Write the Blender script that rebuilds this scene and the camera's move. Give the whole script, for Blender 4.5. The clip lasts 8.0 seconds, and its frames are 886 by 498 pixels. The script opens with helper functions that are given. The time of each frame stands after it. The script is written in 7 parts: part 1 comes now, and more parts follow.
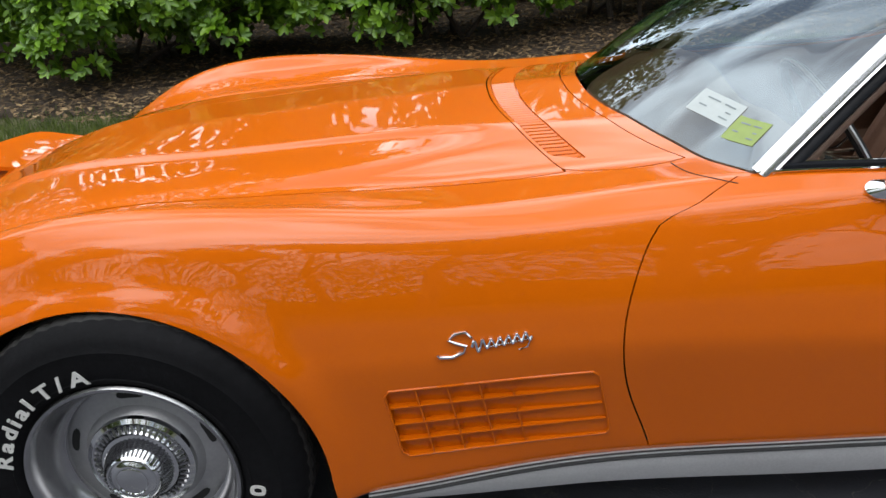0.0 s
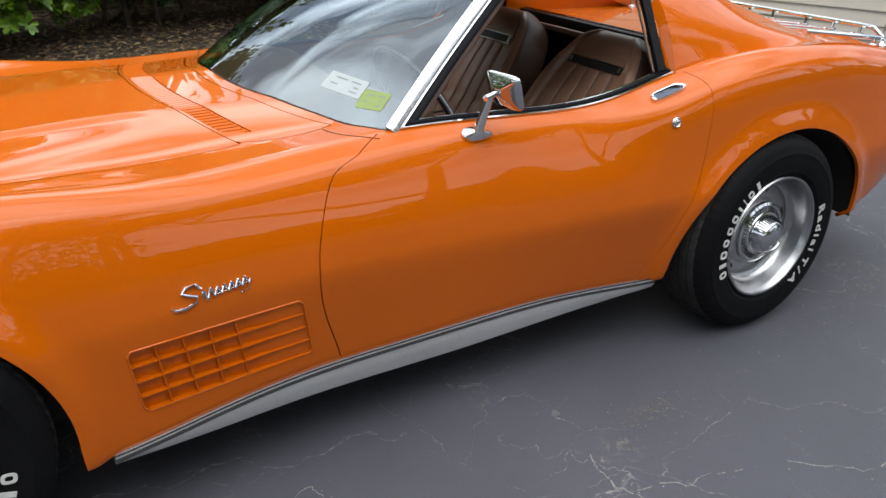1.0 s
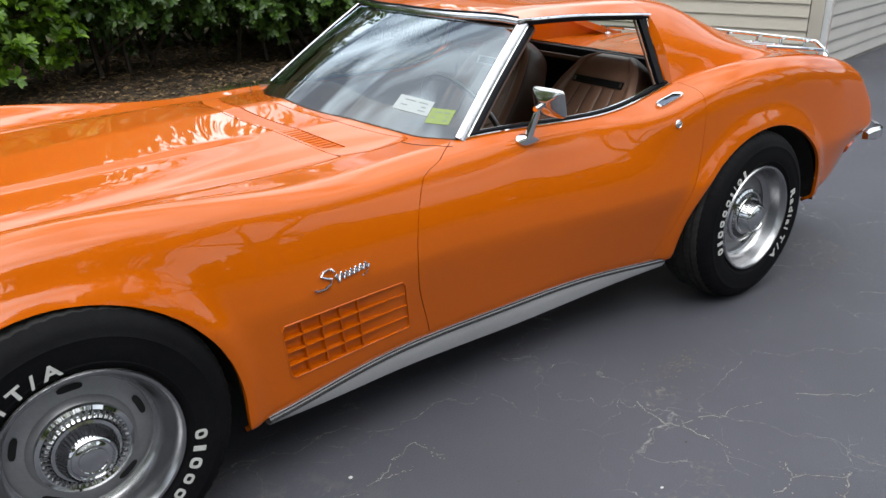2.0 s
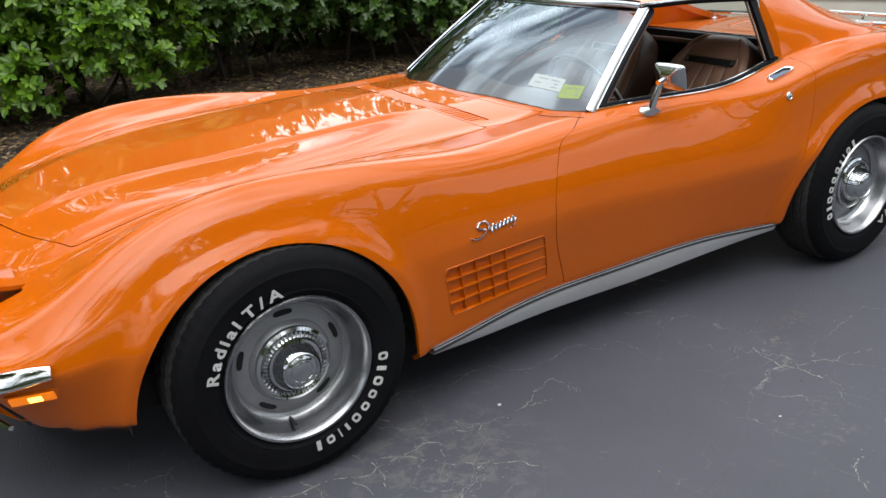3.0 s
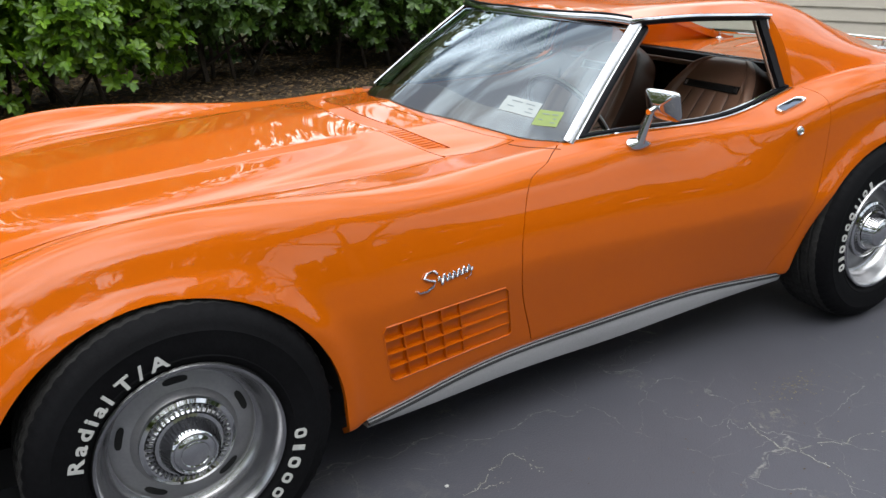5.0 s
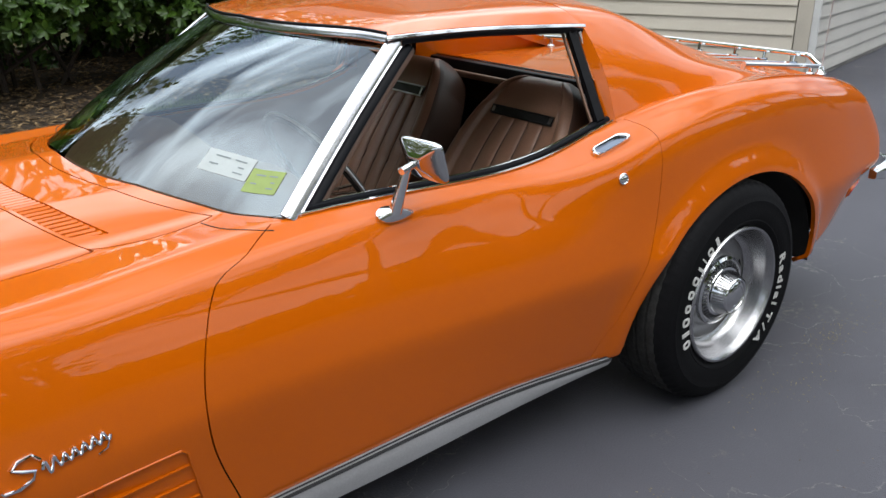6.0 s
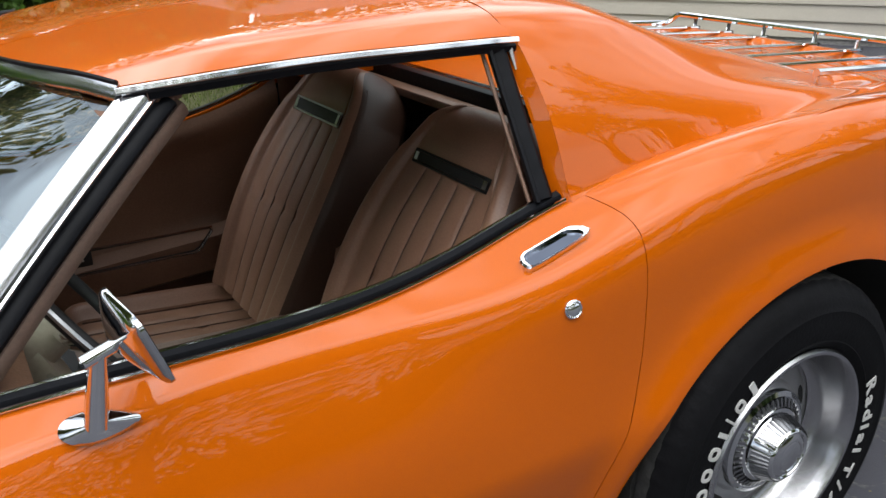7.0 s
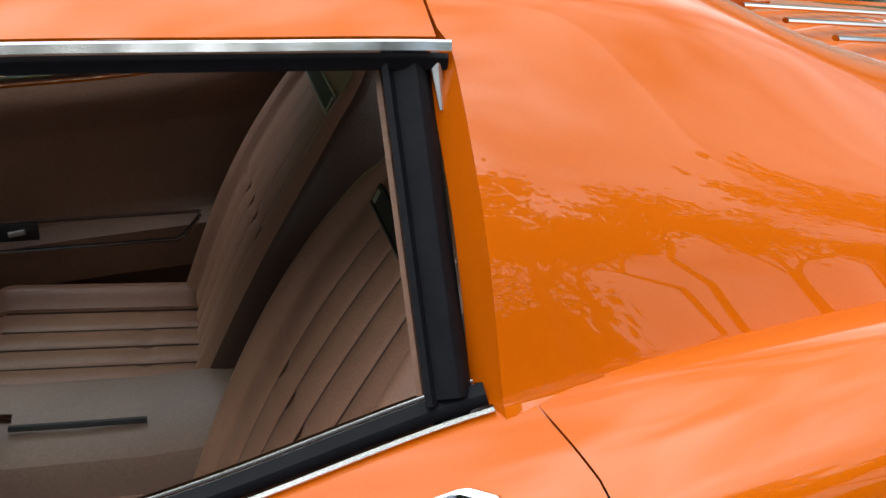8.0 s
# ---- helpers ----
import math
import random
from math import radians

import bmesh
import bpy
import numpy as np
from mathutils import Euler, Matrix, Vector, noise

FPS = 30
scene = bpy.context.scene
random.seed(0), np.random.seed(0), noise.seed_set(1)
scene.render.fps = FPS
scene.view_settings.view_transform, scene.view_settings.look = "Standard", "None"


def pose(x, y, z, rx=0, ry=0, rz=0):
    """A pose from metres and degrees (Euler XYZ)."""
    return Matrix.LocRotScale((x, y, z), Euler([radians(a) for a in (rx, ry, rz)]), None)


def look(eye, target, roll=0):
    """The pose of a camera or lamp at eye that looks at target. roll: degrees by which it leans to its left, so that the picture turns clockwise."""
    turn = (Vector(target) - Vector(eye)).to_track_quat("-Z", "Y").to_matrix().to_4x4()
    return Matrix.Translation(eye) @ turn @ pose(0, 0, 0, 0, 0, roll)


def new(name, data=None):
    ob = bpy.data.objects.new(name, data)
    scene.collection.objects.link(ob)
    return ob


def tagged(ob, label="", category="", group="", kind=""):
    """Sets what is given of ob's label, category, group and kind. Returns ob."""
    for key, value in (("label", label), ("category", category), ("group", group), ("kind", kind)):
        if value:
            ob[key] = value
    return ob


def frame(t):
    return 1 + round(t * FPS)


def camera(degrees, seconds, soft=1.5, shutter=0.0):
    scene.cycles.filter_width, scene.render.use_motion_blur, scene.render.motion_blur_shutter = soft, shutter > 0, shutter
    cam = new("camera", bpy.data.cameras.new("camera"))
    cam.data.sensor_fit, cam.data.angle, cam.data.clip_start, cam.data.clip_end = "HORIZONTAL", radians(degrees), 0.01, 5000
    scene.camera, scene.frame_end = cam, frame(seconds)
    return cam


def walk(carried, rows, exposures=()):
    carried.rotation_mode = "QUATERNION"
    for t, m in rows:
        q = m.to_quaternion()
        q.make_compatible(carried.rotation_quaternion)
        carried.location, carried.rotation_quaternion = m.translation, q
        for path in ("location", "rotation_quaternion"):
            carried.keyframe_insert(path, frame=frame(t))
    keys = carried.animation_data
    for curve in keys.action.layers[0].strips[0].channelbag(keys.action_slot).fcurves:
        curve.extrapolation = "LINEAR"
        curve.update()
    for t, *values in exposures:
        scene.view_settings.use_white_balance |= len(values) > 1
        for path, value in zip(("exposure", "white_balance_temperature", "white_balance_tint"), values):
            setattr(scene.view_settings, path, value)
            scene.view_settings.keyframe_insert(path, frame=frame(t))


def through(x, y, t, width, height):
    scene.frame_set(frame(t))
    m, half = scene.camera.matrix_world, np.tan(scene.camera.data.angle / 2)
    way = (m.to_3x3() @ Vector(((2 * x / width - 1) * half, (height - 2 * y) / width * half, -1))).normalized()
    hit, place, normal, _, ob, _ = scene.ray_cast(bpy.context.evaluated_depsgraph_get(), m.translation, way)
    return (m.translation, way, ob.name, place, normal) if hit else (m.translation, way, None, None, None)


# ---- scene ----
cam = camera(56.4, 8.0)
PATH = [
    (0, (0.68, -2.075, 1.348), (0.587, -0.259, 0.516), -3.9),
    (0.5, (0.487, -2.187, 1.346), (1.165, -0.515, 0.482), -1.0),
    (1, (0.241, -2.338, 1.376), (1.233, -0.809, 0.552), 1.9),
    (1.2, (0.145, -2.378, 1.39), (1.19, -0.872, 0.591), 1.6),
    (2.3, (-0.464, -2.524, 1.406), (0.684, -1.06, 0.671), -0.2),
    (2.5, (-0.539, -2.574, 1.402), (0.595, -1.101, 0.663), -0.7),
    (3, (-0.667, -2.666, 1.405), (0.307, -1.08, 0.673), -2.7),
    (3.5, (-0.706, -2.699, 1.4), (0.005, -0.973, 0.68), -4.7),
    (3.8, (-0.714, -2.711, 1.409), (-0.056, -0.964, 0.691), -4.5),
    (4, (-0.71, -2.697, 1.4), (-0.045, -0.95, 0.687), -4.4),
    (4.5, (-0.587, -2.627, 1.385), (0.137, -0.907, 0.666), -3.2),
    (5, (-0.324, -2.401, 1.366), (0.651, -0.807, 0.651), -0.7),
    (5.2, (-0.176, -2.328, 1.36), (0.871, -0.781, 0.646), -0.6),
    (6.3, (0.761, -1.845, 1.342), (1.931, -0.401, 0.603), -0.4),
    (6.5, (0.956, -1.729, 1.339), (2.123, -0.283, 0.598), -0.6),
    (6.7, (1.095, -1.65, 1.325), (2.211, -0.194, 0.53), -1.4),
    (7, (1.35, -1.554, 1.328), (2.296, 0.005, 0.507), -3.5),
    (7.5, (1.673, -1.344, 1.321), (2.436, 0.277, 0.43), -4.0),
    (8, (1.968, -1.078, 1.245), (2.441, 0.615, 0.29), -0.5),
]
walk(cam, [(t, look(eye, target, roll)) for t, eye, target, roll in PATH])

# ---- light: a bright, thinly clouded spring sky with a veiled sun ----
world = bpy.data.worlds.new("sky")
scene.world = world
world.use_nodes = True
wn, wl = world.node_tree.nodes, world.node_tree.links
wn.clear()
SUN_ELEV, SUN_TURN = radians(62), radians(200)
sky = wn.new("ShaderNodeTexSky")
sky.sky_type, sky.sun_disc = "NISHITA", False
sky.sun_elevation, sky.sun_rotation = SUN_ELEV, SUN_TURN
sky.dust_density = 3.0
coord = wn.new("ShaderNodeTexCoord")
stretch = wn.new("ShaderNodeMapping")
stretch.inputs["Scale"].default_value = (2.2, 3.4, 5.0)
clouds = wn.new("ShaderNodeTexNoise")
clouds.inputs["Scale"].default_value, clouds.inputs["Detail"].default_value = 1.3, 8.0
cover = wn.new("ShaderNodeValToRGB")
cover.color_ramp.elements[0].position, cover.color_ramp.elements[1].position = 0.36, 0.60
cover.color_ramp.elements[0].color = (0.12, 0.12, 0.12, 1)
mixsky = wn.new("ShaderNodeMixRGB")
toward = wn.new("ShaderNodeVectorMath")
toward.operation = "DOT_PRODUCT"
toward.inputs[1].default_value = (math.sin(SUN_TURN) * math.cos(SUN_ELEV), math.cos(SUN_TURN) * math.cos(SUN_ELEV), math.sin(SUN_ELEV))
# opposite the veiled sun stands a bank of bright cloud, beyond the hedge
bank = wn.new("ShaderNodeVectorMath")
bank.operation = "DOT_PRODUCT"
bank.inputs[1].default_value = (-0.05, 0.85, 0.525)
glare = wn.new("ShaderNodeMapRange")
glare.interpolation_type = "SMOOTHSTEP"
glare.inputs["From Min"].default_value, glare.inputs["From Max"].default_value = 0.25, 1.0
glare.inputs["To Min"].default_value, glare.inputs["To Max"].default_value = 11.5, 29.0
wl.new(coord.outputs["Generated"], bank.inputs[0])
wl.new(bank.outputs["Value"], glare.inputs["Value"])
back = wn.new("ShaderNodeBackground")
back.inputs["Strength"].default_value = 0.12
wout = wn.new("ShaderNodeOutputWorld")
wl.new(coord.outputs["Generated"], stretch.inputs["Vector"])
wl.new(stretch.outputs["Vector"], clouds.inputs["Vector"])
wl.new(clouds.outputs["Fac"], cover.inputs["Fac"])
wl.new(cover.outputs["Color"], mixsky.inputs[0])
wl.new(sky.outputs["Color"], mixsky.inputs[1])
wl.new(coord.outputs["Generated"], toward.inputs[0])
warm = wn.new("ShaderNodeMixRGB")
warm.blend_type, warm.inputs[0].default_value, warm.inputs[2].default_value = "MULTIPLY", 1.0, (0.90, 0.96, 1.0, 1)
# a soft bright veil where the sun stands behind thin cloud
veil = wn.new("ShaderNodeMapRange")
veil.interpolation_type = "SMOOTHERSTEP"
veil.inputs["From Min"].default_value, veil.inputs["From Max"].default_value = 0.70, 1.0
veil.inputs["To Min"].default_value, veil.inputs["To Max"].default_value = 0.0, 22.0
wl.new(toward.outputs["Value"], veil.inputs["Value"])
both = wn.new("ShaderNodeMath")
wl.new(glare.outputs["Result"], both.inputs[0])
wl.new(veil.outputs["Result"], both.inputs[1])
wl.new(both.outputs[0], warm.inputs[1])
wl.new(warm.outputs["Color"], mixsky.inputs[2])
wl.new(mixsky.outputs["Color"], back.inputs["Color"])
wl.new(back.outputs["Background"], wout.inputs["Surface"])

sun = new("sun", bpy.data.lights.new("sun", "SUN"))
sun.data.energy, sun.data.angle, sun.data.color = 1.2, radians(100), (1.0, 0.95, 0.88)
sun.matrix_world = look((0, 0, 8), (0 - math.sin(SUN_TURN) * math.cos(SUN_ELEV), 0 - math.cos(SUN_TURN) * math.cos(SUN_ELEV), 8 - math.sin(SUN_ELEV)))
scene.view_settings.exposure = 0.47

# ---- materials ----
def shader(name, color, rough=0.5, metal=0.0, coat=0.0, grain=0.0, grain_scale=60.0, stain=0.0, stain_scale=3.0, bump=0.0, bump_scale=80.0, spec=0.5, coat_rough=0.03):
    """A surface with variation at two scales, and a fine relief."""
    m = bpy.data.materials.new(name)
    m.use_nodes = True
    n, l = m.node_tree.nodes, m.node_tree.links
    p = n["Principled BSDF"]
    p.inputs["Base Color"].default_value = (*color, 1)
    p.inputs["Roughness"].default_value, p.inputs["Metallic"].default_value = rough, metal
    p.inputs["Coat Weight"].default_value, p.inputs["Coat Roughness"].default_value = coat, coat_rough
    p.inputs["Specular IOR Level"].default_value = spec
    p.inputs["Coat IOR"].default_value = 1.43
    where = n.new("ShaderNodeTexCoord")
    last = None
    for amount, scale in ((grain, grain_scale), (stain, stain_scale)):
        if amount:
            tex = n.new("ShaderNodeTexNoise")
            tex.inputs["Scale"].default_value, tex.inputs["Detail"].default_value = scale, 5.0
            l.new(where.outputs["Object"], tex.inputs["Vector"])
            span = n.new("ShaderNodeMapRange")
            span.inputs["From Min"].default_value, span.inputs["From Max"].default_value = 0.3, 0.7
            span.inputs["To Min"].default_value, span.inputs["To Max"].default_value = 1 - amount, 1 + amount
            l.new(tex.outputs["Fac"], span.inputs["Value"])
            mul = n.new("ShaderNodeMixRGB")
            mul.blend_type = "MULTIPLY"
            mul.inputs[0].default_value = 1.0
            if last:
                l.new(last, mul.inputs[1])
            else:
                mul.inputs[1].default_value = (*color, 1)
            l.new(span.outputs["Result"], mul.inputs[2])
            last = mul.outputs["Color"]
    if last:
        l.new(last, p.inputs["Base Color"])
    if bump:
        tex = n.new("ShaderNodeTexNoise")
        tex.inputs["Scale"].default_value, tex.inputs["Detail"].default_value = bump_scale, 4.0
        l.new(where.outputs["Object"], tex.inputs["Vector"])
        relief = n.new("ShaderNodeBump")
        relief.inputs["Strength"].default_value, relief.inputs["Distance"].default_value = bump, 0.01
        l.new(tex.outputs["Fac"], relief.inputs["Height"])
        l.new(relief.outputs["Normal"], p.inputs["Normal"])
    return m


PAINT = shader("orange_paint", (0.505, 0.097, 0.0004), 0.45, 0.0, 1.0, grain=0.05, grain_scale=900, stain=0.03, stain_scale=2.0, spec=0.03, coat_rough=0.02)
CHROME = shader("chrome", (0.78, 0.79, 0.80), 0.08, 1.0, stain=0.08, stain_scale=14)
POLISHED = shader("polished_aluminium", (0.54, 0.545, 0.57), 0.19, 1.0, grain=0.05, grain_scale=150, stain=0.1, stain_scale=12, bump=0.02, bump_scale=60)
BLACK_CHROME = shader("dark_chrome", (0.30, 0.30, 0.31), 0.22, 1.0, grain=0.05, grain_scale=100)
BRUSHED = shader("brushed_aluminium", (0.60, 0.60, 0.61), 0.34, 1.0, grain=0.08, grain_scale=120, stain=0.1, stain_scale=9)
SATIN = shader("satin_aluminium", (0.42, 0.42, 0.43), 0.45, 0.35, grain=0.06, grain_scale=200, stain=0.08, stain_scale=3)
TRIM_RING = shader("satin_trim_ring", (0.40, 0.40, 0.41), 0.27, 1.0, grain=0.08, grain_scale=160, stain=0.15, stain_scale=10)
RIMPAINT = shader("argent_paint", (0.34, 0.34, 0.355), 0.36, 0.55, grain=0.05, grain_scale=150, stain=0.1, stain_scale=8)
RUBBER = shader("tyre_rubber", (0.0048, 0.0048, 0.0056), 0.72, grain=0.2, grain_scale=90, stain=0.25, stain_scale=6, bump=0.12, bump_scale=160, spec=0.09)
# lighter than the sidewall: sky light caught by the tread is in its colour
TREAD = shader("sky_lit_tread", (0.020, 0.0195, 0.019), 0.85, grain=0.25, grain_scale=70, stain=0.3, stain_scale=9, bump=0.3, bump_scale=120, spec=0.3)
WHITE_RUBBER = shader("white_rubber", (0.52, 0.515, 0.50), 0.6, grain=0.08, grain_scale=120, stain=0.1, stain_scale=20)
BLACK_TRIM = shader("black_trim", (0.012, 0.012, 0.013), 0.6, grain=0.2, grain_scale=80, stain=0.15)
SEAL = shader("rubber_seal", (0.0055, 0.006, 0.008), 0.5, grain=0.2, grain_scale=60, stain=0.2, bump=0.1, bump_scale=40, spec=0.12)
DARK = shader("black_underbody", (0.008, 0.008, 0.008), 0.8, grain=0.3, grain_scale=30)
CARPET = shader("dark_carpet", (0.012, 0.010, 0.010), 0.95, grain=0.4, grain_scale=200, bump=0.4, bump_scale=300)
LEATHER = shader("saddle_vinyl", (0.27, 0.146, 0.096), 0.40, grain=0.10, grain_scale=240, stain=0.10, stain_scale=6, bump=0.10, bump_scale=340, spec=0.5)
LEATHER_DARK = shader("dark_saddle_vinyl", (0.185, 0.100, 0.064), 0.42, grain=0.12, grain_scale=240, stain=0.12, stain_scale=5, bump=0.12, bump_scale=300)
SEAT_SIDE = shader("dark_seat_side", (0.050, 0.023, 0.014), 0.45, grain=0.12, grain_scale=240, stain=0.12, stain_scale=5, bump=0.12, bump_scale=300)
TAN = shader("tan_vinyl", (0.21, 0.140, 0.108), 0.45, grain=0.1, grain_scale=200, stain=0.12, stain_scale=6, bump=0.1, bump_scale=300)
COLUMN = shader("pale_tan_plastic", (0.36, 0.31, 0.24), 0.5, grain=0.06, grain_scale=150, stain=0.08, stain_scale=8)
STITCH = shader("brown_seam", (0.045, 0.018, 0.010), 0.6, grain=0.1)
HOUSING = shader("dull_orange_paint", (0.46, 0.11, 0.03), 0.35, coat=0.3, grain=0.08, grain_scale=300, stain=0.15, stain_scale=12)
FLAP = shader("mirror_chrome", (0.13, 0.15, 0.19), 0.05, 1.0, stain=0.05, stain_scale=20)
AGED_CHROME = shader("aged_chrome", (0.62, 0.63, 0.64), 0.05, 1.0, stain=0.08, stain_scale=20)
RED_LENS = shader("red_lens", (0.5, 0.01, 0.01), 0.12, coat=1.0, grain=0.1, grain_scale=120)
STICK_WHITE = shader("sticker_white", (0.36, 0.40, 0.40), 0.5, grain=0.03)
STICK_GREEN = shader("sticker_yellow_green", (0.21, 0.28, 0.07), 0.5, grain=0.05, grain_scale=50)
INK = shader("sticker_ink", (0.17, 0.20, 0.21), 0.6, grain=0.1)


def glow(name, color, strength):
    m = shader(name, color, 0.3)
    p = m.node_tree.nodes["Principled BSDF"]
    p.inputs["Emission Color"].default_value, p.inputs["Emission Strength"].default_value = (*color, 1), strength
    return m


HEADLIGHT = glow("lit_headlamp", (1.0, 0.83, 0.55), 2.2)
AMBER = glow("lit_amber_lens", (0.90, 0.20, 0.004), 0.45)
BULB = glow("lit_bulb", (1.0, 0.50, 0.06), 5.0)


def clear_glass(name, tint, alpha):
    """A thin pane: mostly see-through, with a mirror gloss."""
    m = bpy.data.materials.new(name)
    m.use_nodes = True
    n, l = m.node_tree.nodes, m.node_tree.links
    n.clear()
    out = n.new("ShaderNodeOutputMaterial")
    see, gloss, mix, fres = n.new("ShaderNodeBsdfTransparent"), n.new("ShaderNodeBsdfGlossy"), n.new("ShaderNodeMixShader"), n.new("ShaderNodeFresnel")
    see.inputs["Color"].default_value = (*tint, 1)
    gloss.inputs["Roughness"].default_value = 0.02
    gloss.inputs["Color"].default_value = (0.80, 0.91, 1.0, 1)
    fres.inputs["IOR"].default_value = alpha
    if alpha > 1:
        l.new(fres.outputs["Fac"], mix.inputs["Fac"])
    else:
        mix.inputs["Fac"].default_value = alpha
    l.new(see.outputs["BSDF"], mix.inputs[1])
    l.new(gloss.outputs["BSDF"], mix.inputs[2])
    l.new(mix.outputs["Shader"], out.inputs["Surface"])
    return m


GLASS = clear_glass("windscreen_glass", (0.58, 0.70, 0.62), 2.2)
CLEAR = clear_glass("pane_glass", (0.86, 0.90, 0.88), 0.05)

# ---- building tools ----
def thing(name, label, category, group="", kind=""):
    return tagged(new(name), label, category, group, kind)


def mesh_object(name, verts, faces, material, parent=None, label="", smooth=True):
    me = bpy.data.meshes.new(name)
    me.from_pydata([tuple(map(float, v)) for v in verts], [], [tuple(f) for f in faces])
    me.validate()
    if smooth:
        me.shade_smooth()
    me.materials.append(material)
    ob = new(name, me)
    ob.parent = parent
    if label:
        ob["label"] = label
    return ob


def part(name, bm, material, parent, label="", smooth=True):
    """Links a bmesh as one mesh object under a thing or a part."""
    me = bpy.data.meshes.new(name)
    bmesh.ops.recalc_face_normals(bm, faces=bm.faces[:])
    bm.to_mesh(me)
    bm.free()
    if smooth:
        me.shade_smooth()
        me.set_sharp_from_angle(angle=radians(38))
    me.materials.append(material)
    ob = new(name, me)
    ob.parent = parent
    if label:
        ob["label"] = label
    return ob


class Curve:
    """A natural cubic spline through a few stations."""

    def __init__(self, *pairs):
        self.x, self.y = np.array(pairs, float).T
        n, h = len(self.x), np.diff(self.x)
        a, b = np.eye(n), np.zeros(n)
        for i in range(1, n - 1):
            a[i, i - 1 : i + 2] = h[i - 1], 2 * (h[i - 1] + h[i]), h[i]
            b[i] = 6 * ((self.y[i + 1] - self.y[i]) / h[i] - (self.y[i] - self.y[i - 1]) / h[i - 1])
        self.m = np.linalg.solve(a, b)

    def __call__(self, x):
        x = np.clip(np.asarray(x, float), self.x[0], self.x[-1])
        i = np.clip(np.searchsorted(self.x, x) - 1, 0, len(self.x) - 2)
        h = self.x[i + 1] - self.x[i]
        p, q = (self.x[i + 1] - x) / h, (x - self.x[i]) / h
        return p * self.y[i] + q * self.y[i + 1] + ((p**3 - p) * self.m[i] + (q**3 - q) * self.m[i + 1]) * h * h / 6


def rounded(knots, reach, steps=7, fill=None):
    """A line through few knots, its corners turned into soft bends; gives points and their place along the knots."""
    k = [np.asarray(p, float) for p in knots]
    out, at = [k[0]], [0.0]

    def along(target, place, count):
        a, p = out[-1], at[-1]
        for s in np.linspace(0, 1, count + 2)[1:-1]:
            out.append(a + (target - a) * s)
            at.append(p + (place - p) * s)

    for i in range(1, len(k) - 1):
        r = reach[i]
        if fill:
            along(k[i] + (k[i - 1] - k[i]) * r / 2, i - r / 2, fill[i - 1])
        a, b = k[i] + (k[i - 1] - k[i]) * r / 2, k[i] + (k[i + 1] - k[i]) * r / 2
        for s in np.linspace(0, 1, steps):
            out.append((1 - s) ** 2 * a + 2 * s * (1 - s) * k[i] + s * s * b)
            at.append(i - r / 2 + s * r)
    if fill:
        along(k[-1], len(k) - 1.0, fill[-1])
    return np.array(out + [k[-1]]), np.array(at + [len(k) - 1.0])


def grid(rows):
    """A sheet of quads: rows of equal length."""
    n, w = len(rows), len(rows[0])
    verts = np.concatenate(rows)
    faces = [(i * w + j, (i + 1) * w + j, (i + 1) * w + j + 1, i * w + j + 1) for i in range(n - 1) for j in range(w - 1)]
    return verts, faces


def clip(verts, faces, keep):
    """Cuts a sheet along the line where keep, worked out at its points, is nought; what is above nought stays."""
    value = np.asarray(keep(verts), float)
    value[np.abs(value) < 1e-6] = 1e-6
    points, cut, out = [], {}, []
    index = {}

    def old(i):
        if i not in index:
            index[i] = len(points)
            points.append(verts[i])
        return index[i]

    def between(i, j):
        key = (min(i, j), max(i, j))
        if key not in cut:
            s = value[i] / (value[i] - value[j])
            cut[key] = len(points)
            points.append(verts[i] + (verts[j] - verts[i]) * s)
        return cut[key]

    for f in faces:
        v = [value[i] for i in f]
        if min(v) > 0:
            out.append([old(i) for i in f])
        elif max(v) > 0:
            new_face = []
            for a, b in zip(f, (*f[1:], f[0])):
                if value[a] > 0:
                    new_face.append(old(a))
                if (value[a] > 0) != (value[b] > 0):
                    new_face.append(between(a, b))
            if len(new_face) > 2:
                out.append(new_face)
    return np.array(points), out


def shell(name, sheet, material, parent, label="", depth=0.016, flip=False, skip=None):
    """A panel from a sheet, with its rims folded inwards so that it has thickness."""
    verts, faces = sheet
    xyz = verts[:, :3]
    if flip:
        faces = [f[::-1] for f in faces]
    normal = np.zeros_like(xyz)
    for f in faces:
        a, b, c = xyz[f[0]], xyz[f[1]], xyz[f[2]]
        normal[list(f)] += np.cross(b - a, c - a)
    normal /= np.linalg.norm(normal, axis=1, keepdims=True) + 1e-12
    edges = {}
    for f in faces:
        for a, b in zip(f, (*f[1:], f[0])):
            edges[(a, b)] = edges.get((a, b), 0) + 1
    rim = [(a, b) for a, b in edges if (b, a) not in edges]
    if skip is not None:
        rim = [(a, b) for a, b in rim if not (skip(verts[a]) and skip(verts[b]))]
    points, low, top = list(xyz), {}, {}
    for a, b in rim:
        for i in (a, b):
            if i not in low:
                top[i] = len(points)
                points.append(xyz[i])
                low[i] = len(points)
                points.append(xyz[i] - normal[i] * depth)
    folded = [(b, a) for a, b in rim]
    faces = list(faces) + [(top[b], top[a], low[a], low[b]) for b, a in folded]
    return mesh_object(name, points, faces, material, parent, label)


def tube(points, radius, sides=8, closed=False):
    """A round bar along a line of points, as a bmesh."""
    bm = bmesh.new()
    sweep(bm, points, radius, sides, closed)
    return bm


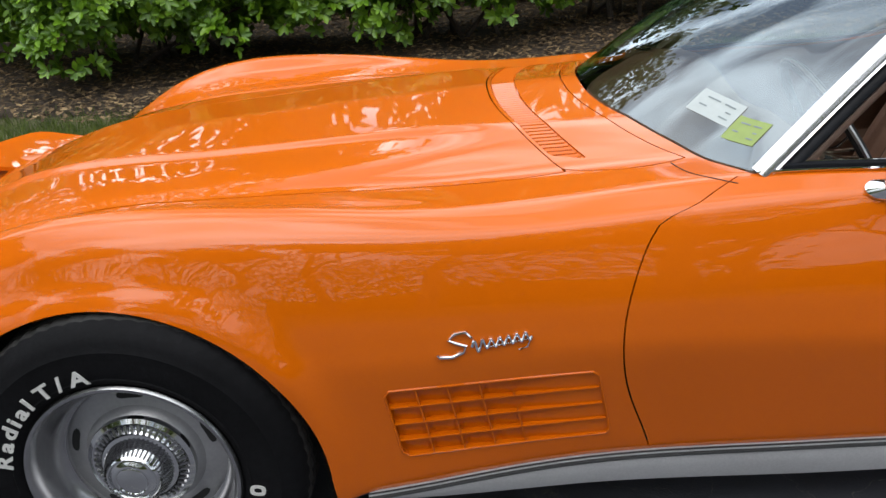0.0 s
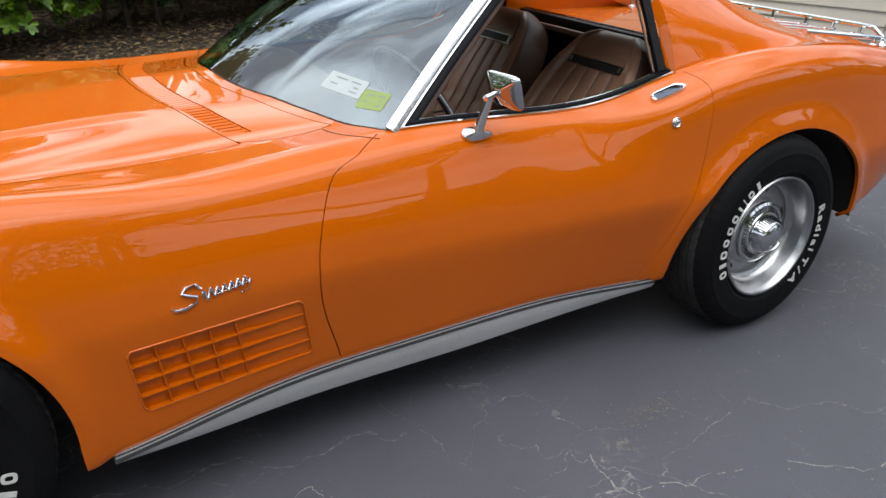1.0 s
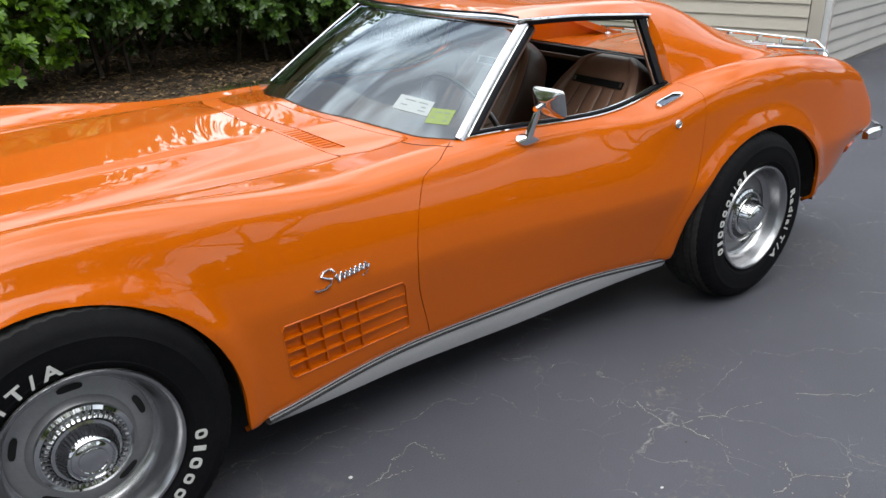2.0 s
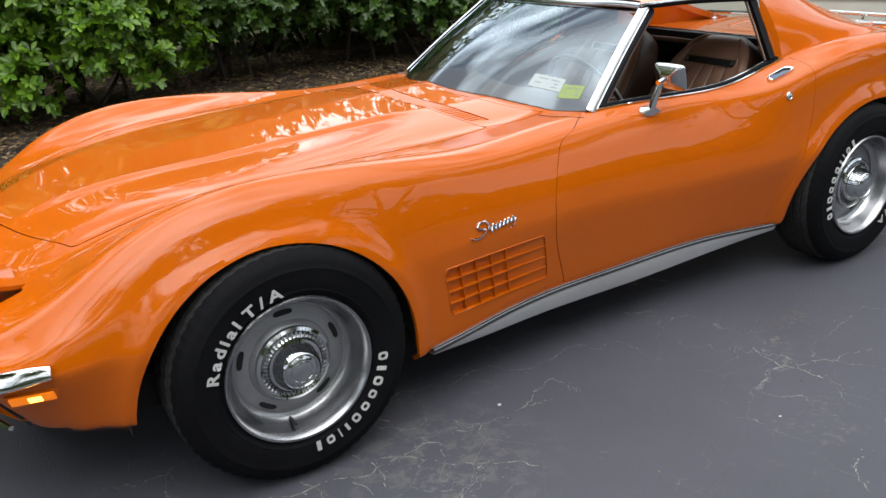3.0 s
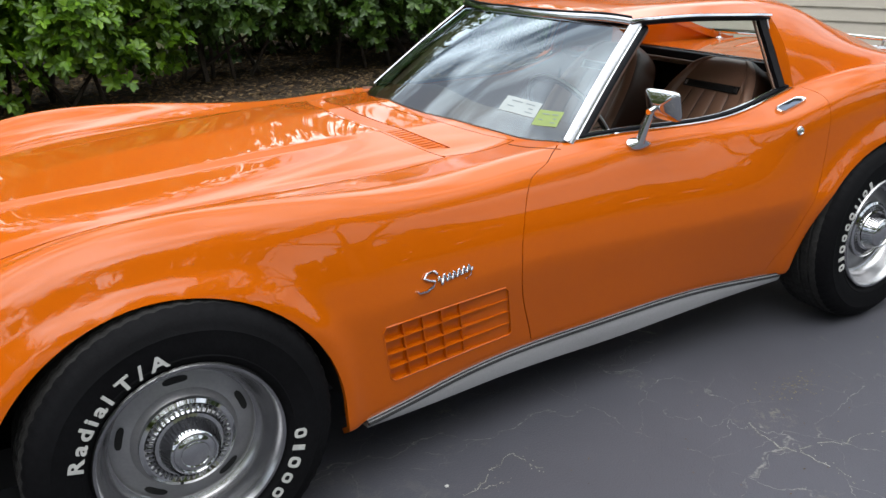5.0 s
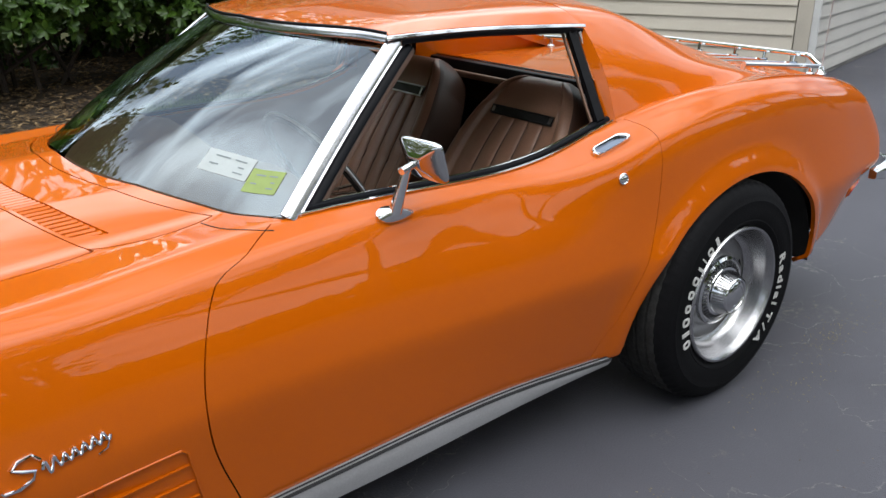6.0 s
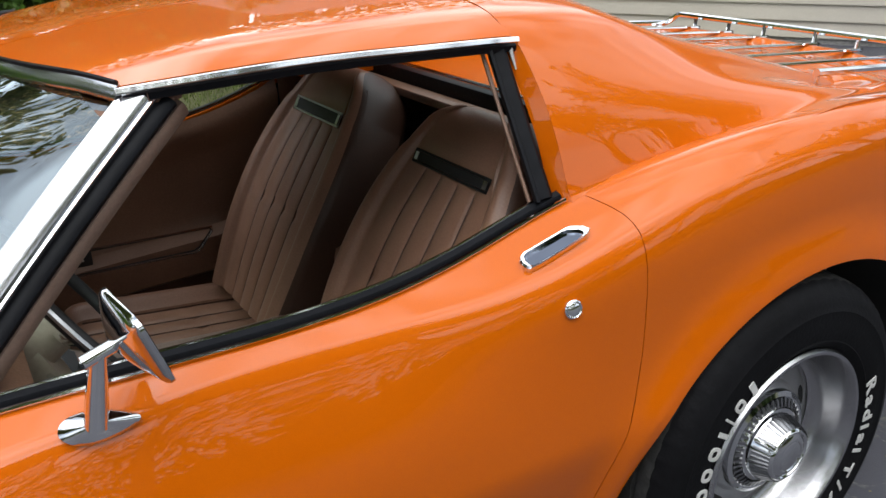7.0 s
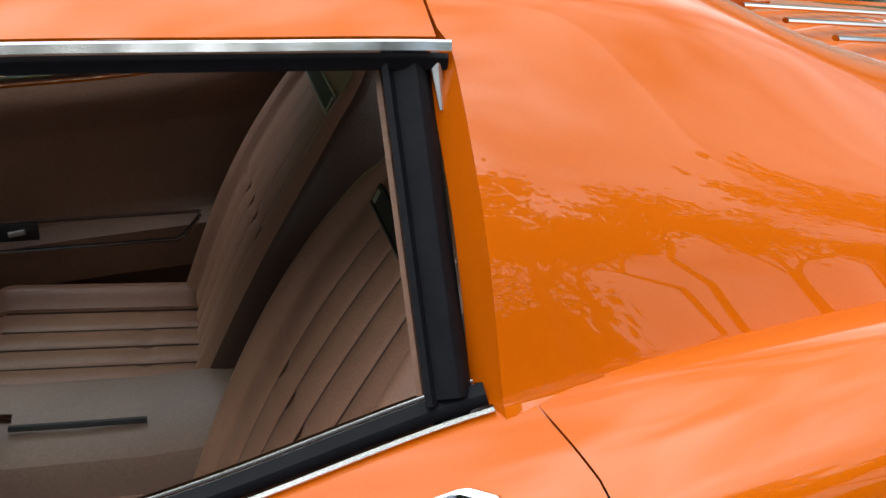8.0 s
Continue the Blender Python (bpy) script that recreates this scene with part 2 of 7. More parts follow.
def sweep(bm, points, radius, sides=8, closed=False, flat=1.0):
    pts = [Vector(p) for p in points]
    rings, n = [], len(pts)
    up = None
    for i, p in enumerate(pts):
        a, b = pts[(i - 1) % n if closed else max(i - 1, 0)], pts[(i + 1) % n if closed else min(i + 1, n - 1)]
        d = (b - a).normalized()
        if up is None:
            up = Vector((0, 0, 1)) if abs(d.z) < 0.9 else Vector((1, 0, 0))
        side = d.cross(up).normalized()
        up = side.cross(d).normalized()
        r = radius(i / max(n - 1, 1)) if callable(radius) else radius
        rings.append([bm.verts.new(p + side * math.cos(t) * r + up * math.sin(t) * r * flat) for t in (2 * math.pi * k / sides for k in range(sides))])
    for i in range(n if closed else n - 1):
        x, y = rings[i], rings[(i + 1) % n]
        for k in range(sides):
            bm.faces.new((x[k], x[(k + 1) % sides], y[(k + 1) % sides], y[k]))
    if not closed:
        bm.faces.new(rings[0][::-1])
        bm.faces.new(rings[-1])


def box(bm, size, m, bevel=0.0, segments=2):
    """A box with softened edges, laid at the pose m."""
    made = bmesh.ops.create_cube(bm, size=1.0, matrix=m @ Matrix.Diagonal((*size, 1)))
    if bevel:
        edges = list({e for v in made["verts"] for e in v.link_edges})
        bmesh.ops.bevel(bm, geom=edges, offset=bevel, segments=segments, affect="EDGES", profile=0.6)


def boxed(size, m, bevel=0.0, segments=2):
    bm = bmesh.new()
    box(bm, size, m, bevel, segments)
    return bm


def turned(profile, m, steps=64):
    """A turned shape: pairs of radius and height along the axis z, spun, then laid at m."""
    bm = bmesh.new()
    rings = []
    for r, h in profile:
        rings.append([bm.verts.new(m @ Vector((r * math.cos(t), r * math.sin(t), h))) for t in (2 * math.pi * k / steps for k in range(steps))])
    for x, y in zip(rings, rings[1:]):
        for k in range(steps):
            bm.faces.new((x[k], x[(k + 1) % steps], y[(k + 1) % steps], y[k]))
    if profile[0][0] < 0.2 and profile[0][0] > 0:
        bm.faces.new(rings[0][::-1])
    if profile[-1][0] > 0 and profile[-1][0] < 0.05:
        bm.faces.new(rings[-1])
    return bm


def smooth01(x):
    x = np.clip(x, 0, 1)
    return x * x * (3 - 2 * x)

# ---- the ground: one sheet, with driveway, verge and planting bed on it ----
def node_mix(n, l, fac, a, b, mode="MIX"):
    mix = n.new("ShaderNodeMixRGB")
    mix.blend_type = mode
    for socket, value in zip(mix.inputs, (fac, a, b)):
        if hasattr(value, "is_output"):
            l.new(value, socket)
        elif isinstance(value, (int, float)):
            socket.default_value = value if socket.type == "VALUE" else (value, value, value, 1)
        else:
            socket.default_value = (*value, 1)
    return mix.outputs["Color"]


def node_noise(n, l, where, scale, detail=5.0, rough=0.55, low=0.4, high=0.6):
    tex = n.new("ShaderNodeTexNoise")
    tex.inputs["Scale"].default_value, tex.inputs["Detail"].default_value, tex.inputs["Roughness"].default_value = scale, detail, rough
    l.new(where, tex.inputs["Vector"])
    span = n.new("ShaderNodeMapRange")
    span.inputs["From Min"].default_value, span.inputs["From Max"].default_value = low, high
    l.new(tex.outputs["Fac"], span.inputs["Value"])
    return span.outputs["Result"]


def node_math(n, l, op, a, b=0.0):
    m = n.new("ShaderNodeMath")
    m.operation = op
    for socket, value in zip(m.inputs, (a, b)):
        if hasattr(value, "is_output"):
            l.new(value, socket)
        else:
            socket.default_value = value
    return m.outputs[0]


def asphalt_material():
    """Sealed asphalt: a dark coat worn through to grey stone in patches, with a net of pale cracks here and there."""
    m = bpy.data.materials.new("sealed_asphalt")
    m.use_nodes = True
    n, l = m.node_tree.nodes, m.node_tree.links
    p = n["Principled BSDF"]
    where = n.new("ShaderNodeTexCoord").outputs["Object"]
    tone = node_noise(n, l, where, 0.9, 6, 0.6, 0.3, 0.7)
    fine = node_noise(n, l, where, 240, 3, 0.6, 0.3, 0.7)
    col = node_mix(n, l, tone, (0.047, 0.047, 0.057), (0.068, 0.068, 0.083))
    col = node_mix(n, l, node_math(n, l, "MULTIPLY", fine, 0.30), col, (0.088, 0.088, 0.102))
    # stones shine through in worn spots
    worn = node_math(n, l, "MULTIPLY", node_noise(n, l, where, 1.7, 8, 0.72, 0.58, 0.68), node_noise(n, l, where, 42, 5, 0.7, 0.51, 0.57))
    col = node_mix(n, l, node_math(n, l, "MULTIPLY", worn, 0.75), col, (0.185, 0.172, 0.140))
    # a broad worn patch where the tyres turn
    away = n.new("ShaderNodeVectorMath")
    away.operation = "DISTANCE"
    l.new(where, away.inputs[0])
    away.inputs[1].default_value = (0.30, -0.98, 0)
    near_it = n.new("ShaderNodeMapRange")
    near_it.inputs["From Min"].default_value, near_it.inputs["From Max"].default_value = 0.10, 0.42
    near_it.inputs["To Min"].default_value, near_it.inputs["To Max"].default_value = 1, 0
    l.new(away.outputs["Value"], near_it.inputs["Value"])
    spot = node_math(n, l, "MULTIPLY", near_it.outputs["Result"], node_noise(n, l, where, 13, 8, 0.75, 0.49, 0.56))
    col = node_mix(n, l, node_math(n, l, "MULTIPLY", spot, 0.6), col, (0.125, 0.123, 0.118))
    # crack nets, two sizes, only where the ground has broken up
    warp = n.new("ShaderNodeTexNoise")
    warp.inputs["Scale"].default_value, warp.inputs["Detail"].default_value = 4.0, 5.0
    l.new(where, warp.inputs["Vector"])
    shift = n.new("ShaderNodeVectorMath")
    shift.operation = "MULTIPLY_ADD"
    l.new(warp.outputs["Color"], shift.inputs[0])
    shift.inputs[1].default_value = (0.35, 0.35, 0.0)
    l.new(where, shift.inputs[2])
    cracks = None
    for scale, width, low, high in ((1.15, 0.0034, 0.46, 0.58), (4.6, 0.009, 0.53, 0.60)):
        cells = n.new("ShaderNodeTexVoronoi")
        cells.feature = "DISTANCE_TO_EDGE"
        cells.inputs["Scale"].default_value = scale
        l.new(shift.outputs[0], cells.inputs["Vector"])
        line = n.new("ShaderNodeMapRange")
        line.inputs["From Min"].default_value, line.inputs["From Max"].default_value = width * 0.3, width
        line.inputs["To Min"].default_value, line.inputs["To Max"].default_value = 1, 0
        l.new(cells.outputs["Distance"], line.inputs["Value"])
        there = node_math(n, l, "MULTIPLY", node_noise(n, l, where, 0.75 if scale < 2 else 0.9, 4, 0.6, low, high), node_noise(n, l, where, 9.0, 4, 0.7, 0.36, 0.60))
        if scale > 2:
            there = node_math(n, l, "MAXIMUM", there, node_math(n, l, "MULTIPLY", near_it.outputs["Result"], 0.6))
        one = node_math(n, l, "MULTIPLY", line.outputs["Result"], there)
        cracks = one if cracks is None else node_math(n, l, "MAXIMUM", cracks, one)
    col = node_mix(n, l, node_math(n, l, "MULTIPLY", node_math(n, l, "MULTIPLY", cracks, node_noise(n, l, where, 55, 3, 0.6, 0.40, 0.62)), 0.8), col, (0.30, 0.29, 0.265))
    l.new(col, p.inputs["Base Color"])
    p.inputs["Roughness"].default_value = 0.62
    p.inputs["Specular IOR Level"].default_value = 0.4
    grainy = n.new("ShaderNodeTexNoise")
    grainy.inputs["Scale"].default_value, grainy.inputs["Detail"].default_value = 160, 4
    l.new(where, grainy.inputs["Vector"])
    relief = n.new("ShaderNodeBump")
    relief.inputs["Strength"].default_value, relief.inputs["Distance"].default_value = 0.35, 0.006
    height = node_math(n, l, "SUBTRACT", grainy.outputs["Fac"], cracks)
    l.new(height, relief.inputs["Height"])
    l.new(relief.outputs["Normal"], p.inputs["Normal"])
    return m


def soil_material():
    m = bpy.data.materials.new("leaf_mould_soil")
    m.use_nodes = True
    n, l = m.node_tree.nodes, m.node_tree.links
    p = n["Principled BSDF"]
    where = n.new("ShaderNodeTexCoord").outputs["Object"]
    col = node_mix(n, l, node_noise(n, l, where, 3, 5), (0.013, 0.009, 0.006), (0.026, 0.017, 0.010))
    col = node_mix(n, l, node_noise(n, l, where, 60, 4), col, (0.046, 0.030, 0.017))
    l.new(col, p.inputs["Base Color"])
    p.inputs["Roughness"].default_value = 0.95
    return m


def lawn_material():
    m = bpy.data.materials.new("lawn_soil")
    m.use_nodes = True
    n, l = m.node_tree.nodes, m.node_tree.links
    p = n["Principled BSDF"]
    where = n.new("ShaderNodeTexCoord").outputs["Object"]
    col = node_mix(n, l, node_noise(n, l, where, 2.5, 5), (0.04, 0.055, 0.013), (0.07, 0.08, 0.022))
    col = node_mix(n, l, node_noise(n, l, where, 40, 4), col, (0.085, 0.075, 0.035))
    l.new(col, p.inputs["Base Color"])
    p.inputs["Roughness"].default_value = 0.95
    return m


ASPHALT, SOIL, LAWN = asphalt_material(), soil_material(), lawn_material()
ground = mesh_object("ground", [(-400, -400, -0.02), (400, -400, -0.02), (400, 400, -0.02), (-400, 400, -0.02)], [(0, 1, 2, 3)], LAWN)
tagged(ground, "grassy ground that reaches to the horizon", "ground", kind="structure")


def edge_y(x):
    """The driveway's far edge, slightly wavering."""
    return 2.62 + 0.10 * math.sin(x * 0.5 + 1.0) + 0.02 * math.sin(x * 3.1) - 0.02 * x


xs = np.linspace(-7.5, 26, 161)
verts = [(x, edge_y(x), 0.0) for x in xs] + [(x, edge_y(x) + 0.01, -0.03) for x in xs] + [(x, -7.2, 0.0) for x in xs]
faces = [(k, k + 1, 161 + k + 1, 161 + k) for k in range(160)] + [(322 + k, 322 + k + 1, k + 1, k) for k in range(160)]
drive = mesh_object("driveway", verts, faces, ASPHALT, smooth=False)
tagged(drive, "dark sealed asphalt driveway with pale cracks and worn spots", "driveway", kind="structure")

# planting bed under the hedge
def bed_near(x):
    """The bed's edge towards the driveway; grass lies in front of it."""
    return 3.25 + 0.22 * math.sin(x * 0.8) + 0.35 * float(smooth01((-0.6 - x) / 2.0)) - 0.45 * float(smooth01((x - 0.2) / 1.5)) + 1.75 * float(smooth01((x - 1.9) / 0.8))


bed_rows = []
for x in np.linspace(-9, 9, 91):
    near = bed_near(x)
    bed_rows.append([(x, near + (8.5 - near) * t, -0.018 + 0.05 * math.sin(min(t * 6, 1) * math.pi / 2) + 0.02 * noise.noise((x * 1.3, t * 7, 0))) for t in np.linspace(0, 1, 24)])
v, f = grid([np.array(r) for r in bed_rows])
soil = mesh_object("planting_bed", v, [q[::-1] for q in f], SOIL)
tagged(soil, "bare brown soil bed covered with dead leaves", "planting bed", kind="structure")


def leaf_scatter(name, label, count, spot, size, colours, seed, flat=True, category="leaves", tall=None):
    """Many small leaves or blades in one mesh of kind stuff; colour varies by island."""
    rnd = random.Random(seed)
    verts, faces = [], []
    for _ in range(count):
        x, y, z = spot(rnd)
        a, s = rnd.uniform(0, 2 * math.pi), size * rnd.uniform(0.6, 1.35)
        if tall:
            h = tall * rnd.uniform(0.5, 1.3)
            lean = (rnd.uniform(-0.5, 0.5) * h, rnd.uniform(-0.5, 0.5) * h)
            dx, dy = math.cos(a) * s * 0.5, math.sin(a) * s * 0.5
            i = len(verts)
            verts += [(x - dx, y - dy, z), (x + dx, y + dy, z), (x + lean[0], y + lean[1], z + h)]
            faces.append((i, i + 1, i + 2))
        else:
            tilt, tilt2 = rnd.uniform(-0.6, 0.6), rnd.uniform(-0.5, 0.5)
            c, d = math.cos(a), math.sin(a)
            i = len(verts)
            for u, w in ((-1, 0), (-0.2, 0.42), (1, 0), (-0.2, -0.42)):
                verts.append((x + (c * u - d * w) * s, y + (d * u + c * w) * s, z + 0.006 + (u * tilt + w * tilt2 + abs(w) * 0.5) * s * 0.5))
            faces += [(i, i + 1, i + 2), (i, i + 2, i + 3)]
    ob = mesh_object(name, verts, faces, colours, smooth=False)
    return tagged(ob, label, category, kind="stuff")


def leaf_material(name, dark, mid, light, rough=0.5, shine=0.4, through=0.25):
    m = bpy.data.materials.new(name)
    m.use_nodes = True
    n, l = m.node_tree.nodes, m.node_tree.links
    p = n["Principled BSDF"]
    geo = n.new("ShaderNodeNewGeometry")
    ramp = n.new("ShaderNodeValToRGB")
    ramp.color_ramp.elements[0].color, ramp.color_ramp.elements[1].color = (*dark, 1), (*light, 1)
    ramp.color_ramp.elements.new(0.6).color = (*mid, 1)
    l.new(geo.outputs["Random Per Island"], ramp.inputs["Fac"])
    where = n.new("ShaderNodeTexCoord").outputs["Object"]
    spots = node_noise(n, l, where, 25, 3, 0.5, 0.3, 0.7)
    col = node_mix(n, l, 0.35, ramp.outputs["Color"], node_mix(n, l, spots, dark, light))
    l.new(col, p.inputs["Base Color"])
    p.inputs["Roughness"].default_value, p.inputs["Specular IOR Level"].default_value = rough, shine
    if through:
        tr = n.new("ShaderNodeBsdfTranslucent")
        l.new(col, tr.inputs["Color"])
        mix = n.new("ShaderNodeMixShader")
        mix.inputs[0].default_value = through
        l.new(p.outputs["BSDF"], mix.inputs[1])
        l.new(tr.outputs["BSDF"], mix.inputs[2])
        l.new(mix.outputs["Shader"], n["Material Output"].inputs["Surface"])
    return m


LITTER = leaf_material("dead_leaves", (0.028, 0.018, 0.010), (0.080, 0.050, 0.027), (0.30, 0.21, 0.11), 0.8, 0.2, 0.0)
BLADES = leaf_material("grass_blades", (0.035, 0.062, 0.010), (0.075, 0.115, 0.018), (0.14, 0.17, 0.035), 0.6, 0.3, 0.2)


def on_bed(rnd):
    x = rnd.uniform(-5, 7.5)
    y = bed_near(x) - 0.3 + 4.6 * rnd.random() ** 0.9
    return x, y, 0.050 + 0.02 * noise.noise((x * 1.3, y, 0))


leaf_scatter("leaf_litter", "dead brown leaves scattered over the soil", 36000, on_bed, 0.028, LITTER, 11)


def on_verge(rnd):
    x = rnd.uniform(-7, 5.5)
    y = edge_y(x) + 0.02 + (abs(rnd.gauss(0, 0.34)) if x < 2.0 else rnd.uniform(0, max(0.2, bed_near(x) - edge_y(x) + 0.1)))
    return x, y, -0.015


leaf_scatter("grass_verge", "thin green grass along the driveway edge", 34000, on_verge, 0.006, BLADES, 12, tall=0.05, category="grass")
leaf_scatter("loose_debris", "scattered small twigs and bits on the asphalt", 420, lambda r: (r.uniform(-2, 5), r.uniform(-2.2, -0.9), 0.001), 0.004, LITTER, 13, category="debris")


def in_drifts(rnd):
    """Small drifts of pale seeds that lie by the rear wheel."""
    cx, cy, wide = rnd.choice(((3.28, -0.86, 0.11), (2.69, -0.92, 0.09), (3.07, -0.85, 0.06), (1.83, -1.03, 0.05)))
    return cx + rnd.gauss(0, wide * 1.6), cy + rnd.gauss(0, wide * 0.6), 0.001


leaf_scatter("seed_drift", "pale yellow-brown seeds drifted together on the asphalt", 420, in_drifts, 0.0042, leaf_material("dry_seeds", (0.10, 0.08, 0.045), (0.16, 0.135, 0.08), (0.24, 0.205, 0.125), 0.8, 0.2, 0.0), 14, category="seeds")


def make_chip(x, y, size, seed):
    """A small broken stone chip."""
    rnd = random.Random(seed)
    bm = bmesh.new()
    bmesh.ops.create_icosphere(bm, subdivisions=2, radius=1.0)
    for v in bm.verts:
        k = 1 + 0.35 * noise.noise(v.co * 1.7 + Vector((seed, 0, 0)))
        v.co = Vector((x + v.co.x * size * k, y + v.co.y * size * 0.7 * k, size * 0.4 + v.co.z * size * 0.42 * k))
    chip = part("stone_chip", bm, WHITE_RUBBER, None, smooth=False)
    tagged(chip, "small white stone chip lying on the asphalt", "stone chip", "stone chips")


make_chip(0.624, -0.856, 0.007, 3)
make_chip(1.256, -1.401, 0.005, 5)

GRIT = shader("pale_crack_grit", (0.21, 0.205, 0.185), 0.9, grain=0.4, grain_scale=160, stain=0.4, stain_scale=30)


def make_cracks(routes, seed):
    """Fine broken lines where pale grit fills the cracks: each runs from knot to knot with a jagged wander."""
    rnd = random.Random(seed)
    verts, faces = [], []
    for route in routes:
        pts = [Vector((*p, 0.0012)) for p in route]
        for _ in range(4):
            finer = []
            for a, b in zip(pts, pts[1:]):
                reach = (b - a).length * 0.17
                finer += [a, a.lerp(b, 0.5) + Vector((rnd.uniform(-reach, reach), rnd.uniform(-reach, reach), 0))]
            pts = finer + [pts[-1]]
        for a, b in zip(pts, pts[1:]):
            if rnd.random() < 0.22:
                continue
            side = Vector((a.y - b.y, b.x - a.x, 0)).normalized() * rnd.uniform(0.0006, 0.0026)
            i = len(verts)
            verts += [tuple(a - side), tuple(b - side * 0.8), tuple(b + side * 0.8), tuple(a + side)]
            faces.append((i, i + 1, i + 2, i + 3))
        for p in pts:
            if rnd.random() < 0.5:
                i, r = len(verts), rnd.uniform(0.0008, 0.003)
                c = p + Vector((rnd.gauss(0, 0.012), rnd.gauss(0, 0.012), 0))
                verts += [tuple(c + Vector((r * math.cos(t), r * math.sin(t), 0))) for t in (0.2, 1.5, 2.9, 4.1, 5.3)]
                faces.append((i, i + 1, i + 2, i + 3, i + 4))
    tagged(mesh_object("crack_lines", verts, faces, GRIT, smooth=False), "pale grit in jagged cracks of the asphalt", "cracks", kind="stuff")


make_cracks((
    ((0.41, -0.88), (0.67, -0.91), (0.86, -0.83), (0.90, -0.93)), ((0.67, -0.91), (0.78, -0.93)),
    ((0.28, -1.16), (0.41, -1.07), (0.53, -1.17)), ((0.41, -1.07), (0.19, -0.88)),
    ((-0.19, -0.83), (0.08, -0.91), (0.36, -0.91)), ((0.13, -0.82), (0.14, -1.01)), ((0.07, -0.92), (0.10, -1.10)), ((-0.04, -0.86), (-0.10, -1.06), (-0.3, -1.12)),
    ((1.54, -1.08), (1.53, -1.25), (1.53, -1.43)), ((1.53, -1.25), (1.82, -1.32), (2.2, -1.5)),
    ((1.62, -1.54), (1.57, -1.59), (1.46, -1.60)), ((1.57, -1.59), (1.72, -1.68), (1.47, -1.83)), ((1.31, -1.64), (1.15, -1.74)),
    ((-1.9, 0.3), (-1.4, -0.6), (-1.2, -1.1)), ((-1.4, -0.6), (-0.9, -0.9)), ((-2.4, 1.2), (-1.8, 0.9), (-1.5, 1.6)), ((2.9, -1.1), (3.3, -1.5), (4.2, -1.4)),
), 31)

# ---- shrubs of the hedge ----
SHRUB_LEAF = leaf_material("fresh_green_leaves", (0.026, 0.078, 0.004), (0.090, 0.205, 0.008), (0.220, 0.390, 0.022), 0.36, 0.5, 0.28)
SHRUB_DARK = leaf_material("dark_green_leaves", (0.015, 0.042, 0.006), (0.042, 0.100, 0.012), (0.100, 0.190, 0.024), 0.38, 0.5, 0.22)
BARK = shader("shrub_bark", (0.045, 0.034, 0.026), 0.9, grain=0.35, grain_scale=60, stain=0.3, stain_scale=8, bump=0.5, bump_scale=90)


